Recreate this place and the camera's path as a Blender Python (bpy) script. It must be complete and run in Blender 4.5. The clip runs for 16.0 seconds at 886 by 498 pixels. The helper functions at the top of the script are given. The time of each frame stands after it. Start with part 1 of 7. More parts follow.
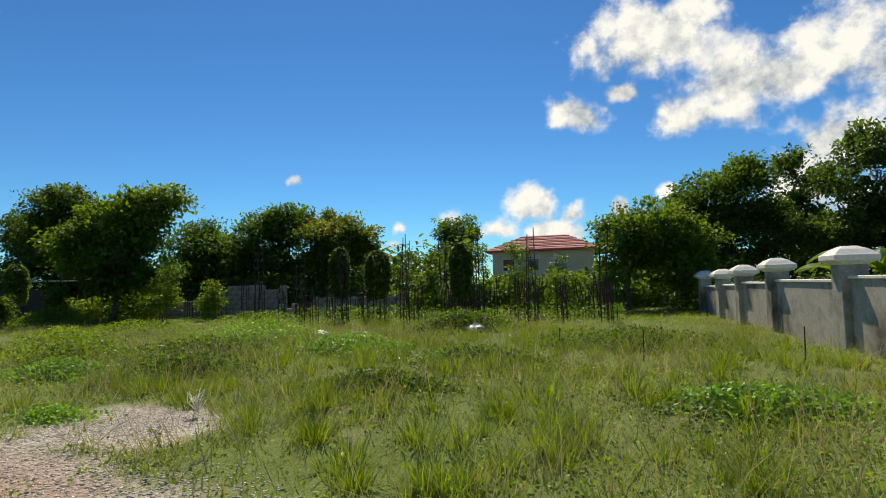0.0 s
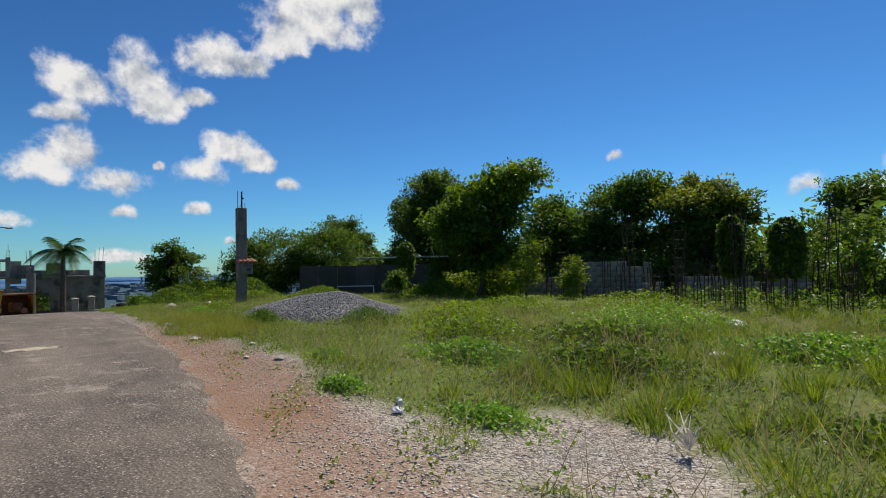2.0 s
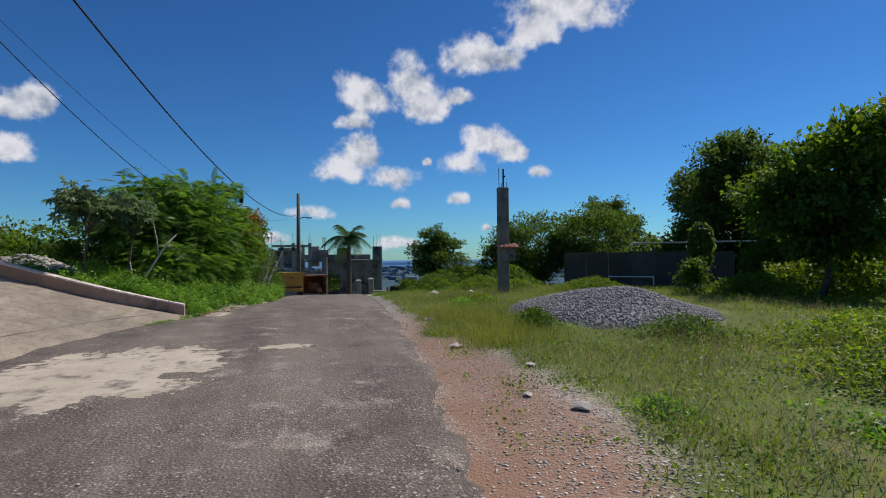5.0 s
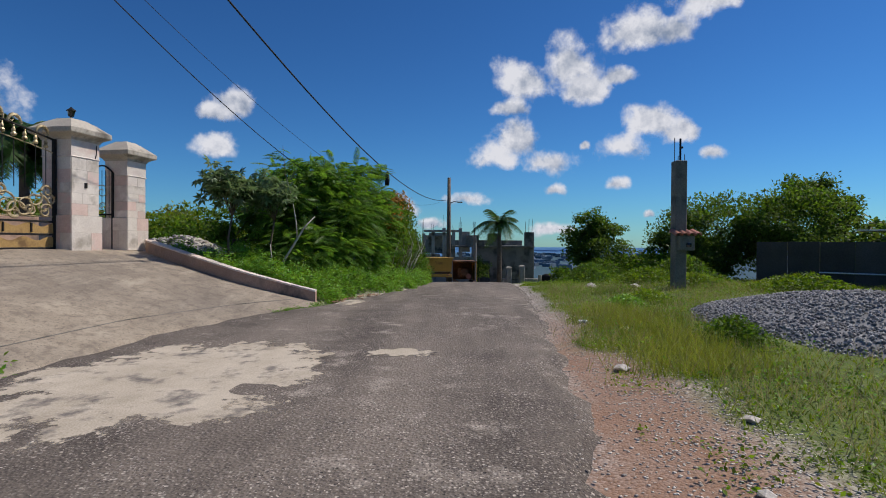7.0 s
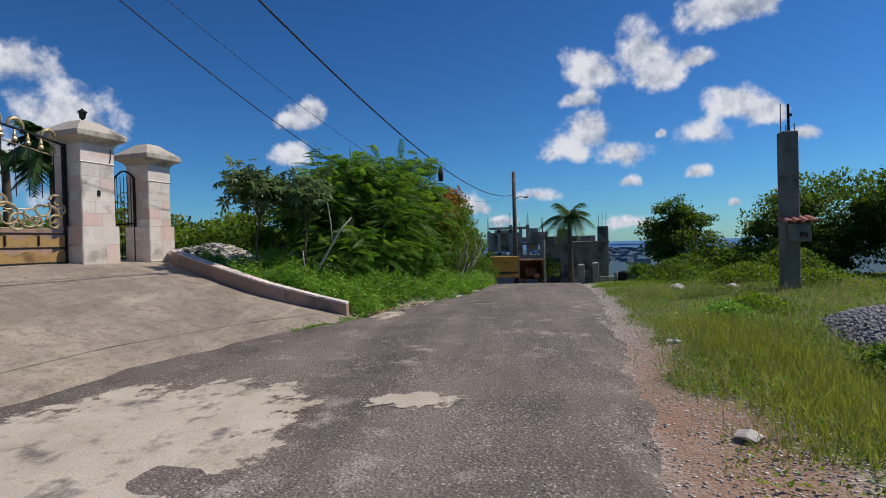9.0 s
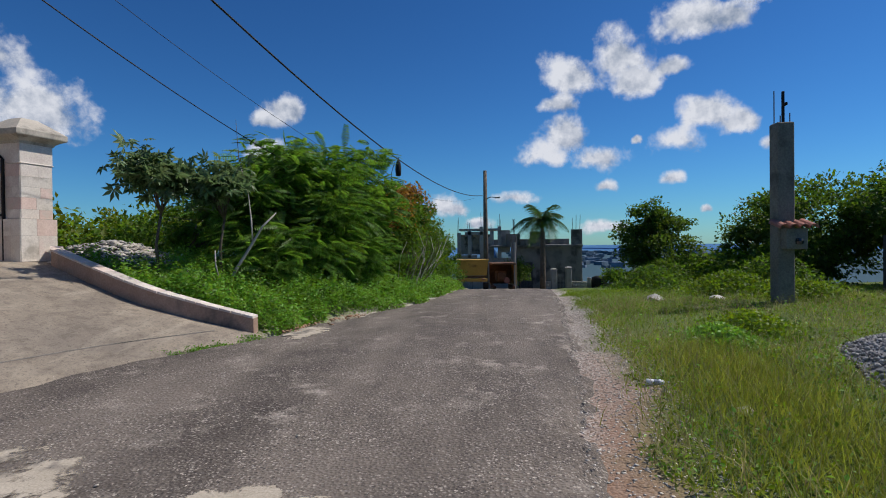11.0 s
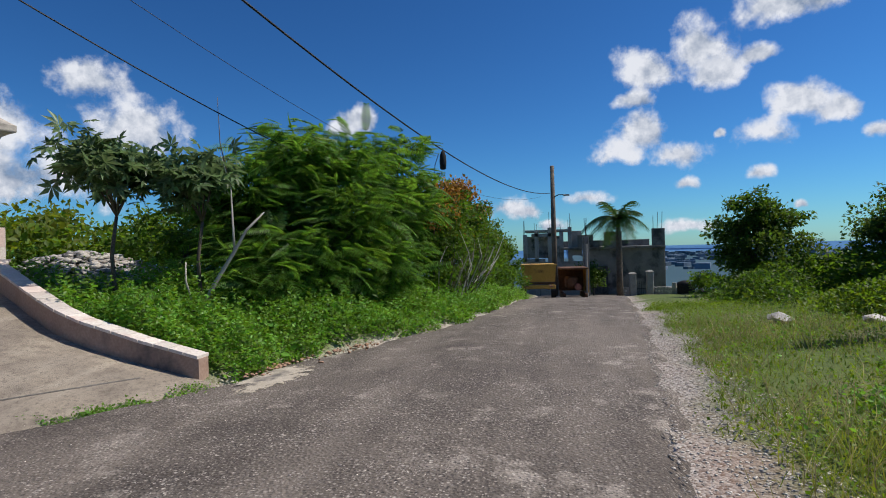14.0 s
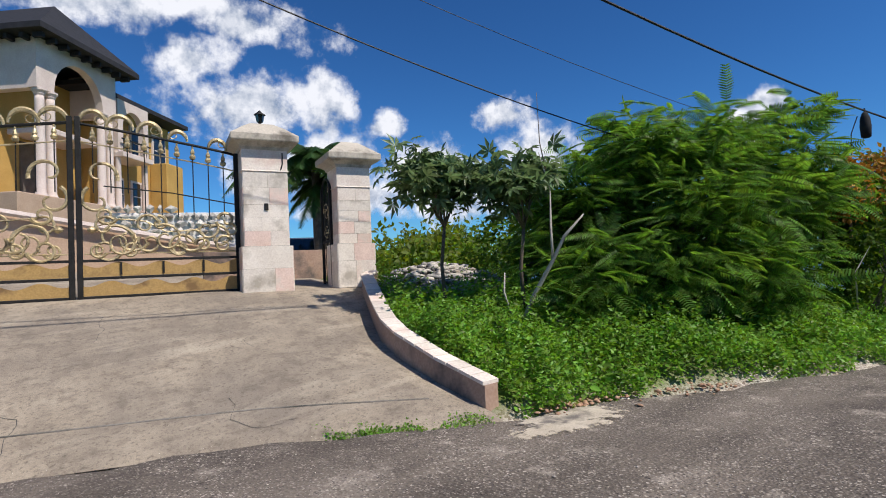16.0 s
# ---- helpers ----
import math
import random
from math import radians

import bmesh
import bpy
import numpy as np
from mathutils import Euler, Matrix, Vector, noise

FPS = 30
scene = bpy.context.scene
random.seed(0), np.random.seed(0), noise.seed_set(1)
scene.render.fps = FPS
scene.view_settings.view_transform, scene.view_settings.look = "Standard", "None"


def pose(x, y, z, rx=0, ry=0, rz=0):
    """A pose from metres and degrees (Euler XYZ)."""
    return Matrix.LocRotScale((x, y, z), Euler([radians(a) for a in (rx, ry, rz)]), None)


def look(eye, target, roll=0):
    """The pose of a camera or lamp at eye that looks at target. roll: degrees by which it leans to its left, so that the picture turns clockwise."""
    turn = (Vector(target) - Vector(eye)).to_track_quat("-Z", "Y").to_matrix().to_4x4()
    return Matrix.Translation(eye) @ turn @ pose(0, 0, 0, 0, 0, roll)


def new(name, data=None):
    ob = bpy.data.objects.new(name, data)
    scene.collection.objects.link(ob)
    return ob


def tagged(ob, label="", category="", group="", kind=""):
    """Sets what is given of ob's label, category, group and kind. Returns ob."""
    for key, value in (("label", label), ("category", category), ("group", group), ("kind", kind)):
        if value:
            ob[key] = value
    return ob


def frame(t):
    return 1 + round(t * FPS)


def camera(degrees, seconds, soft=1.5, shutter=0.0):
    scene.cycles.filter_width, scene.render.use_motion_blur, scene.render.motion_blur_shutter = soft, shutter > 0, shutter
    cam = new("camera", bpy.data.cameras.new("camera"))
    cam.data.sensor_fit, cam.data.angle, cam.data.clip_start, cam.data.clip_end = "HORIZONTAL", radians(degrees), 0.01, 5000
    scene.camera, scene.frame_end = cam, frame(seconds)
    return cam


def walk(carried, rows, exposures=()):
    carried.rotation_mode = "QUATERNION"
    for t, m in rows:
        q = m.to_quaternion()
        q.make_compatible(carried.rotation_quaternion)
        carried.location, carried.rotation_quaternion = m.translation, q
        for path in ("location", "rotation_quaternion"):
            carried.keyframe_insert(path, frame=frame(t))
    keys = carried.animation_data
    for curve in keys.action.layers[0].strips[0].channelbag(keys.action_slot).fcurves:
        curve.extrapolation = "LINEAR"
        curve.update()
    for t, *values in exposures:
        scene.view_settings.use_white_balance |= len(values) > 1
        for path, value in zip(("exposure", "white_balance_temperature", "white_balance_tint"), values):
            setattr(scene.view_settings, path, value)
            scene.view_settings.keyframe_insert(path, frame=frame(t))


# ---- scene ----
cam = camera(78.1, 16.0, soft=1.0)
METRES, EYE, TILT, LEAN, TURN = 18.1, 1.5, 0.0, 0.0, 15.0
ROWS = [
    (0.0, 0.0, 0.0, 0.0, 0.1, 3.63, 1.6),
    (0.5, -0.0271, 0.0213, 0.0006, 5.49, 3.27, -0.06),
    (1.0, -0.0563, 0.0453, 0.0013, 14.54, 2.53, -0.47),
    (1.5, -0.0822, 0.0686, 0.002, 22.5, 1.82, 1.39),
    (2.0, -0.1114, 0.0931, 0.0026, 32.94, 1.92, 1.07),
    (2.5, -0.1397, 0.1144, 0.0035, 41.46, 1.92, 1.32),
    (3.0, -0.1685, 0.1359, 0.0041, 48.86, 2.05, 1.01),
    (3.5, -0.1983, 0.153, 0.0049, 52.26, 1.45, 1.51),
    (4.0, -0.2273, 0.1714, 0.0053, 56.38, 1.26, 1.5),
    (6.5, -0.3652, 0.2518, 0.0061, 62.37, -0.15, -1.39),
    (7.0, -0.3919, 0.2668, 0.0057, 74.88, -0.6, -0.33),
    (7.5, -0.4215, 0.28, 0.0069, 86.96, -1.02, -0.15),
    (8.0, -0.4471, 0.2936, 0.0072, 88.88, -1.0, 2.13),
    (8.5, -0.4745, 0.3086, 0.007, 87.5, -0.79, 1.48),
    (9.0, -0.5003, 0.3213, 0.0079, 82.37, -0.67, 1.57),
    (9.5, -0.5264, 0.3382, 0.0075, 80.13, -0.76, 0.72),
    (12.0, -0.6618, 0.3994, 0.0081, 79.89, -0.33, 0.93),
    (12.5, -0.688, 0.4101, 0.0082, 80.01, -0.15, 1.38),
    (13.0, -0.7158, 0.4212, 0.0077, 80.25, -0.04, 1.01),
    (13.5, -0.7429, 0.4296, 0.0086, 82.9, -0.16, 1.49),
    (14.0, -0.7714, 0.4402, 0.0084, 87.54, -0.07, 1.66),
    (14.5, -0.798, 0.4467, 0.0089, 91.84, -0.16, 2.03),
    (15.0, -0.8234, 0.4569, 0.009, 101.1, 0.42, 2.17),
    (15.5, -0.8489, 0.4609, 0.0087, 114.62, 1.27, 1.98),
    (16.0, -0.8724, 0.4675, 0.008, 127.14, 2.11, 2.62),
]
walk(cam, [(t, pose(0, 0, EYE, TILT, LEAN, TURN) @ pose(METRES * x, METRES * y, METRES * z, 90 + pitch, roll, yaw)) for t, x, y, z, yaw, pitch, roll in ROWS],
     exposures=[(0.0, 0.18, 7200, 6), (1.5, 0.04, 6850, 9), (3.0, -0.18, 6300, 12), (8.0, -0.24, 6150, 14), (12.5, -0.25, 6000, 12), (14.5, -0.02, 6100, 12), (16.0, 0.12, 6150, 13)])

# ---- world, sun, exposure ----
SUN_AZ, SUN_EL = 109.0, 54.0
scene.view_settings.exposure = 0.0
world = bpy.data.worlds.new("world")
scene.world = world
world.use_nodes = True


def build_sky():
    nt = world.node_tree
    nt.nodes.clear()
    N, L = nt.nodes.new, nt.links.new
    out, bg = N("ShaderNodeOutputWorld"), N("ShaderNodeBackground")
    sky = N("ShaderNodeTexSky")
    sky.sky_type, sky.sun_disc = "NISHITA", False
    sky.sun_elevation, sky.sun_rotation = radians(SUN_EL), radians(90 - SUN_AZ)
    sky.altitude, sky.air_density, sky.dust_density, sky.ozone_density = 200.0, 1.0, 0.1, 4.0
    # clear sky deepened as the clip's camera shows it
    tint = N("ShaderNodeMix")
    tint.data_type, tint.blend_type = "RGBA", "MULTIPLY"
    tint.inputs["Factor"].default_value = 1.0
    tint.inputs[7].default_value = SKY_TINT
    L(sky.outputs[0], tint.inputs[6])
    deep = N("ShaderNodeGamma")
    deep.inputs["Gamma"].default_value = 1.28
    rich = N("ShaderNodeHueSaturation")
    rich.inputs["Saturation"].default_value = 1.0
    L(tint.outputs[2], rich.inputs["Color"])
    L(rich.outputs[0], deep.inputs["Color"])
    L(deep.outputs[0], bg.inputs["Color"])
    bg.inputs["Strength"].default_value = 0.053
    L(bg.outputs[0], out.inputs[0])


SKY_TINT = (0.54, 0.88, 1.07, 1)
CLOUDS_NORTH = [
    (83.2, 22.6, 6.7, 4.2), (79.8, 24.1, 3.0, 1.8), (91.2, 16.5, 3.3, 2.0), (86.1, 18.1, 1.9, 1.2), (74.6, 17.5, 7.2, 4.4),
    (66.7, 17.8, 4.5, 5.0), (78.1, 15.1, 4.5, 2.4), (68.5, 10.8, 4.5, 4.2), (71.3, 7.1, 2.9, 4.2), (66.8, 5.2, 2.9, 4.2),
    (95.4, 7.7, 2.8, 2.7), (91.4, 6.7, 1.6, 1.4), (99.3, 5.4, 2.6, 1.4), (104.0, 6.6, 1.8, 1.3), (109.5, 5.9, 0.9, 1.1),
    (110.0, 4.1, 1.2, 0.6), (120.1, 10.8, 1.0, 0.8), (87.0, 7.1, 1.1, 1.3), (82.4, 8.3, 1.1, 1.1), (93.7, 5.1, 3.4, 1.2)]
CLOUDS_WEST = [
    (151.6, 24.6, 5.2, 3.4), (147.4, 25.6, 3.6, 2.6), (153.4, 22.0, 2.4, 2.0), (149.2, 23.4, 3.0, 1.8),
    (166.9, 17.7, 2.9, 2.7), (171.3, 16.1, 3.3, 2.3), (165.7, 15.2, 2.4, 1.7), (161.9, 16.3, 1.7, 0.9), (172.9, 13.8, 2.2, 1.0), (160.7, 20.0, 3.7, 1.8),
    (157.0, 19.7, 2.1, 1.5), (171.6, 10.6, 2.4, 2.3), (174.7, 8.7, 2.7, 1.8), (169.2, 8.2, 2.6, 1.7), (159.2, 11.7, 2.5, 1.9), (161.7, 9.5, 2.3, 1.5),
    (156.4, 10.7, 1.9, 1.4), (153.7, 8.6, 1.2, 0.9), (162.3, 6.0, 1.5, 0.8), (168.4, 5.5, 1.3, 0.7), (165.4, 9.9, 0.5, 0.5), (200.3, 13.3, 1.9, 1.6),
    (202.6, 12.3, 1.5, 1.0), (202.2, 9.0, 2.2, 1.4), (177.6, 4.6, 2.3, 0.9), (181.0, 2.0, 1.6, 0.7), (183.8, 3.6, 1.7, 1.0), (168.5, 1.5, 2.3, 0.9),
    (159.2, 3.0, 0.6, 0.5)]
CLOUDS_SOUTH = [
    (-159.0, 13.4, 2.5, 1.4), (-135.4, 15.4, 3.0, 1.9), (-127.4, 10.4, 4.3, 3.6), (-138.4, 11.4, 4.6, 3.3), (-131.4, 7.0, 6.8, 3.0),
    (-174.2, 3.9, 2.9, 1.5), (-104.2, 20.3, 3.9, 3.3), (-108.8, 16.6, 9.5, 3.6), (-117.2, 16.9, 2.9, 3.6), (-101.9, 24.6, 13.3, 3.0),
    (-122.9, 14.9, 2.1, 1.7), (-119.7, 7.8, 6.4, 2.7), (-115.2, 10.7, 8.4, 3.6), (-126.8, 8.7, 3.6, 2.4)]
build_sky()
sun = new("sun", bpy.data.lights.new("sun", "SUN"))
sun.data.energy, sun.data.angle, sun.data.color = 4.6, radians(0.55), (1.0, 0.91, 0.77)
SUN_WAY = Vector((math.cos(radians(SUN_AZ)) * math.cos(radians(SUN_EL)), math.sin(radians(SUN_AZ)) * math.cos(radians(SUN_EL)), math.sin(radians(SUN_EL))))
sun.matrix_world = look((0, 0, 60), Vector((0, 0, 60)) - SUN_WAY)


def cloud_material():
    """Sunlit cumulus: a soft-edged heap broken up by noise, greyer beneath."""
    m = bpy.data.materials.new("cumulus")
    m.use_nodes = True
    nt = m.node_tree
    nt.nodes.clear()
    N, L = nt.nodes.new, nt.links.new

    def calc(op, a, b=None, c=None):
        n = N("ShaderNodeMath")
        n.operation = op
        for i, v in enumerate((a, b, c)):
            if isinstance(v, (int, float)):
                n.inputs[i].default_value = v
            elif v is not None:
                L(v, n.inputs[i])
        return n.outputs[0]

    def billow(shift):
        mp, n = N("ShaderNodeMapping"), N("ShaderNodeTexNoise")
        mp.inputs["Location"].default_value = shift
        mp.inputs["Scale"].default_value = (1 / CLOUD_FAR,) * 3
        L(place.outputs["Position"], mp.inputs["Vector"])
        n.inputs["Scale"].default_value, n.inputs["Detail"].default_value, n.inputs["Roughness"].default_value = 15.0, 9.0, 0.6
        L(mp.outputs[0], n.inputs["Vector"])
        return n.outputs["Fac"]

    place, tc, ln, sep = N("ShaderNodeNewGeometry"), N("ShaderNodeTexCoord"), N("ShaderNodeVectorMath"), N("ShaderNodeSeparateXYZ")
    ln.operation = "LENGTH"
    L(tc.outputs["Object"], ln.inputs[0])
    L(tc.outputs["Object"], sep.inputs[0])
    a, b = billow((0.3, 0.1, 0.7)), billow((0.306, 0.09, 0.672))
    edge = calc("MULTIPLY_ADD", ln.outputs["Value"], -1.15, 1.2)
    # flat underside
    edge = calc("MINIMUM", edge, calc("MULTIPLY_ADD", sep.outputs["Y"], 1.3, 0.95))
    dens = calc("MULTIPLY_ADD", calc("SUBTRACT", a, 0.5), 2.5, edge)
    alpha = N("ShaderNodeMapRange")
    alpha.interpolation_type = "SMOOTHSTEP"
    alpha.inputs["From Min"].default_value, alpha.inputs["From Max"].default_value = 0.1, 0.8
    L(dens, alpha.inputs["Value"])
    shade = calc("MULTIPLY_ADD", calc("SUBTRACT", a, b), 2.8, 0.74)
    shade = calc("MULTIPLY_ADD", sep.outputs["Y"], 0.32, shade)
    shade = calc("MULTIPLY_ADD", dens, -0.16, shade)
    col = N("ShaderNodeValToRGB")
    e = col.color_ramp.elements
    e[0].position, e[0].color, e[1].position, e[1].color = 0.05, (0.30, 0.37, 0.48, 1), 0.85, (0.95, 0.95, 0.95, 1)
    L(shade, col.inputs[0])
    em, tr, mix, out = N("ShaderNodeEmission"), N("ShaderNodeBsdfTransparent"), N("ShaderNodeMixShader"), N("ShaderNodeOutputMaterial")
    L(col.outputs[0], em.inputs["Color"])
    em.inputs["Strength"].default_value = 0.9
    L(alpha.outputs[0], mix.inputs[0])
    L(tr.outputs[0], mix.inputs[1])
    L(em.outputs[0], mix.inputs[2])
    L(mix.outputs[0], out.inputs[0])
    return m


CLOUD_FAR = 3000.0


def build_clouds():
    """Cumulus at the sky's distance: azimuth, elevation, half width and half height in degrees."""
    mat, k = cloud_material(), 1.7
    me = bpy.data.meshes.new("backdrop")
    me.from_pydata([(-k, -k, 0), (k, -k, 0), (k, k, 0), (-k, k, 0)], [], [(0, 1, 2, 3)])
    me.materials.append(mat)
    for i, (az, el, w, h) in enumerate(CLOUDS_NORTH + CLOUDS_WEST + CLOUDS_SOUTH):
        a, e, far = radians(az), radians(el), CLOUD_FAR + 9 * i
        c = Vector((math.cos(e) * math.cos(a), math.cos(e) * math.sin(a), math.sin(e))) * far
        ob = new("backdrop", me)
        ob.matrix_world = look(c, (0, 0, 0)) @ pose(0, 0, 0, 0, 180, 0) @ Matrix.Diagonal((far * radians(w) * 1.14, far * radians(h) * 1.2, 1, 1))
        tagged(ob, "white cumulus cloud with a grey underside in a blue sky", "cloud", "clouds", "structure")


build_clouds()


# ---- materials ----
def surface(name, dark, light, scale=3.0, fine=40.0, rough=0.85, bump=0.3, metal=0.0, third=None, third_scale=0.6, third_edge=(0.52, 0.66), vary=0.0, leafy=0.0, spec=0.4, bump_dist=0.02):
    """Two tones mixed by coarse and fine noise, a third laid over in stains, with fine relief."""
    m = bpy.data.materials.new(name)
    m.use_nodes = True
    nt = m.node_tree
    N, L = nt.nodes.new, nt.links.new
    bsdf = nt.nodes["Principled BSDF"]
    tc = N("ShaderNodeTexCoord")
    a, b = N("ShaderNodeTexNoise"), N("ShaderNodeTexNoise")
    for n, s, d in ((a, scale, 5.0), (b, fine, 4.0)):
        n.inputs["Scale"].default_value, n.inputs["Detail"].default_value = s, d
        L(tc.outputs["Object"], n.inputs["Vector"])
    mixf = N("ShaderNodeMix")
    mixf.inputs["Factor"].default_value = 0.5
    L(a.outputs["Fac"], mixf.inputs[2])
    L(b.outputs["Fac"], mixf.inputs[3])
    fac = N("ShaderNodeMapRange")
    fac.inputs["From Min"].default_value, fac.inputs["From Max"].default_value = 0.36, 0.64
    L(mixf.outputs[0], fac.inputs["Value"])
    col = N("ShaderNodeMix")
    col.data_type = "RGBA"
    col.inputs[6].default_value, col.inputs[7].default_value = (*dark, 1), (*light, 1)
    L(fac.outputs[0], col.inputs["Factor"])
    colour = col.outputs[2]
    if third:
        c = N("ShaderNodeTexNoise")
        c.inputs["Scale"].default_value, c.inputs["Detail"].default_value, c.inputs["Roughness"].default_value = third_scale, 6.0, 0.6
        L(tc.outputs["Object"], c.inputs["Vector"])
        r = N("ShaderNodeMapRange")
        r.inputs["From Min"].default_value, r.inputs["From Max"].default_value = third_edge
        L(c.outputs["Fac"], r.inputs["Value"])
        t = N("ShaderNodeMix")
        t.data_type = "RGBA"
        t.inputs[7].default_value = (*third, 1)
        L(r.outputs[0], t.inputs["Factor"])
        L(colour, t.inputs[6])
        colour = t.outputs[2]
    if vary:
        if leafy:
            rnd = N("ShaderNodeNewGeometry").outputs["Random Per Island"]
        else:
            rnd = N("ShaderNodeObjectInfo").outputs["Random"]
        hsv = N("ShaderNodeHueSaturation")
        v = N("ShaderNodeMapRange")
        v.inputs["To Min"].default_value, v.inputs["To Max"].default_value = 1 - vary, 1 + vary
        L(rnd, v.inputs["Value"])
        L(v.outputs[0], hsv.inputs["Value"])
        if leafy:
            h = N("ShaderNodeMapRange")
            h.inputs["To Min"].default_value, h.inputs["To Max"].default_value = 0.482, 0.512
            L(rnd, h.inputs["Value"])
            L(h.outputs[0], hsv.inputs["Hue"])
        L(colour, hsv.inputs["Color"])
        colour = hsv.outputs[0]
    L(colour, bsdf.inputs["Base Color"])
    bsdf.inputs["Roughness"].default_value, bsdf.inputs["Metallic"].default_value = rough, metal
    bsdf.inputs["Specular IOR Level"].default_value = spec
    if bump:
        bn = N("ShaderNodeBump")
        bn.inputs["Strength"].default_value, bn.inputs["Distance"].default_value = bump, bump_dist
        L(mixf.outputs[0], bn.inputs["Height"])
        L(bn.outputs[0], bsdf.inputs["Normal"])
    if leafy:
        tr, add = N("ShaderNodeBsdfTranslucent"), N("ShaderNodeMixShader")
        br = N("ShaderNodeHueSaturation")
        br.inputs["Saturation"].default_value, br.inputs["Value"].default_value, br.inputs["Hue"].default_value = 1.1, 1.5, 0.488
        L(colour, br.inputs["Color"])
        L(br.outputs[0], tr.inputs["Color"])
        add.inputs[0].default_value = leafy
        L(bsdf.outputs[0], add.inputs[1])
        L(tr.outputs[0], add.inputs[2])
        L(add.outputs[0], nt.nodes["Material Output"].inputs[0])
    return m


def leaf(name, dark, light, rough=0.5, through_light=0.35, vary=0.35):
    return surface(name, dark, light, 0.8, 6.0, rough, 0.0, vary=vary, leafy=through_light, spec=0.35)


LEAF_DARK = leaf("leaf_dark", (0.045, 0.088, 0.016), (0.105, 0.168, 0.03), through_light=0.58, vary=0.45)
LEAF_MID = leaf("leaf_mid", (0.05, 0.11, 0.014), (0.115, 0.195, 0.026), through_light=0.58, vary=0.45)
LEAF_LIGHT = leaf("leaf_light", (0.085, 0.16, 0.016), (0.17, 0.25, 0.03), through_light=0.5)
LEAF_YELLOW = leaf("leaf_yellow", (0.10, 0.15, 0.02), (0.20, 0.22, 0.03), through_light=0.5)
LEAF_FERN = leaf("leaf_fern", (0.06, 0.142, 0.022), (0.165, 0.30, 0.046), through_light=0.5, vary=0.5)
LEAF_CASTOR = leaf("leaf_castor", (0.09, 0.15, 0.06), (0.18, 0.25, 0.11), 0.4, 0.4)
LEAF_GROUND = leaf("leaf_ground", (0.105, 0.24, 0.03), (0.22, 0.39, 0.055), 0.45, 0.42)
LEAF_WEED = leaf("leaf_weed", (0.09, 0.165, 0.016), (0.205, 0.305, 0.032), 0.5, 0.5, 0.4)
LEAF_DRY = leaf("leaf_dry", (0.32, 0.17, 0.035), (0.48, 0.28, 0.06), 0.8, 0.25)
LEAF_PALM = leaf("leaf_palm", (0.03, 0.075, 0.016), (0.06, 0.12, 0.03), 0.4)
GRASS = leaf("grass_blade", (0.175, 0.212, 0.03), (0.315, 0.35, 0.065), 0.6, 0.4)
GRASS_LUSH = leaf("grass_lush", (0.13, 0.20, 0.02), (0.24, 0.325, 0.038), 0.55, 0.4)
GRASS_DRY = leaf("grass_dry", (0.24, 0.22, 0.09), (0.42, 0.37, 0.17), 0.8, 0.3)
BARK = surface("bark", (0.07, 0.055, 0.04), (0.17, 0.14, 0.11), 6, 50, 0.95, 0.8)
BARK_PALE = surface("bark_pale", (0.32, 0.29, 0.25), (0.48, 0.45, 0.4), 5, 50, 0.9, 0.4)
CONCRETE = surface("concrete", (0.27, 0.26, 0.24), (0.42, 0.40, 0.36), 1.2, 25, 0.9, 0.35, third=(0.15, 0.14, 0.12), third_scale=0.8)
CONCRETE_OLD = surface("concrete_old", (0.15, 0.138, 0.12), (0.27, 0.25, 0.218), 1.5, 30, 0.95, 0.4, third=(0.07, 0.068, 0.06), third_scale=1.2)
BLOCK = surface("cement_block", (0.22, 0.215, 0.20), (0.38, 0.365, 0.34), 2.5, 50, 0.95, 0.6, third=(0.08, 0.08, 0.07), third_scale=1.6, vary=0.2)
WALL_PAINT = surface("wall_paint", (0.31, 0.29, 0.255), (0.46, 0.435, 0.385), 1.0, 18, 0.9, 0.2, third=(0.11, 0.10, 0.085), third_scale=1.1, third_edge=(0.47, 0.68))
CAP_PAINT = surface("cap_paint", (0.62, 0.60, 0.56), (0.80, 0.78, 0.74), 2.0, 25, 0.85, 0.2)
PATCH = surface("patch_concrete", (0.40, 0.34, 0.255), (0.60, 0.525, 0.415), 2.5, 55, 0.92, 0.7, third=(0.17, 0.15, 0.13), third_scale=3.2, third_edge=(0.54, 0.68))
STONE_PINK = surface("coral_stone", (0.60, 0.52, 0.45), (0.80, 0.73, 0.64), 2.5, 35, 0.8, 0.25, third=(0.55, 0.36, 0.29), third_scale=1.4, third_edge=(0.5, 0.75), vary=0.17)
STONE_CREAM = surface("cream_stone", (0.64, 0.57, 0.49), (0.82, 0.76, 0.67), 2.5, 35, 0.8, 0.25, vary=0.08, third=(0.45, 0.40, 0.33), third_scale=2.0)
STONE_ROSE = surface("rose_stone", (0.60, 0.44, 0.37), (0.76, 0.60, 0.52), 3.0, 35, 0.8, 0.25, vary=0.10, third=(0.62, 0.55, 0.47), third_scale=2.2)
# distance haze is painted into the houses as a dim blue tone
TOWN = surface("haze_tint_town", (0.05, 0.09, 0.13), (0.15, 0.20, 0.25), 0.02, 0.1, 0.9, 0.0, vary=0.3, leafy=0.01)
STONE_CAP = surface("cap_stone", (0.40, 0.36, 0.29), (0.58, 0.52, 0.43), 2.0, 30, 0.9, 0.3, third=(0.17, 0.15, 0.12), third_scale=1.5)
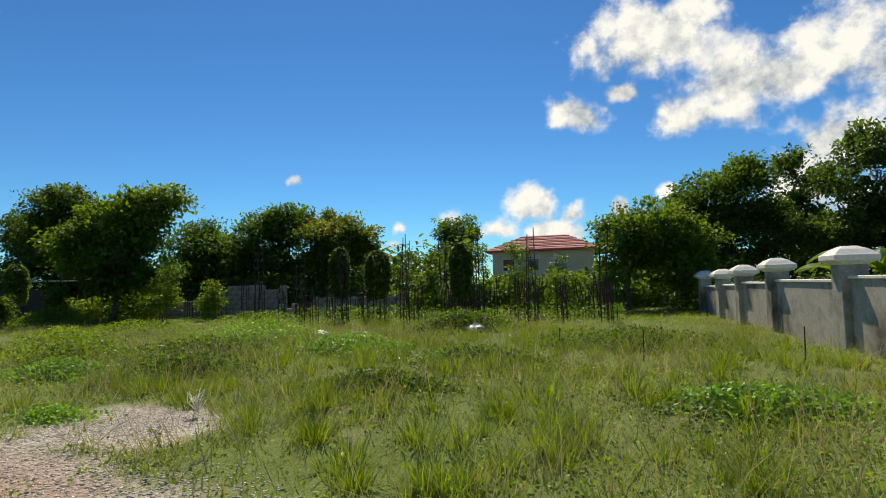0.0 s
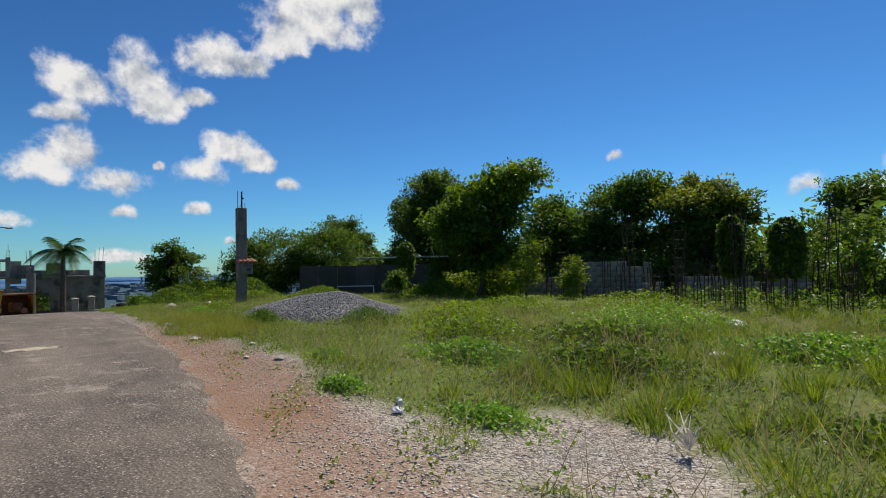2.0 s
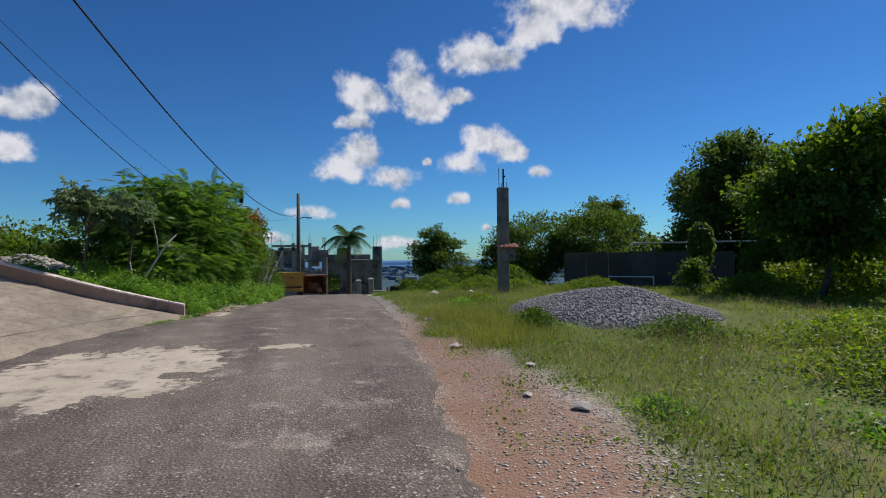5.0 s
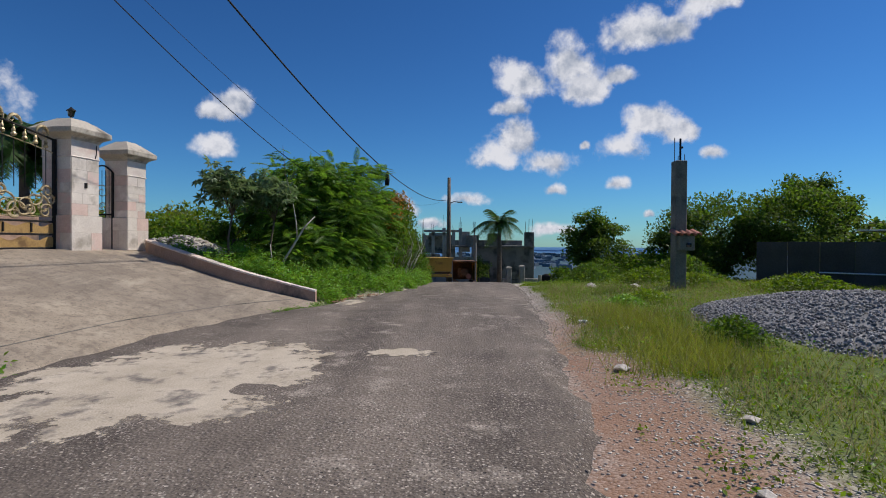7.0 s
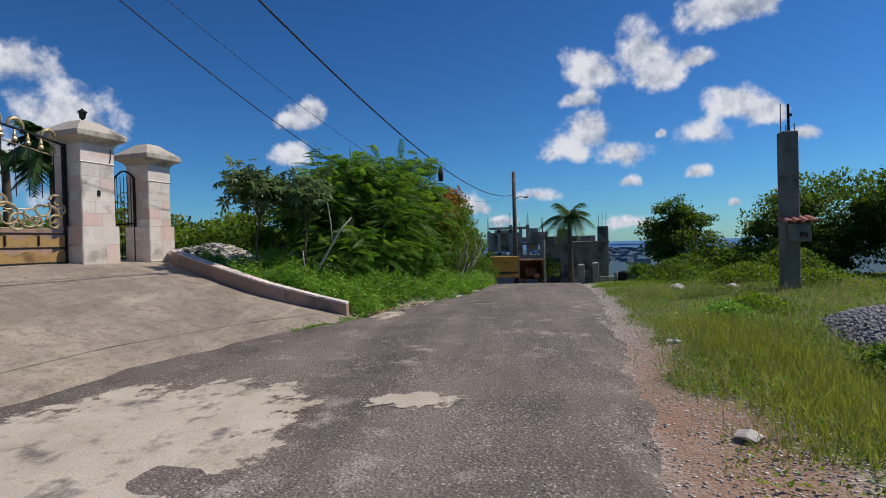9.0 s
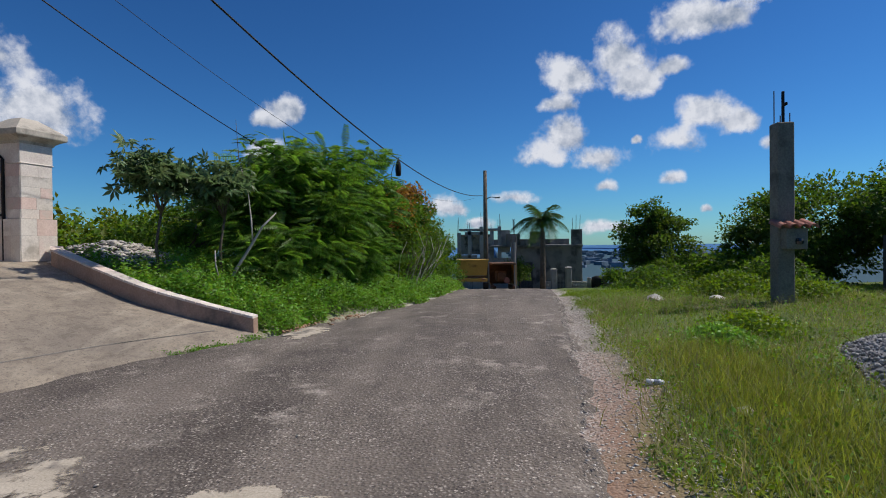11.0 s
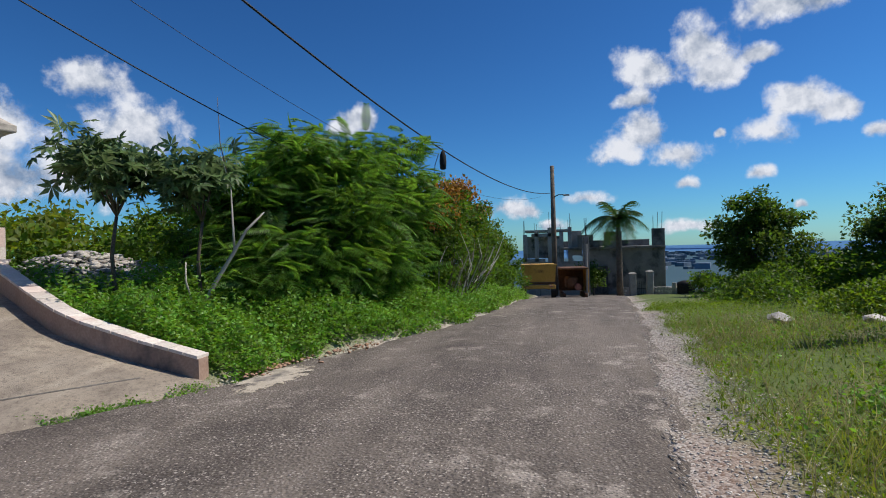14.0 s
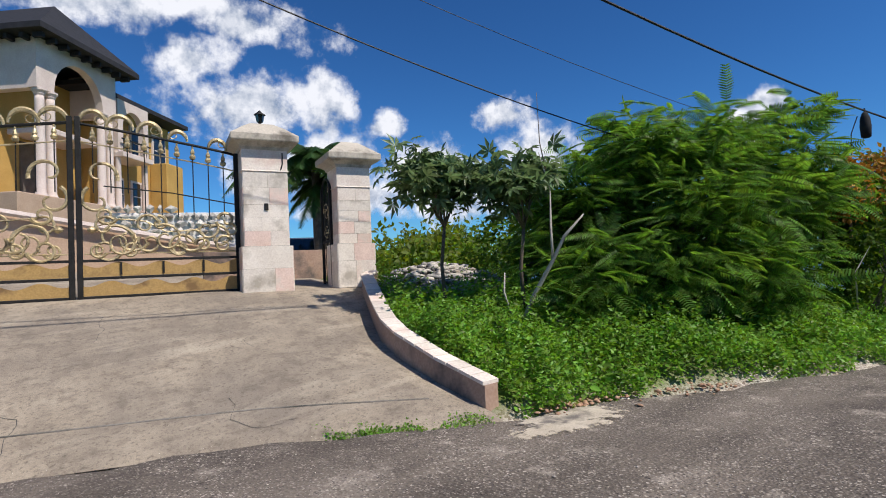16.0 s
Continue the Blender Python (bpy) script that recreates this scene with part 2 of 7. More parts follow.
KERB_SIDE = surface("kerb_side", (0.34, 0.22, 0.16), (0.48, 0.34, 0.26), 2.0, 30, 0.9, 0.3, third=(0.12, 0.10, 0.09), third_scale=1.0)
IRON = surface("black_iron", (0.012, 0.012, 0.012), (0.03, 0.028, 0.026), 8, 60, 0.7, 0.1, spec=0.2)
GOLD = surface("gilded_iron", (0.38, 0.29, 0.14), (0.66, 0.54, 0.32), 5, 40, 0.45, 0.15, metal=0.35, third=(0.06, 0.045, 0.03), third_scale=6, third_edge=(0.5, 0.7))
GATE_PANEL = surface("gate_panel_ochre", (0.34, 0.21, 0.07), (0.50, 0.33, 0.12), 2, 40, 0.7, 0.15, third=(0.2, 0.12, 0.05), third_scale=2)
RUST = surface("rusty_steel", (0.09, 0.045, 0.025), (0.2, 0.10, 0.05), 6, 60, 0.9, 0.3)
REBAR = surface("rebar", (0.035, 0.025, 0.02), (0.08, 0.05, 0.035), 10, 60, 0.9, 0.2)
STONE_PALE = surface("pale_stone", (0.42, 0.38, 0.33), (0.68, 0.64, 0.58), 6, 60, 0.9, 0.4, vary=0.3, third=(0.3, 0.24, 0.18), third_scale=3)
GRAVEL = surface("gravel_stone", (0.16, 0.16, 0.165), (0.30, 0.295, 0.29), 9, 70, 0.9, 0.3, vary=0.45, leafy=0.0)
ROOF_RED = surface("roof_red", (0.32, 0.06, 0.055), (0.44, 0.11, 0.095), 3, 30, 0.8, 0.2, vary=0.2)
ROOF_DARK = surface("roof_dark", (0.012, 0.013, 0.017), (0.03, 0.03, 0.036), 4, 40, 0.85, 0.3)
TILE_CLAY = surface("clay_tile", (0.28, 0.11, 0.075), (0.44, 0.2, 0.14), 5, 40, 0.8, 0.3)
WALL_CREAM = surface("cream_render", (0.52, 0.48, 0.38), (0.64, 0.60, 0.49), 1.2, 20, 0.9, 0.15)
WALL_OCHRE = surface("ochre_render", (0.42, 0.25, 0.06), (0.54, 0.34, 0.10), 1.2, 20, 0.85, 0.15)
COLUMN_PINK = surface("column_pink", (0.58, 0.47, 0.41), (0.72, 0.62, 0.55), 1.5, 25, 0.75, 0.1)
BROWN_WALL = surface("brown_render", (0.42, 0.29, 0.20), (0.54, 0.39, 0.28), 1.5, 25, 0.9, 0.3)
CABLE = surface("cable_black", (0.01, 0.01, 0.012), (0.02, 0.02, 0.02), 5, 20, 0.6, 0)
YELLOW = surface("worn_yellow_paint", (0.46, 0.27, 0.05), (0.62, 0.38, 0.09), 2, 30, 0.6, 0.15, third=(0.16, 0.08, 0.03), third_scale=2.2)
RUBBER = surface("rubber", (0.012, 0.012, 0.012), (0.03, 0.03, 0.03), 8, 60, 0.9, 0.2)
WHITE_PAINT = surface("white_car_paint", (0.70, 0.71, 0.72), (0.78, 0.79, 0.80), 1, 20, 0.25, 0, spec=0.6)
CAR_DARK = surface("dark_car_paint", (0.01, 0.012, 0.018), (0.02, 0.022, 0.03), 1, 20, 0.25, 0, spec=0.6)
PLASTIC = surface("white_plastic", (0.72, 0.73, 0.74), (0.82, 0.83, 0.84), 6, 50, 0.5, 0.3)
PLASTIC_BLUE = surface("grey_blue_label", (0.20, 0.24, 0.30), (0.30, 0.35, 0.42), 6, 50, 0.5, 0.1)
# near-black tone for cracks and for the painted shade of a doorway
DARK_GAP = surface("dark_gap", (0.02, 0.02, 0.022), (0.09, 0.085, 0.08), 8, 50, 0.95, 0.5, vary=0.4)
RUBBLE = surface("rubble_stone", (0.11, 0.105, 0.10), (0.34, 0.32, 0.30), 8, 50, 0.95, 0.5, vary=0.5, leafy=0.01)
DIRT_RED = surface("red_earth", (0.30, 0.17, 0.10), (0.46, 0.29, 0.19), 1.5, 30, 0.95, 0.5)
# darker than bare sheet: the wall's shaded look is put into this tone
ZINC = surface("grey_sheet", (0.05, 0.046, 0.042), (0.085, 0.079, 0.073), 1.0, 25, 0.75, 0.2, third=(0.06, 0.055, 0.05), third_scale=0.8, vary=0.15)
WOOD_POLE = surface("weathered_wood", (0.10, 0.075, 0.055), (0.2, 0.16, 0.12), 3, 60, 0.95, 0.5)


def glass(name, tint):
    m = bpy.data.materials.new(name)
    m.use_nodes = True
    b = m.node_tree.nodes["Principled BSDF"]
    b.inputs["Base Color"].default_value, b.inputs["Roughness"].default_value, b.inputs["Specular IOR Level"].default_value = (*tint, 1), 0.06, 0.8
    return m


GLASS_DARK = glass("dark_glass", (0.012, 0.016, 0.02))


def asphalt():
    """Worn asphalt: pale chips of two sizes in a dark binder, dusty tracks along the lane and worn smears."""
    m = surface("asphalt", (0.072, 0.058, 0.047), (0.17, 0.141, 0.114), 1.6, 60, 0.9, 0.7)
    nt = m.node_tree
    N, L = nt.nodes.new, nt.links.new
    bsdf = nt.nodes["Principled BSDF"]
    colour = bsdf.inputs["Base Color"].links[0].from_socket
    tc = N("ShaderNodeTexCoord")

    def spread(value, lo, hi, to0=0.0, to1=1.0):
        r = N("ShaderNodeMapRange")
        r.inputs["From Min"].default_value, r.inputs["From Max"].default_value = lo, hi
        r.inputs["To Min"].default_value, r.inputs["To Max"].default_value = to0, to1
        L(value, r.inputs["Value"])
        return r.outputs[0]

    def times(u, v):
        n = N("ShaderNodeMath")
        n.operation = "MULTIPLY"
        L(u, n.inputs[0])
        L(v, n.inputs[1])
        return n.outputs[0]

    def over(under, tone, amount):
        mx = N("ShaderNodeMix")
        mx.data_type = "RGBA"
        L(amount, mx.inputs["Factor"])
        L(under, mx.inputs[6])
        mx.inputs[7].default_value = (*tone, 1)
        return mx.outputs[2]

    def cloudy(scale, detail, stretch=None):
        n = N("ShaderNodeTexNoise")
        n.inputs["Scale"].default_value, n.inputs["Detail"].default_value, n.inputs["Roughness"].default_value = scale, detail, 0.6
        if stretch:
            mp = N("ShaderNodeMapping")
            mp.inputs["Rotation"].default_value, mp.inputs["Scale"].default_value = (0, 0, 0.2), stretch
            L(tc.outputs["Object"], mp.inputs["Vector"])
            L(mp.outputs[0], n.inputs["Vector"])
        else:
            L(tc.outputs["Object"], n.inputs["Vector"])
        return n.outputs["Fac"]

    # wheel tracks drawn out along the lane, and smears of dust
    colour = over(colour, (0.25, 0.209, 0.168), spread(cloudy(1.0, 5.0, (0.14, 0.9, 1.0)), 0.44, 0.66, 0.0, 0.65))
    colour = over(colour, (0.36, 0.31, 0.255), times(spread(cloudy(2.2, 8.0), 0.55, 0.66), spread(cloudy(0.35, 3.0), 0.44, 0.58)))
    worn = spread(cloudy(1.1, 5.0), 0.36, 0.62, 0.3, 1.0)
    height = None
    for scale, pick in ((34.0, 0.76), (62.0, 0.62)):
        vor, chips = N("ShaderNodeTexVoronoi"), N("ShaderNodeSeparateColor")
        vor.inputs["Scale"].default_value = scale
        L(tc.outputs["Object"], vor.inputs["Vector"])
        L(vor.outputs["Color"], chips.inputs[0])
        lit = times(spread(chips.outputs[0], pick, 0.97), spread(vor.outputs["Distance"], 0.52, 0.34))
        colour = over(colour, (0.56, 0.495, 0.415), times(lit, worn))
        dark = times(spread(chips.outputs[1], 0.55, 1.0), spread(vor.outputs["Distance"], 0.5, 0.3))
        colour = over(colour, (0.03, 0.026, 0.025), times(dark, worn))
        height = height or vor.outputs["Distance"]
    L(colour, bsdf.inputs["Base Color"])
    bump = N("ShaderNodeBump")
    bump.inputs["Strength"].default_value, bump.inputs["Distance"].default_value = 0.9, 0.014
    L(height, bump.inputs["Height"])
    L(bsdf.inputs["Normal"].links[0].from_socket, bump.inputs["Normal"])
    L(bump.outputs[0], bsdf.inputs["Normal"])
    return m


def drive_concrete():
    """Rough cast concrete: gritty tan, grey grime in cloudy sheets, streaks down the slope and fine pitting."""
    m = surface("driveway_concrete", (0.30, 0.248, 0.185), (0.47, 0.398, 0.30), 1.3, 95, 0.92, 1.0)
    nt = m.node_tree
    N, L = nt.nodes.new, nt.links.new
    bsdf = nt.nodes["Principled BSDF"]
    colour = bsdf.inputs["Base Color"].links[0].from_socket
    tc = N("ShaderNodeTexCoord")
    for scale, stretch, lo, hi, most, tone in ((0.5, (1, 1, 1), 0.45, 0.64, 0.72, (0.19, 0.16, 0.13)), (1.0, (2.4, 0.45, 1), 0.52, 0.74, 0.5, (0.20, 0.165, 0.13)),
                                               (5.0, (1, 1, 1), 0.49, 0.64, 0.62, (0.17, 0.14, 0.11)), (1.0, (0.5, 2.6, 1), 0.54, 0.7, 0.45, (0.55, 0.475, 0.365)), (26.0, (1, 1, 1), 0.53, 0.66, 0.75, (0.13, 0.107, 0.084))):
        mp, n, r, mx = N("ShaderNodeMapping"), N("ShaderNodeTexNoise"), N("ShaderNodeMapRange"), N("ShaderNodeMix")
        mp.inputs["Scale"].default_value, mp.inputs["Location"].default_value = stretch, (scale, 3 * scale, 0)
        L(tc.outputs["Object"], mp.inputs["Vector"])
        L(mp.outputs[0], n.inputs["Vector"])
        n.inputs["Scale"].default_value, n.inputs["Detail"].default_value, n.inputs["Roughness"].default_value = scale, 9.0, 0.66
        r.inputs["From Min"].default_value, r.inputs["From Max"].default_value, r.inputs["To Max"].default_value = lo, hi, most
        L(n.outputs["Fac"], r.inputs["Value"])
        mx.data_type = "RGBA"
        L(r.outputs[0], mx.inputs["Factor"])
        L(colour, mx.inputs[6])
        mx.inputs[7].default_value = (*tone, 1)
        colour = mx.outputs[2]
    L(colour, bsdf.inputs["Base Color"])
    return m


def ground_material():
    """Soil under grass, red earth and crushed stone along the road, lowland with painted blue haze and sea far off."""
    m = surface("ground_soil", (0.075, 0.11, 0.02), (0.14, 0.18, 0.035), 1.2, 14, 0.95, 0.5, third=(0.2, 0.17, 0.09), third_scale=0.5, third_edge=(0.55, 0.75))
    nt = m.node_tree
    N, L = nt.nodes.new, nt.links.new
    bsdf = nt.nodes["Principled BSDF"]
    colour = bsdf.inputs["Base Color"].links[0].from_socket
    tc = N("ShaderNodeTexCoord")
    stone = N("ShaderNodeTexVoronoi")
    stone.inputs["Scale"].default_value = 42.0
    L(tc.outputs["Object"], stone.inputs["Vector"])
    pebble = N("ShaderNodeValToRGB")
    e = pebble.color_ramp.elements
    e[0].position, e[0].color, e[1].position, e[1].color = 0.0, (0.15, 0.115, 0.09, 1), 1.0, (0.62, 0.57, 0.50, 1)
    sep = N("ShaderNodeSeparateColor")
    L(stone.outputs["Color"], sep.inputs[0])
    L(sep.outputs[0], pebble.inputs[0])
    red, rn = N("ShaderNodeMix"), N("ShaderNodeTexNoise")
    rn.inputs["Scale"].default_value, rn.inputs["Detail"].default_value = 0.55, 5.0
    L(tc.outputs["Object"], rn.inputs["Vector"])
    rr = N("ShaderNodeMapRange")
    rr.inputs["From Min"].default_value, rr.inputs["From Max"].default_value = 0.42, 0.62
    L(rn.outputs["Fac"], rr.inputs["Value"])
    red.data_type = "RGBA"
    red.inputs[7].default_value = (0.29, 0.165, 0.10, 1)
    band, both = N("ShaderNodeAttribute"), N("ShaderNodeMath")
    band.attribute_name = "earth"
    both.operation, both.use_clamp = "MULTIPLY_ADD", True
    L(rr.outputs[0], both.inputs[0])
    both.inputs[1].default_value = 0.22
    L(band.outputs["Fac"], both.inputs[2])
    L(both.outputs[0], red.inputs["Factor"])
    L(pebble.outputs[0], red.inputs[6])
    # far: distance haze painted as a dark blue tone; sea: its own blue
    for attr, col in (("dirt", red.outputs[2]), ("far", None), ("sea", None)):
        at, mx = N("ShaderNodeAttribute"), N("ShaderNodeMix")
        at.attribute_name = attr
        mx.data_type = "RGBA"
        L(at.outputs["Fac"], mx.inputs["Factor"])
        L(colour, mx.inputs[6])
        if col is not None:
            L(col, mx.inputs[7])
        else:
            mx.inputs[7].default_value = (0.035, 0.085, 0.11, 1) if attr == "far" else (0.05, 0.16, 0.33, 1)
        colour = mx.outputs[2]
    L(colour, bsdf.inputs["Base Color"])
    rough = N("ShaderNodeBump")
    rough.inputs["Strength"].default_value, rough.inputs["Distance"].default_value = 0.7, 0.012
    rough.invert = True
    L(stone.outputs["Distance"], rough.inputs["Height"])
    L(bsdf.inputs["Normal"].links[0].from_socket, rough.inputs["Normal"])
    L(rough.outputs[0], bsdf.inputs["Normal"])
    return m


ASPHALT, GROUND, DRIVE = asphalt(), ground_material(), drive_concrete()


# ---- geometry helpers ----
class Geo:
    """Collects vertices and faces of one mesh."""

    def __init__(self):
        self.v, self.f = [], []

    def add(self, verts, faces):
        k = len(self.v)
        self.v += [tuple(p) for p in verts]
        self.f += [tuple(i + k for i in f) for f in faces]
        return self

    def box(self, c, s, rz=0.0, b=0.0, m=None):
        """A box of size s about c, turned by rz degrees, its edges chamfered by b."""
        hx, hy, hz = s[0] / 2, s[1] / 2, s[2] / 2
        t = m or pose(c[0], c[1], c[2], 0, 0, rz)
        if b <= 0:
            pts = [(x, y, z) for x in (-hx, hx) for y in (-hy, hy) for z in (-hz, hz)]
            faces = [(0, 1, 3, 2), (4, 6, 7, 5), (0, 4, 5, 1), (2, 3, 7, 6), (0, 2, 6, 4), (1, 5, 7, 3)]
            return self.add([t @ Vector(p) for p in pts], faces)
        pts, idx = [], {}
        for sx in (-1, 1):
            for sy in (-1, 1):
                for sz in (-1, 1):
                    for ax in range(3):
                        p = [sx * (hx - b), sy * (hy - b), sz * (hz - b)]
                        p[ax] = (sx, sy, sz)[ax] * (hx, hy, hz)[ax]
                        idx[sx, sy, sz, ax] = len(pts)
                        pts.append(p)
        faces = []
        for ax in range(3):
            u, w = (ax + 1) % 3, (ax + 2) % 3
            for s0 in (-1, 1):
                q = []
                for su, sw in ((-1, -1), (1, -1), (1, 1), (-1, 1)):
                    k = [0, 0, 0]
                    k[ax], k[u], k[w] = s0, su, sw
                    q.append(idx[(*k, ax)])
                faces.append(q if s0 > 0 else q[::-1])
            for su in (-1, 1):
                for sw in (-1, 1):
                    k0, k1 = [0, 0, 0], [0, 0, 0]
                    k0[ax], k1[ax] = -1, 1
                    k0[u] = k1[u] = su
                    k0[w] = k1[w] = sw
                    q = [idx[(*k0, u)], idx[(*k1, u)], idx[(*k1, w)], idx[(*k0, w)]]
                    faces.append(q if su * sw < 0 else q[::-1])
        for sx in (-1, 1):
            for sy in (-1, 1):
                for sz in (-1, 1):
                    q = [idx[sx, sy, sz, a] for a in range(3)]
                    faces.append(q if sx * sy * sz > 0 else q[::-1])
        return self.add([t @ Vector(p) for p in pts], faces)

    def tube(self, pts, r, n=6, ends=True):
        """A round bar along pts; r: one radius or one for each point."""
        pts = [Vector(p) for p in pts]
        rs = [r] * len(pts) if isinstance(r, (int, float)) else list(r)
        rings, up = [], Vector((0.13, 0.21, 0.97))
        for i, p in enumerate(pts):
            d = (pts[min(i + 1, len(pts) - 1)] - pts[max(i - 1, 0)]).normalized()
            a = d.cross(up)
            if a.length < 1e-3:
                a = d.cross(Vector((1, 0, 0)))
            a.normalize()
            b = d.cross(a)
            rings.append([p + rs[i] * (math.cos(2 * math.pi * k / n) * a + math.sin(2 * math.pi * k / n) * b) for k in range(n)])
        verts = [q for ring in rings for q in ring]
        faces = [(i * n + k, i * n + (k + 1) % n, (i + 1) * n + (k + 1) % n, (i + 1) * n + k) for i in range(len(pts) - 1) for k in range(n)]
        if ends:
            faces += [tuple(range(n))[::-1], tuple((len(pts) - 1) * n + k for k in range(n))]
        return self.add(verts, faces)

    def lathe(self, c, profile, n=16):
        """Turns (radius, height) pairs about the upright axis through c."""
        verts = [(c[0] + r * math.cos(2 * math.pi * k / n), c[1] + r * math.sin(2 * math.pi * k / n), c[2] + h) for r, h in profile for k in range(n)]
        faces = [(i * n + k, i * n + (k + 1) % n, (i + 1) * n + (k + 1) % n, (i + 1) * n + k) for i in range(len(profile) - 1) for k in range(n)]
        return self.add(verts, faces + [tuple(range(n))[::-1], tuple((len(profile) - 1) * n + k for k in range(n))])

    def square_lathe(self, c, profile, rz=0.0):
        """Stacks squares of (half width, height) pairs: mouldings, caps, hipped tops."""
        t = pose(c[0], c[1], c[2], 0, 0, rz)
        verts = [t @ Vector((sx * r, sy * r, h)) for r, h in profile for sx, sy in ((-1, -1), (1, -1), (1, 1), (-1, 1))]
        faces = [(i * 4 + k, i * 4 + (k + 1) % 4, i * 4 + 4 + (k + 1) % 4, i * 4 + 4 + k) for i in range(len(profile) - 1) for k in range(4)]
        e = (len(profile) - 1) * 4
        return self.add(verts, faces + [(3, 2, 1, 0), (e, e + 1, e + 2, e + 3)])

    def prism(self, poly, z0, z1, m=None):
        """A flat outline (x, y) drawn up from z0 to z1."""
        n = len(poly)
        t = m or Matrix.Identity(4)
        verts = [t @ Vector((x, y, z)) for z in (z0, z1) for x, y in poly]
        return self.add(verts, [(i, (i + 1) % n, n + (i + 1) % n, n + i) for i in range(n)] + [tuple(range(n))[::-1], tuple(range(n, 2 * n))])

    def mesh(self, name, smooth=False):
        me = bpy.data.meshes.new(name)
        me.from_pydata(self.v, [], self.f)
        if smooth:
            me.shade_smooth()
        return me


def part(name, g, material, parent=None, label="", smooth=False):
    """Links a Geo, or a mesh, as one object under its thing."""
    me = g.mesh(name, smooth) if isinstance(g, Geo) else g
    if not me.materials:
        me.materials.append(material)
    ob = new(name, me)
    if parent:
        ob.parent = parent
    if label:
        ob["label"] = label
    return ob


def thing(name, label, category, at=(0, 0, 0), rz=0.0, group=""):
    ob = new(name)
    ob.matrix_basis = pose(*at, 0, 0, rz)
    ob.empty_display_size = 0.2
    return tagged(ob, label, category, group)


def raw_mesh(name, verts, tris):
    """A mesh from arrays of vertices and triangles."""
    me = bpy.data.meshes.new(name)
    v, t = np.asarray(verts, np.float32), np.asarray(tris, np.int32)
    me.vertices.add(len(v))
    me.vertices.foreach_set("co", v.ravel())
    me.loops.add(t.size)
    me.loops.foreach_set("vertex_index", t.ravel())
    me.polygons.add(len(t))
    me.polygons.foreach_set("loop_start", np.arange(0, t.size, 3, dtype=np.int32))
    me.update(calc_edges=True)
    return me


def turns(n, rng, lean=0.6, face=None):
    """n rotation matrices: x across, y along the leaf, z its face; leaves lean out from the way face."""
    if face is None:
        y = rng.normal(size=(n, 3))
    else:
        y = face + lean * rng.normal(size=(n, 3))
    y /= np.linalg.norm(y, axis=1, keepdims=True) + 1e-9
    up = rng.normal(size=(n, 3)) * 0.6 + np.array([0, 0, 1.0])
    x = np.cross(y, up)
    x /= np.linalg.norm(x, axis=1, keepdims=True) + 1e-9
    z = np.cross(x, y)
    return np.stack([x, y, z], axis=2)


def scatter(name, template, rot, size, at):
    """One mesh of many copies of a small template (verts, tris)."""
    tv, tt = np.asarray(template[0], float), np.asarray(template[1], int)
    n, k = len(at), len(tv)
    size = np.asarray(size, float).reshape(n, -1)
    v = np.einsum("nij,nkj->nki", rot, tv[None] * size[:, None, :]) + np.asarray(at)[:, None, :]
    t = tt[None] + (np.arange(n) * k)[:, None, None]
    return raw_mesh(name, v.reshape(-1, 3), t.reshape(-1, 3))


LEAF_SHAPE = ([(0, 0, 0), (-0.3, 0.45, 0.08), (0, 1, -0.05), (0.3, 0.45, 0.08)], [(0, 3, 2), (0, 2, 1)])
OVAL_LEAF = ([(0, 0, 0), (-0.27, 0.3, 0.06), (-0.2, 0.75, 0.03), (0, 1, -0.1), (0.2, 0.75, 0.03), (0.27, 0.3, 0.06)], [(0, 5, 4), (0, 4, 3), (0, 3, 2), (0, 2, 1)])
BLADE = ([(-0.5, 0, 0), (0.5, 0, 0), (-0.38, 0.55, 0.1), (0.38, 0.55, 0.1), (0, 1, 0.42)], [(0, 1, 3), (0, 3, 2), (2, 3, 4)])


def frond_template(pairs, leaflet, droop=0.25, width=0.035, taper=0.5):
    """A compound leaf: a rib with paired leaflets."""
    v, t = [], []
    for i in range(pairs):
        s = (i + 1) / pairs
        y, z = s, -droop * s * s
        ln = leaflet * (1 - taper * abs(2 * s - 0.9))
        for side in (-1, 1):
            k = len(v)
            tip = (side * ln, y + 0.35 * ln, z - 0.3 * ln)
            v += [(0, y - width, z), (side * ln * 0.55, y - width + 0.2 * ln, z - 0.08 * ln), tip, (side * ln * 0.5, y + width + 0.2 * ln, z - 0.08 * ln), (0, y + width, z)]
            t += [(k, k + 1, k + 3), (k, k + 3, k + 4), (k + 1, k + 2, k + 3)]
    k = len(v)
    v += [(-0.012, 0, 0.004), (0.012, 0, 0.004), (0, 0.55, -droop * 0.3 + 0.004), (0, 1, -droop)]
    t += [(k, k + 1, k + 2), (k, k + 2, k + 3)]
    return v, t


def palmate_template(n=7):
    v, t = [(0, 0, 0)], []
    for i in range(n):
        a = radians(-125 + 250 * i / (n - 1))
        ln = 0.62 * (1 - 0.35 * abs(i / (n - 1) - 0.5) * 2)
        d, s = (math.sin(a), math.cos(a)), (math.cos(a), -math.sin(a))
        k = len(v)
        v += [(d[0] * ln * 0.5 - s[0] * 0.09, 0.4 + d[1] * ln * 0.5 - s[1] * 0.09, 0.02), (d[0] * ln, 0.4 + d[1] * ln, -0.12), (d[0] * ln * 0.5 + s[0] * 0.09, 0.4 + d[1] * ln * 0.5 + s[1] * 0.09, 0.02), (0, 0.4, 0)]
        t += [(k + 3, k + 2, k + 1), (k + 3, k + 1, k)]
    return v, t


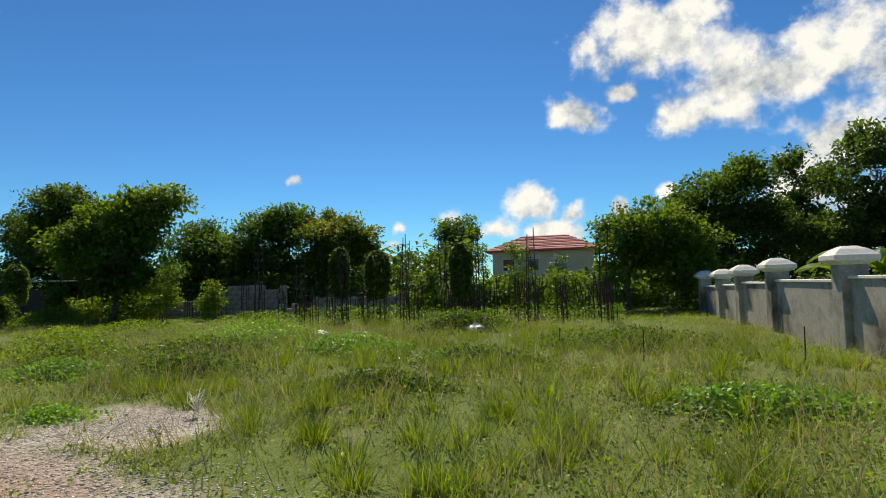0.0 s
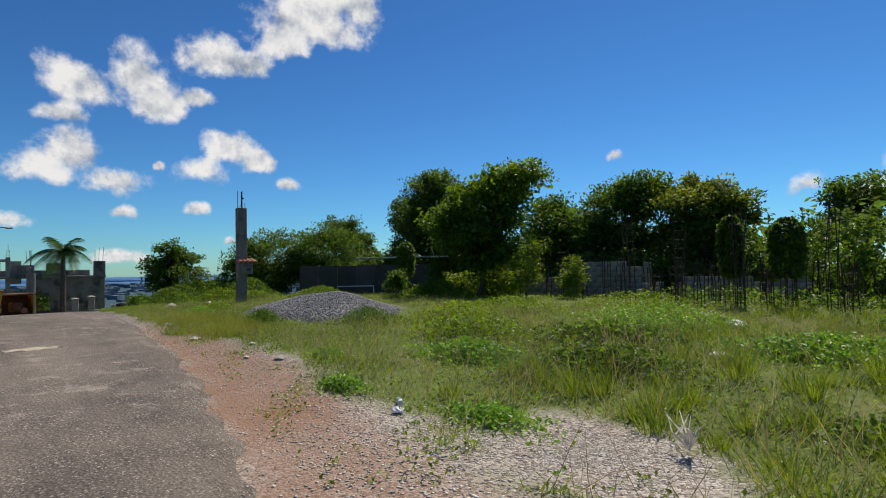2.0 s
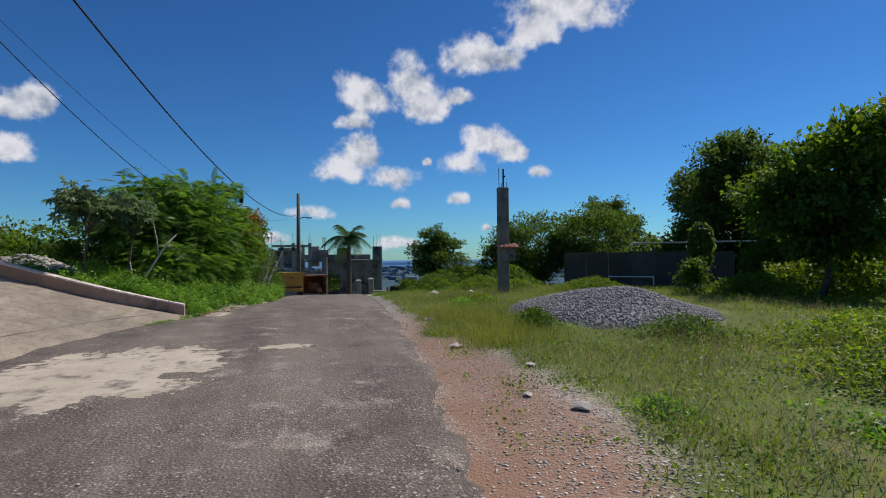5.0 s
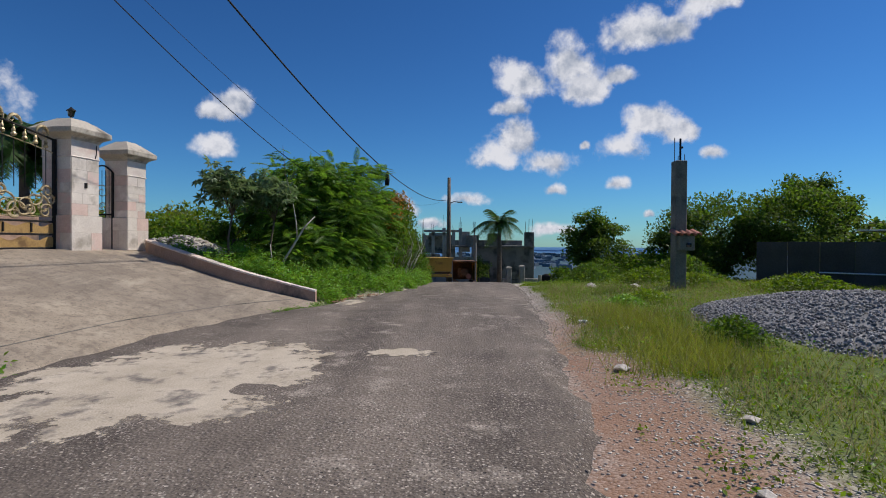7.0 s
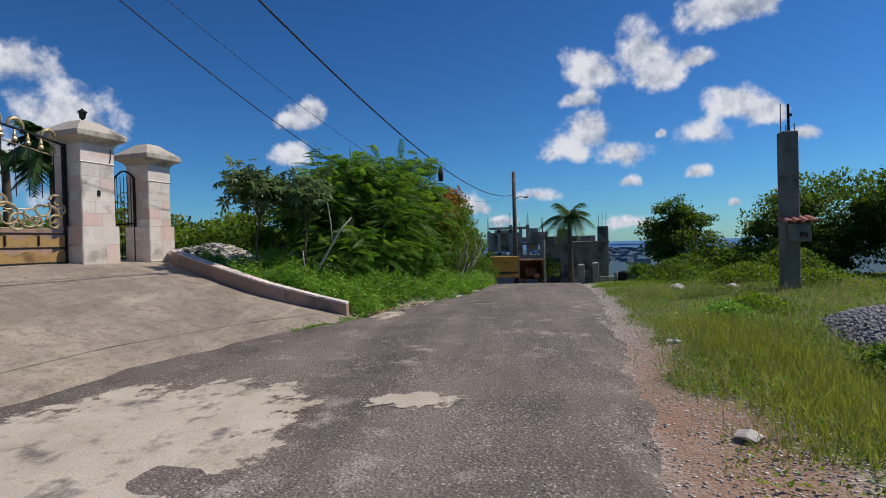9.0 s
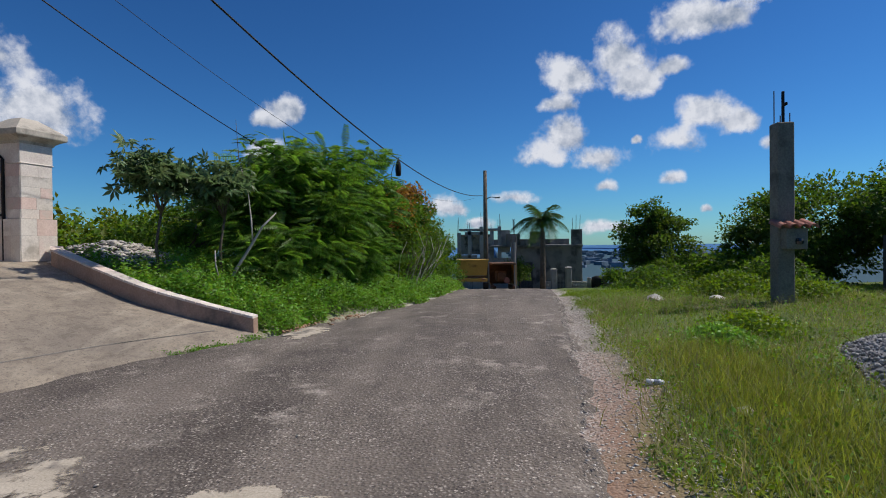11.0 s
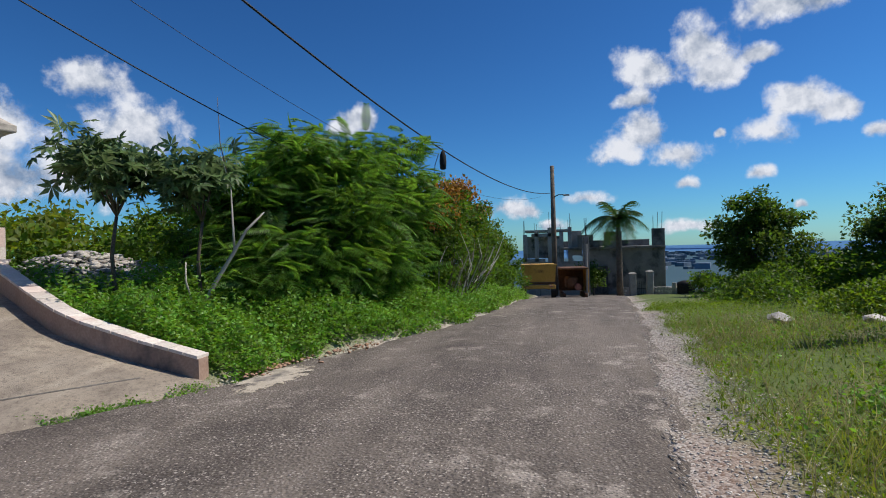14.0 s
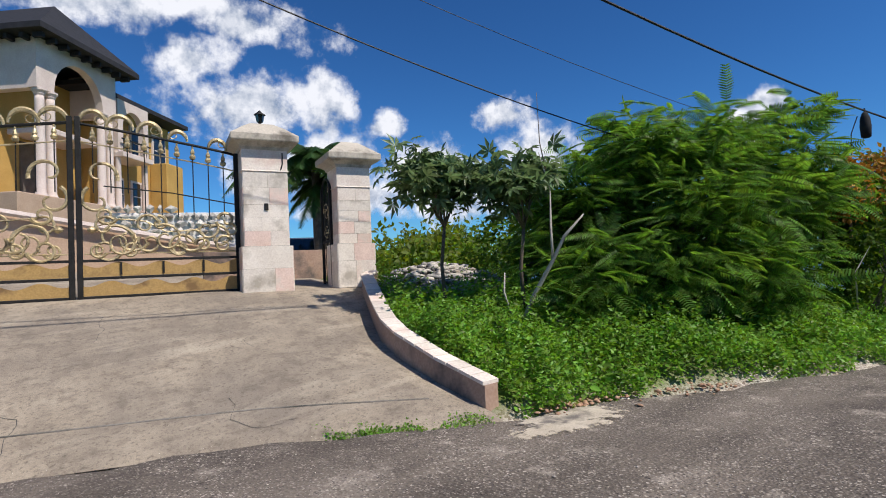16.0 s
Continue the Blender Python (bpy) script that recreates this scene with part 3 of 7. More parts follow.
def crown_points(rng, blobs, n, depth=0.5, rough=0.35):
    """Points through the outer shell of lumpy blobs (centre, radii), with the way out at each."""
    vol = np.array([r[0] * r[1] * r[2] for _, r in blobs]) ** 0.7
    pick = rng.choice(len(blobs), size=n, p=vol / vol.sum())
    c = np.array([b[0] for b in blobs], float)[pick]
    r = np.array([b[1] for b in blobs], float)[pick]
    d = rng.normal(size=(n, 3))
    d /= np.linalg.norm(d, axis=1, keepdims=True)
    ph = pick * 1.7
    lump = np.sin(d[:, 0] * 5 + ph) * np.sin(d[:, 1] * 6 + 2 * ph) + np.sin(d[:, 2] * 7 + ph) * np.sin(d[:, 0] * 11 - ph) * 0.6
    rad = (1 - depth * rng.random(n) ** 1.7) * (1 + rough * 0.5 * lump)
    return c + d * r * rad[:, None], d


def limbs(rng, base, trunk_r, fork, blobs, bend=0.25):
    """Trunk to the fork, and a tapered limb from there into each blob."""
    g = Geo()
    b, f = Vector(base), Vector(fork)
    mid = b.lerp(f, 0.5) + Vector((rng.normal() * bend * 0.4, rng.normal() * bend * 0.4, 0))
    g.tube([b - Vector((0, 0, 0.3)), b + Vector((0, 0, 0.05)), mid, f], [trunk_r * 1.5, trunk_r * 1.2, trunk_r, trunk_r * 0.8], 9)
    for c, r in blobs:
        c = Vector(c)
        m = f.lerp(c, 0.55) + Vector(rng.normal(size=3) * bend)
        g.tube([f - Vector((0, 0, 0.05)), m, c], [trunk_r * 0.6, trunk_r * 0.38, trunk_r * 0.15], 6)
        for _ in range(3):
            d = Vector(rng.normal(size=3))
            d.z = abs(d.z) * 0.6
            e = c + Vector((d.x * r[0], d.y * r[1], d.z * r[2])) * 0.45
            g.tube([m.lerp(c, 0.5), e], [trunk_r * 0.2, trunk_r * 0.06], 4)
    return g


def tree(name, label, base, blobs, leaves, size, material, seed, trunk_r=0.14, fork=None, group="", template=LEAF_SHAPE, bark=None, depth=0.5, rough=0.35, extra=(), category="tree"):
    """A tree with its trunk and limbs, and a crown of many leaves in clumps over lumpy masses."""
    rng = np.random.default_rng(seed)
    t = thing(name, label, category, base, 0, group)
    b0 = np.array(base, float)
    rel = [(tuple(np.array(c) - b0), tuple(0.76 * v for v in r)) for c, r in blobs]
    lumps = []
    for c, r in rel:
        for _ in range(7 if rough < 0.3 else 11):
            d = rng.normal(size=3)
            d = d / np.linalg.norm(d) * rng.uniform(0.75, 1.02 if rough < 0.3 else 1.2)
            if d[2] < -0.3:
                continue
            lumps.append((tuple(np.array(c) + d * np.array(r)), tuple(v * rng.uniform(0.2, 0.42) for v in r)))
    fork = tuple(np.array(fork) - b0) if fork else (0.1, 0.05, max(0.5, min(c[2] - 0.5 * r[2] for c, r in rel)))
    part("trunk", limbs(rng, (0, 0, 0), trunk_r, fork, rel), bark or BARK, t, smooth=True)
    per = 75
    pts, d = crown_points(rng, rel + lumps, max(12, leaves // per), min(0.8, depth + 0.15), rough)
    pad = size * 1.9 * np.repeat(rng.uniform(0.6, 1.35, len(pts)), per)[:, None]
    at = np.repeat(pts, per, axis=0) + np.clip(rng.normal(size=(len(pts) * per, 3)), -1.25, 1.25) * pad * np.array([1, 1, 0.62])
    out = np.repeat(d, per, axis=0) + np.array([0, 0, -0.25])
    sz = size * rng.uniform(0.65, 1.3, len(at))
    k = len(at)
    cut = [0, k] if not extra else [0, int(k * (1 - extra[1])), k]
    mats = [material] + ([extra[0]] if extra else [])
    # Topmost leaves get another tone: lighter greens as painted sunlight, LEAF_DRY as dry sprays
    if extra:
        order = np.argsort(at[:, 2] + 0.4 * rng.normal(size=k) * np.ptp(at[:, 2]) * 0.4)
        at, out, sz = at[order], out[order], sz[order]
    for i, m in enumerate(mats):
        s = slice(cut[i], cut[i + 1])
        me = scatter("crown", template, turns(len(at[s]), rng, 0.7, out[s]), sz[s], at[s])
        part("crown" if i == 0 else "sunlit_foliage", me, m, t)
    return t


# ---- the lie of the land ----
def smooth(v):
    v = np.clip(v, 0, 1)
    return v * v * (3 - 2 * v)


def road_right(x):
    return np.interp(x, [-60, -48, -36, -30, -24.5, -18, -13.5, -9.4, -5.2, 0, 10, 40], [8.6, 7.6, 6.4, 5.95, 5.52, 4.85, 4.35, 3.6, 2.6, 1.1, -2.2, -12])


def road_left(x):
    return np.interp(x, [-60, -48, -36, -32, -27.5, -24.4, -22.5, -21, -19.3, -17.2, -14.3, -9, 0, 10, 40], [2.2, 2.0, 2.2, 2.1, 1.75, 0.9, 0.15, -0.1, -1.1, -1.9, -2.2, -2.6, -5, -8.4, -18.5])


def road_z(x):
    return np.interp(x, [-140, -80, -60, -48, -36.6, -30, -25, -20, -10, 0, 40], [-11, -4.8, -2.35, -1.45, -0.46, -0.12, 0.03, 0.1, 0.05, 0.0, -0.1])


def gate_y(x):
    return -5.62 - 0.19 * (x + 20.86)


def ripple(x, y):
    return 0.5 * np.sin(0.9 * x + 1.3 * np.sin(0.5 * y)) * np.sin(0.8 * y + 0.7) + 0.3 * np.sin(2.1 * x + 0.6 * y) * np.sin(1.7 * y - 0.4 * x) + 0.2 * np.sin(4.3 * x - y) * np.sin(3.9 * y)


def kerb_x(y):
    """Line of the low kerb wall along the driveway."""
    return np.interp(y, [-14, -5.6, -5.1, -4.9, -3.5, -2.5, -1.9, -1.0, -0.3, 1], [-22.9, -22.9, -22.75, -22.5, -21.85, -21.4, -21.26, -21.22, -21.27, -21.3])


def drive_z(x, y):
    return road_z(x) + 0.03 + 1.27 * np.clip((road_left(x) - y) / (road_left(x) - gate_y(x)), 0, 1.0) + 0.08 * np.clip(gate_y(x) - 0.3 - y, 0, 9.5)


def land(x, y):
    """Height of the ground at x, y."""
    x, y = np.asarray(x, float), np.asarray(y, float)
    rz = road_z(x)
    dr, dl = y - road_right(x), road_left(x) - y
    k = np.interp(x, [-60, -45, -34, -24, -14.5, -12.5, 20], [0.1, 0.2, 0.7, 1.3, 1.2, 0.45, 0.2])
    right = 0.10 * smooth(dr / 1.2) + 0.16 * smooth((dr - 2) / 4) + 0.11 * ripple(x, y) * smooth((dr - 0.8) / 3)
    left = k * np.clip(dl / 5.5, 0, 1) + 0.14 * smooth(dl / 0.5) + 0.06 * ripple(x, y) * smooth(dl / 2)
    left = left + 0.08 * np.clip(gate_y(x) - 0.3 - y, 0, 9.5) * smooth((x + 25.5) / 2.5) * smooth((20 - np.abs(x + 8)) / 6)
    inside = (dr <= 0) & (dl <= 0)
    z = rz + np.where(inside, -0.06, np.where(dr > 0, right - 0.02, left - 0.02))
    on_drive = (dl > -0.1) & (x < -13.9) & (x > kerb_x(y) - 0.2) & (y > gate_y(x) - 9)
    z = np.where(on_drive, np.minimum(z, drive_z(x, y) - 0.07), z)
    far = np.hypot(x + 10, y)
    return z - 26 * smooth((far - 75) / 420) * np.where(y > 20, 0.6, 1.0)


def ground_z(x, y):
    """Height of the ground sheet between its vertices, 0.3 m apart."""
    i, j = np.floor((x + 50) / 0.3), np.floor((y + 9) / 0.3)
    u, v = (x + 50) / 0.3 - i, (y + 9) / 0.3 - j
    x0, y0 = -50 + 0.3 * i, -9 + 0.3 * j
    a, b, c, d = land(x0, y0), land(x0 + 0.3, y0), land(x0, y0 + 0.3), land(x0 + 0.3, y0 + 0.3)
    return np.where(u > v, a + u * (b - a) + v * (d - b), a + v * (c - a) + u * (d - c))


def build_ground():
    def lines(a, b, step, reach):
        core = np.arange(a, b + 1e-6, step)
        grow = np.cumsum(step * 1.22 ** np.arange(1, 60))
        grow = np.append(grow[grow < reach], reach)
        return np.concatenate([a - grow[::-1], core, b + grow])

    xs, ys = lines(-50, 6, 0.3, 4500), lines(-9, 26, 0.3, 4500)
    X, Y = np.meshgrid(xs, ys, indexing="ij")
    Z = land(X, Y)
    ny = len(ys)
    i, j = np.meshgrid(np.arange(len(xs) - 1), np.arange(ny - 1), indexing="ij")
    a = (i * ny + j).ravel()
    tris = np.concatenate([np.stack([a, a + ny, a + ny + 1], 1), np.stack([a, a + ny + 1, a + 1], 1)])
    me = raw_mesh("ground", np.stack([X.ravel(), Y.ravel(), Z.ravel()], 1), tris)
    me.shade_smooth()
    x, y = X.ravel(), Y.ravel()
    dr, dl = y - road_right(x), road_left(x) - y
    verge = np.interp(x, [-60, -30, -21, -16, -12, -7, -3, 3, 20], [0.35, 0.35, 0.4, 0.5, 1.4, 1.4, 1.5, 0.9, 0.8]) + 0.45 * ripple(1.7 * x, 1.9 * y)
    dirt = np.where(dr > -1, 1 - smooth((dr - verge + 0.25) / 0.5), 1 - smooth((dl - 0.10 - 0.2 * ripple(x, y)) / 0.25))
    lot = np.hypot((x + 4.95) / 1.3, (y - 4.75) / 1.0) + 0.35 * ripple(2 * x, 2 * y)
    dirt = np.maximum(dirt, 1 - smooth((lot - 0.7) / 0.35))
    dirt = np.where(np.abs(x + 20) < 45, dirt, 0)
    earth = (1 - smooth((dr - 0.9 - 0.3 * ripple(x, y)) / 0.5)) * smooth((dr + 0.3) / 0.2) * np.interp(x, [-22, -17, -8, -5, 0], [0, 0.75, 0.85, 0.45, 0.15])
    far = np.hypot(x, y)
    # the far mask fades the painted haze colour in with distance
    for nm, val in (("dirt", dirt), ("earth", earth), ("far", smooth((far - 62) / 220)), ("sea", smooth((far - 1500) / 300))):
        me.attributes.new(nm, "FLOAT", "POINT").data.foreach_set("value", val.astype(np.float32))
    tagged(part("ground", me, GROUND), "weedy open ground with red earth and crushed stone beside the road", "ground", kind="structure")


build_ground()


def build_road():
    xs, n = np.arange(-70, 30.01, 0.25), 22
    rows = []
    for x in xs:
        a = float(road_left(x)) - 0.02 + 0.06 * math.sin(3.1 * x) + 0.05 * math.sin(7.3 * x + 1)
        b = float(road_right(x)) + 0.07 * math.sin(2.3 * x) + 0.06 * math.sin(6.1 * x + 2) + 0.04 * math.sin(13 * x)
        rows.append([(x, a + (b - a) * s / n, float(road_z(x)) + (0.03 if 0 < s < n else -0.1) * 1.0 + 0.03 * math.sin(math.pi * s / n) + 0.008 * float(ripple(1.3 * x, 2.0 * s / n * 4))) for s in range(n + 1)])
    g = Geo()
    w = n + 1
    g.add([p for r in rows for p in r], [(i * w + s, (i + 1) * w + s, (i + 1) * w + s + 1, i * w + s + 1) for i in range(len(xs) - 1) for s in range(n)])
    tagged(part("road", g, ASPHALT, smooth=True), "worn grey asphalt lane with pale aggregate and dusty patches", "road", kind="structure")


build_road()


def road_top(x, y):
    a, b = road_left(x), road_right(x)
    s = np.clip((y - a) / (b - a), 0, 1)
    return road_z(x) + 0.03 + 0.03 * np.sin(np.pi * s) + 0.008 * ripple(1.3 * x, 4 * 2.0 * s / 2)


def build_drive():
    g = Geo()
    xs, n = np.linspace(0, 1, 34), 40
    rows = []
    for u in xs:
        for s in range(n + 1):
            x = -21.3 + u * 7.4
            for _ in range(3):
                y0, y1 = float(road_left(x)) + 0.12, float(gate_y(x)) - 8.0
                y = y0 + (y1 - y0) * (s / n) ** 1.3
                west = float(kerb_x(y))
                x = west + u * (-13.9 - west)
            rows.append((x, y, float(drive_z(x, y)) + (0.02 if s else -0.05)))
    w = n + 1
    g.add(rows, [(i * w + s, i * w + s + 1, (i + 1) * w + s + 1, (i + 1) * w + s) for i in range(len(xs) - 1) for s in range(n)])
    tagged(part("driveway", g, DRIVE, smooth=True), "stained grey concrete driveway sloping up to the gate", "driveway", kind="structure")
    j = Geo()
    for off in (0.55,):
        pts = [(x, float(road_left(x)) - off, float(drive_z(x, road_left(x) - off)) + 0.018) for x in np.linspace(-20.9, -14, 24)]
        j.tube(pts, 0.012, 5)
    part("expansion_joint", j, CONCRETE_OLD, bpy.data.objects["driveway"], "dark open joint")

    rng = np.random.default_rng(71)
    for x, y, a, ln in ((-17.2, -3.4, 80, 1.6), (-16.2, -4.6, 20, 1.2), (-19.2, -2.0, 140, 1.3), (-18.4, -5.2, 100, 1.4), (-20.2, -3.2, 60, 0.9), (-15.6, -2.9, 120, 0.8), (-19.9, -4.6, 10, 1.1)):
        pts, h = [], radians(a)
        for _ in range(14):
            pts.append((x, y))
            h += 0.6 * rng.normal()
            x, y = x + ln / 14 * math.cos(h), y + ln / 14 * math.sin(h)
        v = [(px + s * 0.003, py + s * 0.003, float(drive_z(px, py)) + 0.024) for px, py in pts for s in (-1, 1)]
        part("crack", Geo().add(v, [(2 * i, 2 * i + 1, 2 * i + 3, 2 * i + 2) for i in range(13)]), DARK_GAP, bpy.data.objects["driveway"], "dark hairline crack")


build_drive()


OIL = surface("oil_soaked_asphalt", (0.05, 0.042, 0.038), (0.09, 0.078, 0.07), 4, 60, 0.8, 0.4)


def worn_through(m):
    """Lets a thin skin of concrete break up into flecks towards its rim."""
    nt = m.node_tree
    N, L = nt.nodes.new, nt.links.new
    at, n, add, edge, tr, mix = N("ShaderNodeAttribute"), N("ShaderNodeTexNoise"), N("ShaderNodeMath"), N("ShaderNodeMapRange"), N("ShaderNodeBsdfTransparent"), N("ShaderNodeMixShader")
    at.attribute_name = "rim"
    n.inputs["Scale"].default_value, n.inputs["Detail"].default_value, n.inputs["Roughness"].default_value = 3.4, 9.0, 0.68
    L(N("ShaderNodeTexCoord").outputs["Object"], n.inputs["Vector"])
    add.operation = "MULTIPLY_ADD"
    L(at.outputs["Fac"], add.inputs[0])
    add.inputs[1].default_value = 0.36
    L(n.outputs["Fac"], add.inputs[2])
    edge.inputs["From Min"].default_value, edge.inputs["From Max"].default_value = 0.76, 0.84
    L(add.outputs[0], edge.inputs["Value"])
    L(edge.outputs[0], mix.inputs[0])
    L(nt.nodes["Principled BSDF"].outputs[0], mix.inputs[1])
    L(tr.outputs[0], mix.inputs[2])
    L(mix.outputs[0], nt.nodes["Material Output"].inputs[0])


worn_through(PATCH)


def ragged_slab(name, label, cx, cy, rx, ry, seed, lift, mat, worn=0.0, height=road_top):
    n, rings = 150, 7
    g, v = Geo(), [(cx, cy, float(height(cx, cy)) + lift)]
    for k in range(1, rings + 1):
        for i in range(n):
            a = 2 * math.pi * i / n
            c = (cx + 1.3 * math.cos(a), cy + 1.3 * math.sin(a), seed)
            r = k / rings * (1 + 0.16 * noise.noise(Vector(c) * 1.3) + 0.17 * noise.noise(Vector(c) * 3.7) + 0.16 * noise.noise(Vector(c) * 9.1))
            x, y = cx + rx * r * math.cos(a), cy + ry * r * math.sin(a)
            v.append((x, y, float(height(x, y)) + (lift if k < rings else 0.001)))
    f = [(0, 1 + i, 1 + (i + 1) % n) for i in range(n)]
    f += [(1 + (k - 1) * n + i, 1 + k * n + i, 1 + k * n + (i + 1) % n, 1 + (k - 1) * n + (i + 1) % n) for k in range(1, rings) for i in range(n)]
    ob = part(name, g.add(v, f), mat, smooth=True)
    ob.data.attributes.new("rim", "FLOAT", "POINT").data.foreach_set("value", [worn] + [worn + (1 - worn) * (k / rings) ** 2 for k in range(1, rings + 1) for _ in range(n)])
    return tagged(ob, label, "concrete patch", kind="structure")


ragged_slab("concrete_patch", "pale worn concrete patch let into the asphalt", -14.05, -0.1, 2.05, 1.6, 3, 0.007, PATCH)
ragged_slab("concrete_patch", "small pale concrete repair in the asphalt", -15.4, 2.3, 0.3, 0.52, 5, 0.006, PATCH, 0.42)
ragged_slab("concrete_patch", "thin worn concrete skin left on the asphalt", -13.0, 0.9, 0.5, 0.7, 8, 0.005, PATCH, 0.6)
ragged_slab("concrete_patch", "thin worn concrete skin left on the asphalt", -15.6, 0.6, 0.45, 0.5, 9, 0.005, PATCH, 0.6)
ragged_slab("concrete_patch", "thin worn concrete skin left on the asphalt", -12.2, -0.9, 0.5, 0.75, 10, 0.005, PATCH, 0.45)
ragged_slab("oil_stain", "dark oil stain soaked into the asphalt", -6.6, 1.1, 0.3, 0.35, 11, 0.004, OIL)
ragged_slab("concrete_patch", "pale concrete strip at the road's edge", -21.7, 0.55, 0.85, 0.36, 6, 0.012, PATCH, 0.25)


# ---- trees of the field and beyond ----
tree("broadleaf_tree", "tall dark-green broadleaf tree behind the sheet wall", (-27, 22.6, 0), [((-27, 22.6, 4.7), (3.2, 3, 2.6)), ((-25.4, 22.2, 5.3), (2.2, 2.2, 1.9)), ((-29, 23, 4.2), (2.2, 2, 2.2)), ((-26.4, 22.2, 2.4), (3.4, 2.6, 1.8)), ((-23.6, 22.6, 2.6), (2.2, 2, 1.8))], 36750, 0.17, LEAF_DARK, 1, 0.22)
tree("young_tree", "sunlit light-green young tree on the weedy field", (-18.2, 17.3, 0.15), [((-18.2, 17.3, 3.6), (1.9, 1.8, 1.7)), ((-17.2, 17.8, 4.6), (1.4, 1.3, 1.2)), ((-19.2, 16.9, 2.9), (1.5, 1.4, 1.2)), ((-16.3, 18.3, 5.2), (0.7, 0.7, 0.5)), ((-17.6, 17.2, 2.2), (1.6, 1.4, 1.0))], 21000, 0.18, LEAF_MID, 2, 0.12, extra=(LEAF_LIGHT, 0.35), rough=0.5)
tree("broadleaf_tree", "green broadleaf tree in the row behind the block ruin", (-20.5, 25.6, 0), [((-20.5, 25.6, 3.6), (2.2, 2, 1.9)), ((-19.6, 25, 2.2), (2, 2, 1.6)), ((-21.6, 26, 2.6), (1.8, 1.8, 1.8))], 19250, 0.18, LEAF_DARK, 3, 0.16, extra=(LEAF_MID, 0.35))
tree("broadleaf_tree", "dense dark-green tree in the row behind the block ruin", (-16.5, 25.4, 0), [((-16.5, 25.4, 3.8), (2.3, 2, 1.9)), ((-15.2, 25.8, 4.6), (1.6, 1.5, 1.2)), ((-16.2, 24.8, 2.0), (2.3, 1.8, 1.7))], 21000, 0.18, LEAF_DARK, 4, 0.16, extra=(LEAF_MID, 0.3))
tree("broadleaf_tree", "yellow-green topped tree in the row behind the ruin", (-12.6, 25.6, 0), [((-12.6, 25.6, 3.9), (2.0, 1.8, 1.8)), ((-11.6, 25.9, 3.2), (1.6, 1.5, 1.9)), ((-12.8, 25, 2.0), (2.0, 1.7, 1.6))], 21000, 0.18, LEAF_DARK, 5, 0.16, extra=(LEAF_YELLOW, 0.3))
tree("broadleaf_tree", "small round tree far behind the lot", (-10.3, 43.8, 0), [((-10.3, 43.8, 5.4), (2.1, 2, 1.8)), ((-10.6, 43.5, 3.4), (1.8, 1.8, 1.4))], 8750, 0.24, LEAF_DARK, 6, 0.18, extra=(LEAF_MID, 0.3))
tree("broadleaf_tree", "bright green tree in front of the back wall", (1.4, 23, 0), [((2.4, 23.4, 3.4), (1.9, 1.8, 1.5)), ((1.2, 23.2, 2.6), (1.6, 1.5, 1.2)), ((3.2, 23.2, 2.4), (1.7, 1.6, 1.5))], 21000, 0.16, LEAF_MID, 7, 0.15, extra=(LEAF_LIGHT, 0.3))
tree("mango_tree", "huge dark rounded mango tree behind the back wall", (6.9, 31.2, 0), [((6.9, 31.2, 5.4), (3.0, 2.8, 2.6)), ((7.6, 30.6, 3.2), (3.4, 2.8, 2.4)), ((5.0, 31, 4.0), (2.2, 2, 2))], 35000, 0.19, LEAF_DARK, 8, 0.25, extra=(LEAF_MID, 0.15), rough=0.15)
tree("sparse_tree", "tall sparse dark tree behind the boundary wall", (11, 33, 0), [((10.6, 33, 7.4), (0.9, 0.9, 0.6)), ((11.6, 33.2, 6.4), (1.0, 0.9, 0.5)), ((10.4, 33, 5.4), (1.1, 0.9, 0.6)), ((11.3, 33, 4.4), (1.2, 1, 0.7)), ((10.8, 33, 3), (1.6, 1.4, 1.2))], 7875, 0.22, LEAF_DARK, 9, 0.14)
tree("broadleaf_tree", "dark broadleaf tree behind the boundary wall", (13, 29, 0), [((13, 29, 6), (2.4, 2.4, 2.2)), ((13.6, 28.4, 3.6), (2.6, 2.4, 2)), ((11.6, 29.4, 3.4), (2.0, 2, 1.8))], 21000, 0.20, LEAF_DARK, 10, 0.2)
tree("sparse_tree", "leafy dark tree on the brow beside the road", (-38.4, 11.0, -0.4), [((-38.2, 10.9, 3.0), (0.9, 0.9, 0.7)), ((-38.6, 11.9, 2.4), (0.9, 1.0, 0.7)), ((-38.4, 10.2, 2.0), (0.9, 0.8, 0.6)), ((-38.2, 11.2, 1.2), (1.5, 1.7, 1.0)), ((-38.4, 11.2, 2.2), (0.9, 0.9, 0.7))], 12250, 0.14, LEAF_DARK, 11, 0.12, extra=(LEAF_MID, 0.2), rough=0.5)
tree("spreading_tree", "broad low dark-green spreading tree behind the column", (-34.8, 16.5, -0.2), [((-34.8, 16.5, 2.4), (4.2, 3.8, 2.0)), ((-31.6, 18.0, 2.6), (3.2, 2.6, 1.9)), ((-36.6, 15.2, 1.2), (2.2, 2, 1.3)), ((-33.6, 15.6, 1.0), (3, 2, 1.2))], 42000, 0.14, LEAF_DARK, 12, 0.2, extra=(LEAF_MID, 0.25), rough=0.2)
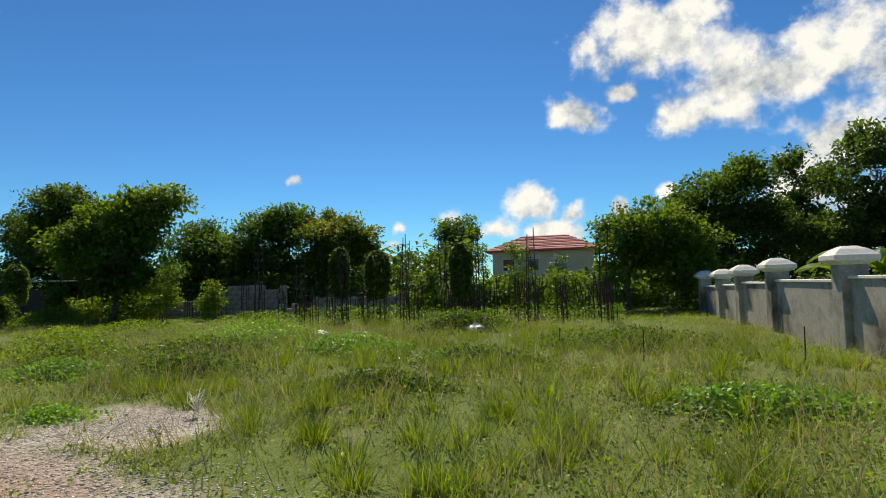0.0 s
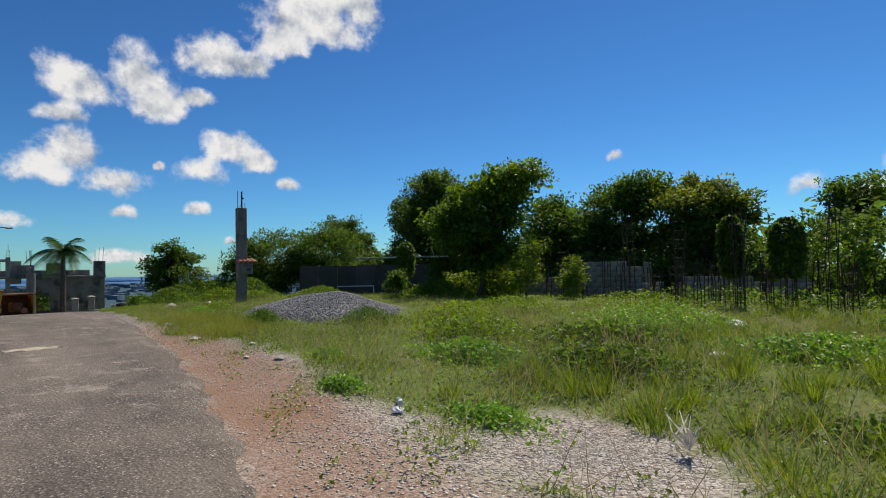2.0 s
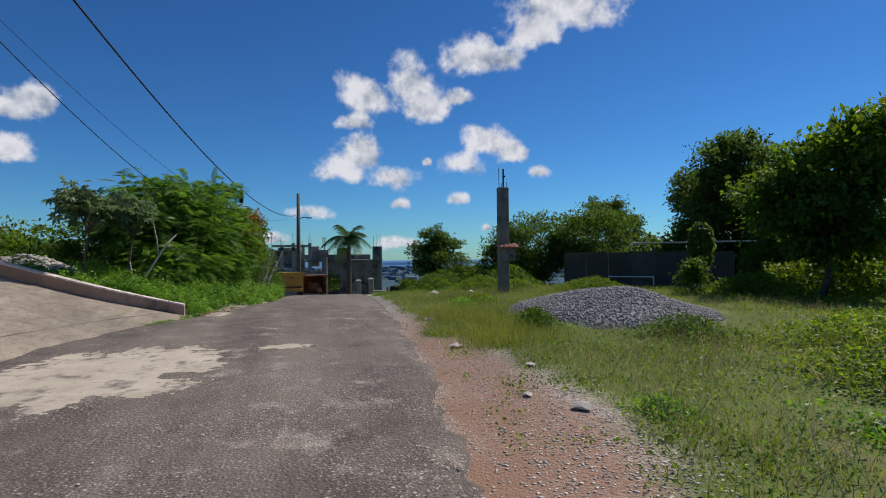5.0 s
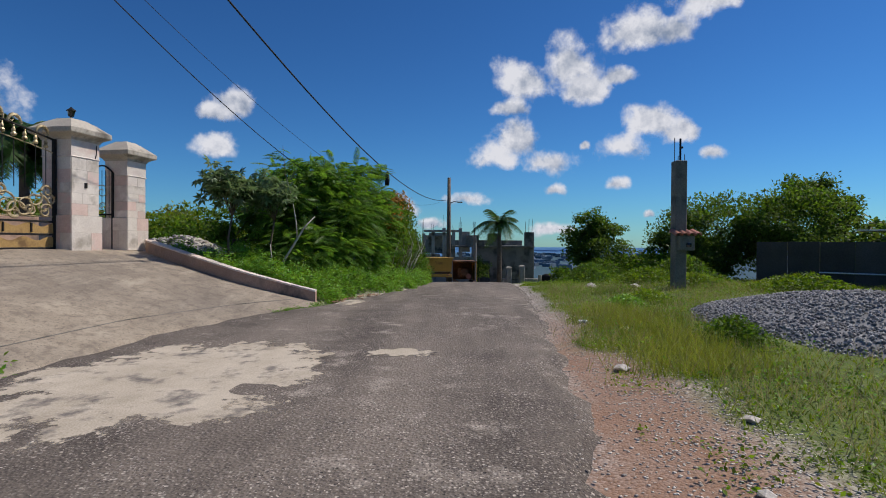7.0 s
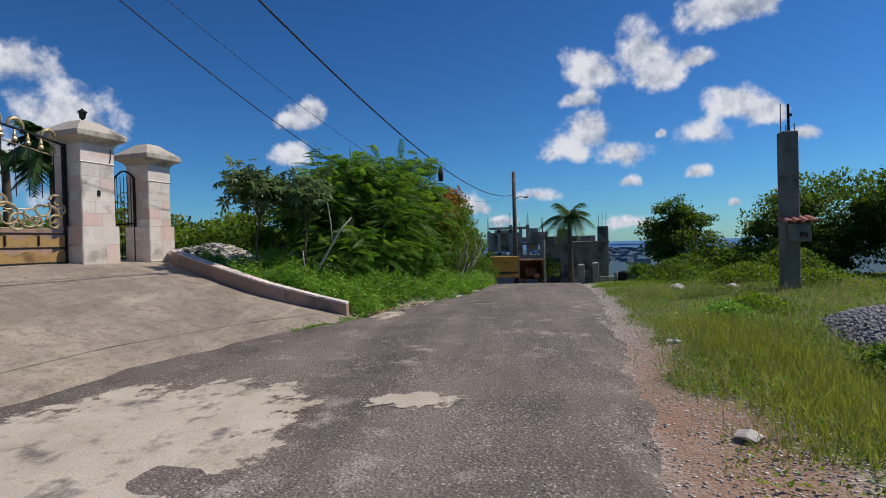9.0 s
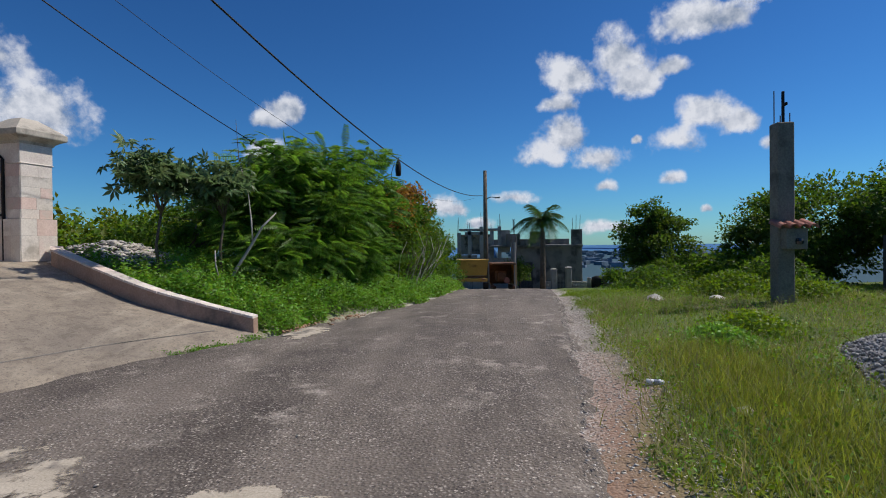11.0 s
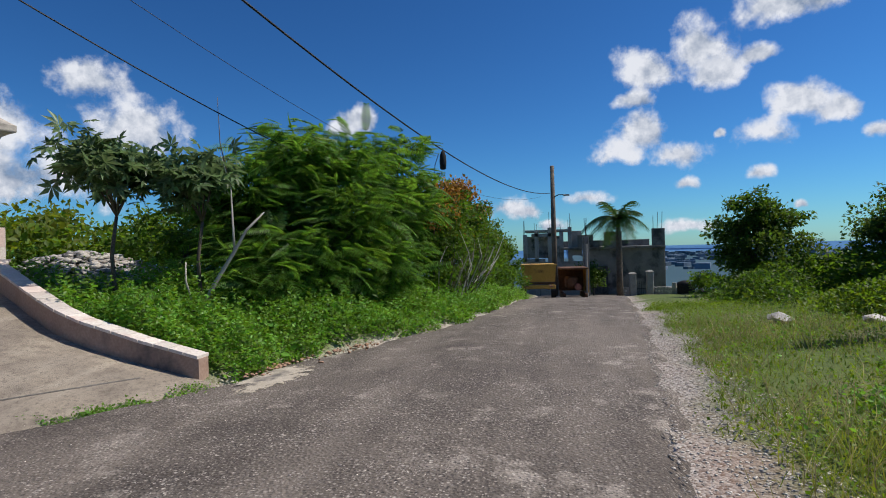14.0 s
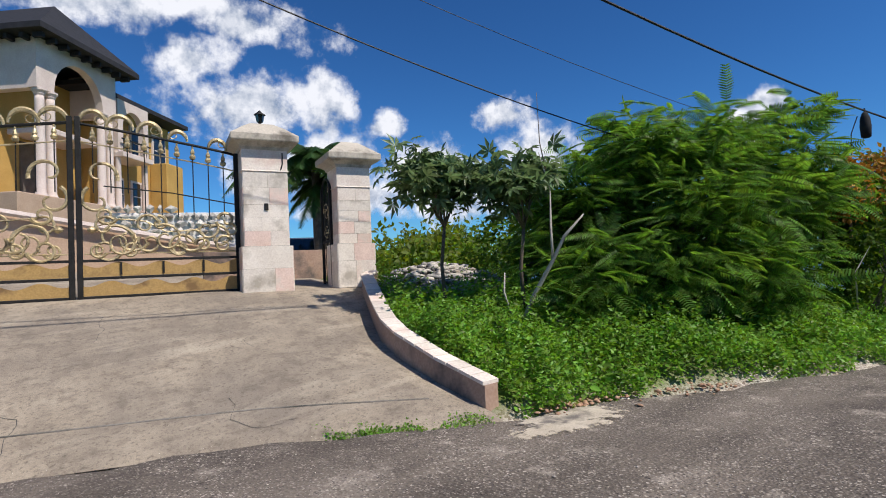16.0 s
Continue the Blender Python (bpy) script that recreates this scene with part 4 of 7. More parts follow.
tree("sparse_tree", "tall grey-green tree far beyond the sheet wall", (-42, 25.8, -1), [((-42, 25.8, 4.8), (1.6, 1.6, 1.2)), ((-43.4, 25.2, 4.0), (1.3, 1.3, 1.0)), ((-40.8, 26.4, 3.6), (1.5, 1.5, 1.2)), ((-42, 25.8, 2), (3, 2.4, 1.6))], 14000, 0.19, LEAF_DARK, 13, 0.14, rough=0.5)


# ---- the gate, its pillars and the driveway's kerb ----
GATE_TURN = -11.0


def stone_tiles(parent, half, z0, z1, rows, seed):
    """Irregular stone slabs proud of the four faces of a pillar."""
    rng = np.random.default_rng(seed)
    heights = rng.uniform(0.75, 1.25, rows)
    edges = z0 + (z1 - z0) * np.concatenate([[0], np.cumsum(heights) / heights.sum()])
    for face in range(4):
        for r in range(rows):
            cut = rng.uniform(0.32, 0.68)
            for a, b in ((0, cut), (cut, 1)) if rng.random() < 0.8 else ((0, 1),):
                w, h = (b - a) * 2 * half, edges[r + 1] - edges[r]
                x, z = -half + (a + b) * half, (edges[r] + edges[r + 1]) / 2
                g = Geo().box((0, 0, 0), (w - 0.003, 0.016, h - 0.003), 0, 0.0015, m=pose(0, 0, 0, 0, 0, 90 * face) @ pose(x, -half - 0.004, z))
                part("stone_tile", g, (STONE_CREAM, STONE_PINK, STONE_CREAM, STONE_ROSE)[int(rng.integers(4))], parent)


def gate_pillar(label, at, half, top, seed, lamp):
    """A square stone-clad gate pillar: plinth, shaft, moulded cap with a hipped top."""
    p = thing("gate_pillar", label, "pillar", at, GATE_TURN, "gate pillars")
    sh = part("shaft", Geo().box((0, 0, (top - 0.25) / 2), (2 * half, 2 * half, top + 0.25), 0, 0.01), CONCRETE, p)
    ph = half + 0.05
    pl = part("plinth", Geo().box((0, 0, 0.23), (2 * ph, 2 * ph, 1.22), 0, 0.015), STONE_CAP, p)
    stone_tiles(pl, ph, 0.0, 0.84, 2, seed)
    stone_tiles(sh, half, 0.845, top - 0.46, 5, seed + 1)
    part("neck_band", Geo().square_lathe((0, 0, top - 0.46), [(half + 0.012, 0), (half + 0.03, 0.015), (half + 0.012, 0.03), (half + 0.012, 0.40)]), STONE_PINK, p)
    w = half
    cap = Geo().square_lathe((0, 0, top - 0.06), [(w + 0.03, 0), (w + 0.05, 0.05), (w + 0.12, 0.10), (w + 0.19, 0.13), (w + 0.20, 0.15), (w + 0.20, 0.25), (w + 0.17, 0.27), (w * 0.92, 0.43), (w * 0.55, 0.52), (w * 0.5, 0.53)])
    part("cap", cap, STONE_CAP, p, "weathered moulded stone cap")
    if lamp:
        z = top + 0.47
        lm = part("lamp", Geo().lathe((0, 0, z), [(0.06, 0), (0.05, 0.03), (0.025, 0.05), (0.03, 0.08)], 8), IRON, p, "black lantern")
        part("lantern_glass", Geo().lathe((0, 0, z + 0.08), [(0.06, 0), (0.085, 0.13)], 6), GLASS_DARK, lm)
        part("lantern_roof", Geo().lathe((0, 0, z + 0.21), [(0.11, 0), (0.10, 0.02), (0.04, 0.06), (0.015, 0.09)], 6), IRON, lm)
        bell = Geo().box((0.0, half + 0.02, 1.55), (0.07, 0.03, 0.12), 0, 0.005)
        part("doorbell", bell, IRON, p)
        part("conduit", Geo().tube([(-half * 0.8, half + 0.015, top - 0.1), (-half * 0.8, half + 0.02, top - 0.3), (-half * 0.7, half + 0.02, top - 0.42)], 0.012, 5), IRON, p)
    return p


gate_pillar("tall pinkish stone-clad gate pillar topped by a black lantern", (-21.06, -5.95, 1.36), 0.385, 2.64, 21, True)
gate_pillar("slimmer pinkish stone-clad pillar beside the foot gate", (-22.67, -5.59, 1.38), 0.32, 2.38, 31, False)
gate_pillar("tall pinkish stone-clad gate pillar hinging the far leaf", (-15.29, -7.07, 1.36), 0.385, 2.64, 41, False)


def spiral(cx, cz, r, a0, turnsn, y=0.0, flip=1, n=22, shrink=0.22):
    return [(cx + flip * (r * (1 - (1 - shrink) * i / n)) * math.cos(radians(a0) + 2 * math.pi * turnsn * i / n), y, cz + r * (1 - (1 - shrink) * i / n) * math.sin(radians(a0) + 2 * math.pi * turnsn * i / n)) for i in range(n + 1)]


def arc(cx, cz, r, a0, a1, flip=1, n=12, squash=1.0):
    return [(cx + flip * r * math.cos(radians(a0 + (a1 - a0) * i / n)), 0, cz + squash * r * math.sin(radians(a0 + (a1 - a0) * i / n))) for i in range(n + 1)]


def gate_leaf(label, at, rz, width=2.5):
    """One leaf of the wrought-iron gate; x runs from the hinge to the meeting post."""
    gl = thing("gate_leaf", label, "gate", at, rz, "driveway gate leaves")

    def rail(x):
        t = x / width
        return 2.48 + 0.42 * t ** 0.85

    fr = Geo()
    for x, h in ((0.035, 2.52), (width - 0.045, 3.0)):
        fr.box((x, 0, h / 2), (0.08, 0.07, h), 0, 0.008)
    n = 16
    fr.tube([(width * i / n, 0, rail(width * i / n)) for i in range(n + 1)], 0.026, 6)
    for z in (0.03, 0.34, 0.63):
        fr.box((width / 2, 0, z), (width, 0.05, 0.045), 0, 0.005)
    for x in (0.62, 1.25, 1.88):
        fr.box((x, 0.02, 0.49), (0.03, 0.03, 0.2))
    part("frame", fr, IRON, gl)
    part("cross_rail", Geo().tube([(width * i / n, 0, rail(width * i / n) - 0.30) for i in range(n + 1)], 0.013, 5), GOLD, gl, "thin gilded rail")
    for z0, ph in ((0.055, 0.0), (0.365, 1.2)):
        tops = [(width * i / 40, z0 + 0.195 + 0.045 * math.sin(2 * math.pi * i / 40 * 4 + ph)) for i in range(41)]
        part("wavy_panel", Geo().prism([(0.07, z0)] + [(max(0.07, min(width - 0.07, x)), z) for x, z in tops] [::1] + [(width - 0.07, z0)], -0.008, 0.008, m=pose(0, 0, 0, 90, 0, 0)), GATE_PANEL, gl, "ochre sheet panel with a wavy edge")
    k = int(width / 0.235)
    for i in range(1, k):
        x = width * i / k
        low = 1.35 if x < 1.75 else 1.75
        part("bar", Geo().tube([(x, 0, low), (x, 0, rail(x))], 0.010, 5), IRON, gl)
        z = rail(x) - 0.16
        part("finial", Geo().lathe((x, 0, z - 0.11), [(0.005, 0), (0.045, 0.02), (0.055, 0.06), (0.03, 0.10), (0.04, 0.13), (0.03, 0.17), (0.012, 0.21), (0.02, 0.235), (0.005, 0.26)], 7), GOLD, gl)
    # gilded scrolls over the top rail
    for x, r, fl in ((0.34, 0.15, 1), (0.98, 0.15, -1), (1.42, 0.19, 1), (1.86, 0.2, -1), (2.24, 0.2, 1)):
        z = rail(x)
        part("crest_scroll", Geo().tube(arc(x, z + 0.02, r, 0, 185, fl, 12, 1.15), [0.018 + 0.026 * math.sin(math.pi * i / 12) for i in range(13)], 6), GOLD, gl)
        part("crest_curl", Geo().tube(spiral(x - fl * r * 0.45, z + 0.12, r * 0.5, 180, 1.1, 0, fl), 0.009, 5), GOLD, gl)
    # lyre of scrolls beside the meeting post
    for cx, cz, r, a0, tn, fl in ((width - 0.34, 2.05, 0.27, 200, -0.8, 1), (width - 0.30, 1.62, 0.25, 120, 0.85, -1), (width - 0.42, 1.38, 0.16, 200, 1.2, 1), (width - 0.5, 0.98, 0.34, -30, 0.75, -1), (width - 0.42, 0.82, 0.22, 190, 1.1, 1)):
        part("scroll", Geo().tube(spiral(cx, cz, r, a0, tn, 0, fl), [0.034 - 0.016 * i / 22 for i in range(23)], 6), GOLD, gl)
    for cx, cz, r, a0, tn, fl in ((0.36, 0.98, 0.24, 60, 0.9, 1), (0.98, 0.83, 0.24, 20, 1.2, -1), (1.02, 0.80, 0.12, 90, 1.4, 1), (0.62, 0.86, 0.13, 0, 1.3, 1), (1.45, 0.92, 0.19, 150, 1.25, -1), (1.75, 1.02, 0.3, 200, 0.6, 1), (1.72, 0.78, 0.15, 0, 1.3, -1), (0.22, 1.3, 0.15, 10, 1.0, 1), (1.3, 1.25, 0.13, 80, 1.2, 1)):
        part("scroll", Geo().tube(spiral(cx, cz, r, a0, tn, 0, fl), [0.032 - 0.014 * i / 22 for i in range(23)], 6), GOLD, gl)
    for cx, cz, r, a0, tn, fl in ((0.28, 0.86, 0.17, 30, 1.3, -1), (0.55, 1.14, 0.2, 140, 1.1, 1), (0.78, 0.98, 0.24, 210, 1.35, -1), (1.2, 0.98, 0.26, 60, 1.2, 1), (1.5, 1.22, 0.2, 0, 1.1, -1), (1.88, 0.92, 0.25, 120, 1.3, 1), (2.1, 1.2, 0.17, 40, 1.2, -1), (2.2, 0.8, 0.13, 200, 1.4, 1), (0.16, 1.12, 0.12, 90, 1.2, 1)):
        part("scroll", Geo().tube(spiral(cx, cz, r, a0, tn, 0.02, fl), [0.026 - 0.012 * i / 22 for i in range(23)], 6), GOLD, gl)
    part("scroll_rail", Geo().tube([(0.08, 0, 0.74), (width - 0.1, 0, 0.74)], 0.012, 5), GOLD, gl)
    part("rosette", Geo().lathe((width - 0.22, 0, 1.14), [(0.01, -0.06), (0.06, -0.03), (0.075, 0.0), (0.06, 0.03), (0.01, 0.06)], 9), GOLD, gl)
    part("sweeping_stem", Geo().tube([(width - 0.2, 0, 1.16), (width - 0.6, 0, 1.32), (width - 1.0, 0, 1.28), (1.2, 0, 1.1), (0.8, 0, 1.12), (0.45, 0, 1.22)], 0.012, 5), GOLD, gl)
    return gl


E_GATE = Vector((0.982, -0.191, 0))
gate_leaf("black wrought-iron gate leaf with gilded scrolls and ochre panels", (-20.65, -6.03, 1.41), GATE_TURN)
GATE_END = Vector((-20.65, -6.03, 0)) + 5.02 * E_GATE
gate_leaf("black iron gate leaf with gilded scrolls, closed against its pair", (GATE_END.x, GATE_END.y, 1.41), GATE_TURN + 180)

fg = thing("foot_gate", "narrow black wrought-iron foot gate standing open against its pillar", "gate", (-22.33, -5.72, 1.40), 270 + GATE_TURN)
g = Geo()
for x in (0.02, 0.66):
    g.box((x, 0, 1.0), (0.05, 0.05, 2.0), 0, 0.006)
g.tube([(0.02 + 0.64 * i / 10, 0, 2.0 + 0.18 * math.sin(math.pi * i / 10)) for i in range(11)], 0.022, 6)
for z in (0.08, 0.9):
    g.box((0.34, 0, z), (0.64, 0.04, 0.04))
part("frame", g, IRON, fg)
for i in range(1, 6):
    part("bar", Geo().tube([(0.02 + 0.107 * i, 0, 0.08), (0.02 + 0.107 * i, 0, 2.05)], 0.009, 5), IRON, fg)
part("scroll", Geo().tube(spiral(0.34, 1.5, 0.2, 0, 1.4), 0.011, 5), GOLD, fg)
part("scroll", Geo().tube(spiral(0.34, 1.12, 0.16, 180, 1.4, 0, -1), 0.011, 5), GOLD, fg)
# low wall behind the foot gate
tagged(part("low_wall", Geo().box((-22.3, -8.2, 1.72), (3.4, 0.2, 1.04), GATE_TURN, 0.01), KERB_SIDE), "low pinkish rendered wall behind the foot gate", "wall")


def build_kerb():
    ys = [-5.12, -4.9, -4.2, -3.5, -2.9, -2.4, -1.9, -1.4, -1.0, -0.6, -0.22]
    k = thing("kerb_wall", "low pinkish kerb wall with pale coping along the driveway", "kerb", (-21.3, -0.3, 0.2))
    inner, outer = [], []
    for y in ys:
        x = float(kerb_x(y))
        z = float(drive_z(x, y))
        dx = (float(kerb_x(y + 0.1)) - float(kerb_x(y - 0.1))) / 0.2
        nv = Vector((-1, dx, 0)).normalized()
        inner.append((x + 0.0, y, z))
        outer.append((x + nv.x * 0.19, y + nv.y * 0.19, z))
    o = Vector((-21.3, -0.3, 0.2))
    g = Geo()
    v, f = [], []
    hgt = [0.31, 0.31, 0.31, 0.31, 0.31, 0.31, 0.30, 0.29, 0.28, 0.27, 0.26]
    for a, b, h in zip(inner, outer, hgt):
        v += [Vector((a[0], a[1], a[2] - 0.3)) - o, Vector((a[0], a[1], a[2] + h)) - o, Vector((b[0], b[1], b[2] + h)) - o, Vector((b[0], b[1], b[2] - 0.3)) - o]
    n = len(ys)
    for i in range(n - 1):
        f += [(4 * i + q, 4 * i + 4 + q, 4 * i + 4 + (q + 1) % 4, 4 * i + (q + 1) % 4) for q in range(4)]
    f += [(0, 1, 2, 3), (4 * n - 1, 4 * n - 2, 4 * n - 3, 4 * n - 4)]
    g.add(v, f)
    part("body", g, KERB_SIDE, k)
    for i in range(n - 1):
        for lo, hi in ((0, 0.5), (0.5, 1)):
            c = []
            for t in (lo + 0.015, hi - 0.015):
                a, b, h = Vector(inner[i]).lerp(Vector(inner[i + 1]), t), Vector(outer[i]).lerp(Vector(outer[i + 1]), t), hgt[i] * (1 - t) + hgt[i + 1] * t
                nv = (a - b).normalized() * 0.02
                c += [a + nv - o + Vector((0, 0, h)), b - nv - o + Vector((0, 0, h))]
            q = [c[0], c[1], c[3], c[2]]
            part("coping_slab", Geo().add([p + Vector((0, 0, 0.002)) for p in q] + [p + Vector((0, 0, 0.04)) for p in q], [(3, 2, 1, 0), (4, 5, 6, 7), (0, 1, 5, 4), (1, 2, 6, 5), (2, 3, 7, 6), (3, 0, 4, 7)]), STONE_PINK, k)


build_kerb()

# ---- poles and cables ----
pl = thing("utility_pole", "pale round concrete utility pole at the driveway's edge", "utility pole", (-13.95, -3.33, 0.25))
part("shaft", Geo().tube([(0, 0, -0.3), (0, 0, 0.0), (0, 0, 4.5), (0, 0, 8.6)], [0.2, 0.19, 0.155, 0.12], 20), CONCRETE, pl, smooth=True)
part("footing", Geo().lathe((0, 0, -0.25), [(0.34, 0), (0.33, 0.2), (0.26, 0.28), (0.21, 0.3)], 16), CONCRETE_OLD, pl)
part("earth_wire", Geo().tube([(0.1, 0.19, 1.3), (0.13, 0.17, 0.8), (0.17, 0.12, 0.7), (0.21, 0.08, 0.3), (0.25, 0.08, 0.02)], 0.010, 5), CABLE, pl)
part("strap", Geo().lathe((0, 0, 1.9), [(0.19, 0), (0.19, 0.05)], 20), IRON, pl)
part("cross_arm", Geo().box((-0.14, 0.0, 7.2), (0.1, 2.9, 0.12), 0, 0.01).box((-0.14, -0.7, 8.14), (0.1, 1.6, 0.12), 0, 0.01), WOOD_POLE, pl)
for y, z in ((1.12, 7.26), (-1.37, 8.2)):
    part("insulator", Geo().lathe((-0.12, y, z), [(0.02, 0), (0.05, 0.02), (0.03, 0.06), (0.05, 0.08), (0.02, 0.12)], 8), PLASTIC, pl)


def cable(label, a, b, sag, r):
    a, b = Vector(a), Vector(b)
    pts = [a.lerp(b, i / 30) - Vector((0, 0, 4 * sag * (i / 30) * (1 - i / 30))) for i in range(31)]
    tagged(part("power_cable", Geo().tube(pts, r, 5), CABLE), label, "cable", "power cables")


cable("thick black power cable sagging between the two poles", (-14.05, -2.2, 7.5), (-53.5, 3.2, 5.2), 1.61, 0.022)
cable("thin black service cable running down to the thicket", (-14.05, -3.2, 6.74), (-27.5, -1.35, 3.67), 0.38, 0.011)
cable("thin black cable sagging between the two poles", (-14.05, -4.7, 8.5), (-53.5, 2.6, 5.0), 2.3, 0.007)

sb = thing("splice_box", "dark weathered splice box hanging from the thick cable", "splice box", (-32.7, 0.35, 4.08))
part("body", Geo().lathe((0, 0, 0), [(0.06, 0.1), (0.10, 0.13), (0.115, 0.36), (0.10, 0.55), (0.06, 0.66), (0.03, 0.70)], 12), RUBBER, sb, smooth=True)
part("hanger", Geo().tube([(0, 0, 0.66), (0, 0, 0.78)], 0.02, 6), IRON, sb)
part("tail_wire", Geo().tube([(0.16, -0.1, 0.6), (0.3, -0.2, 0.2), (0.32, -0.22, -0.3)], 0.012, 5), CABLE, sb)

# ---- plants on the bank ----
FERN, PALMATE = frond_template(14, 0.25, 0.24, 0.023, 0.4), palmate_template()


def layered(rng, out):
    """Turns for fronds that spread flat, one shelf over another, and droop at the tip."""
    y = out * np.array([1, 1, 0.45]) + 0.7 * rng.normal(size=out.shape) * np.array([1, 1, 0.35])
    y /= np.linalg.norm(y, axis=1, keepdims=True) + 1e-9
    x = np.cross(y, np.array([0, 0, 1.0]) + 0.45 * rng.normal(size=out.shape))
    x /= np.linalg.norm(x, axis=1, keepdims=True) + 1e-9
    return np.stack([x, y, np.cross(x, y)], axis=2)


def feathery_shrub(base, blobs, n, size, seed, mat):
    rng = np.random.default_rng(seed)
    t = thing("shrub", "feathery bright-green shrub spilling over the weedy bank", "shrub", base)
    b0 = np.array(base)
    rel = [(tuple(np.array(c) - b0), r) for c, r in blobs]
    g = Geo()
    for c, r in rel:
        for _ in range(3):
            e = Vector(c) + Vector(rng.normal(size=3) * 0.5 * np.array(r))
            m = Vector((0.2 * rng.normal(), 0.2 * rng.normal(), 0)).lerp(e, 0.55) + Vector((0, 0, 0.25))
            g.tube([(0.25 * rng.normal(), 0.25 * rng.normal(), -0.2), m, e], [0.035, 0.025, 0.008], 5)
    part("stems", g, BARK, t)
    pts, d = crown_points(rng, rel, n, 0.6, 0.85)
    keep = pts[:, 2] + b0[2] > land(pts[:, 0] + b0[0], pts[:, 1] + b0[1]) + 0.15
    pts, d = pts[keep], d[keep]
    out = d * np.array([1, 1, 0.3]) - np.array([0, 0, 0.15])
    out /= np.linalg.norm(out, axis=1, keepdims=True)
    part("foliage", scatter("foliage", FERN, layered(rng, out), size * rng.uniform(0.6, 1.3, len(pts)), pts), mat, t)
    inner, d2 = crown_points(rng, [(c, tuple(0.75 * v for v in r)) for c, r in rel], n * 2, 0.8, 0.3)
    part("inner_foliage", scatter("inner_foliage", LEAF_SHAPE, turns(len(inner), rng), 0.10 * rng.uniform(0.6, 1.3, len(inner)), inner), LEAF_MID, t)
    return t


feathery_shrub((-26.4, -1.7, 0.6), [((-25.5, -2.0, 2.6), (1.0, 0.9, 0.9)), ((-26.6, -1.5, 3.55), (1.2, 1.0, 0.75)), ((-28.2, -2.5, 3.9), (1.3, 1.1, 0.75)), ((-26.1, -3.0, 2.75), (0.9, 0.9, 0.75)), ((-24.9, -1.5, 1.65), (0.9, 0.8, 0.6)), ((-25.9, -0.7, 1.5), (1.1, 0.9, 0.6)), ((-26.7, -0.4, 2.4), (1.1, 0.9, 0.8)), ((-27.9, -0.9, 3.4), (1.2, 0.9, 0.8)), ((-29.2, -1.3, 3.9), (1.2, 0.9, 0.75)), ((-30.3, -0.1, 4.45), (0.75, 0.6, 0.35)), ((-24.4, -1.1, 1.1), (0.8, 0.6, 0.4)), ((-27.2, 0.3, 1.3), (1.0, 0.6, 0.6)), ((-28.5, 0.1, 2.4), (1.0, 0.8, 0.8)), ((-29.4, 0.2, 3.2), (0.9, 0.7, 0.6))], 4600, 0.47, 14, LEAF_FERN)
tree("shrub", "tangled thicket with dry orange-brown sprays", (-33.0, -0.1, 0.1), [((-30.6, 0.0, 2.1), (1.7, 1.3, 1.7)), ((-32.6, 0.0, 2.5), (1.8, 1.3, 1.6)), ((-34.9, -0.1, 2.4), (1.8, 1.4, 1.7)), ((-37.3, 0.1, 2.3), (1.8, 1.3, 1.7)), ((-39.8, 0.3, 1.8), (1.8, 1.2, 1.6)), ((-42.4, 0.5, 1.4), (1.8, 1.1, 1.6)), ((-45.0, 0.6, 1.0), (1.7, 1.1, 1.6)), ((-31.5, 0.7, 1.1), (2.2, 0.9, 1.2)), ((-35.5, 0.8, 0.9), (2.2, 0.9, 1.1)), ((-40.0, 1.1, 0.3), (2.4, 0.8, 1.1)), ((-44.5, 1.2, -0.2), (2.2, 0.8, 1.2))], 52000, 0.12, LEAF_MID, 15, 0.06, extra=(LEAF_DRY, 0.04), category="shrub", rough=0.6, template=LEAF_SHAPE)
tree("shrub", "dry leaved spray of orange-brown flowers in the thicket", (-31.0, 0.4, 0.2), [((-32.2, 0.7, 3.35), (0.95, 0.6, 0.5)), ((-31.0, 0.6, 2.6), (0.5, 0.5, 0.4)), ((-34.0, 0.6, 3.5), (0.6, 0.5, 0.4))], 2600, 0.12, LEAF_DRY, 16, 0.03, category="shrub", template=LEAF_SHAPE)
tree("shrub", "bushy green undergrowth behind the castor plant", (-26, -4, 1.2), [((-26.2, -4, 2.3), (1.4, 1.1, 1.0)), ((-27.6, -2.8, 2.5), (1.6, 1.3, 1.3)), ((-27.8, -5.6, 2.0), (1.8, 1.5, 0.8)), ((-29.4, -1.6, 2.4), (1.6, 1.3, 1.4)), ((-30, -8, 1.9), (2.4, 2.0, 0.9)), ((-29, -3.4, 2.3), (1.6, 1.4, 1.0))], 16000, 0.13, LEAF_MID, 17, 0.06, category="shrub", extra=(LEAF_LIGHT, 0.3), rough=0.6, template=LEAF_SHAPE)
tree("shrub", "mound of yellow-green scrub on the plateau", (-33, -15, 1), [((-33, -15, 2.2), (4, 3, 1.4)), ((-38, -12, 2.1), (4, 3, 1.5)), ((-28.5, -14, 1.9), (2.6, 2.4, 1.1)), ((-27.5, -10, 1.9), (2.0, 2.0, 0.9)), ((-44, -14, 1.8), (5, 4, 1.8)), ((-38, -6, 1.8), (4, 3, 1.4))], 21000, 0.22, LEAF_LIGHT, 18, 0.07, category="shrub", extra=(LEAF_YELLOW, 0.3), rough=0.5, template=LEAF_SHAPE)


rng = np.random.default_rng(19)
tw = thing("dead_twigs", "tangle of dead brown twigs in the thicket", "twigs", (-30.6, 1.05, 0.2))
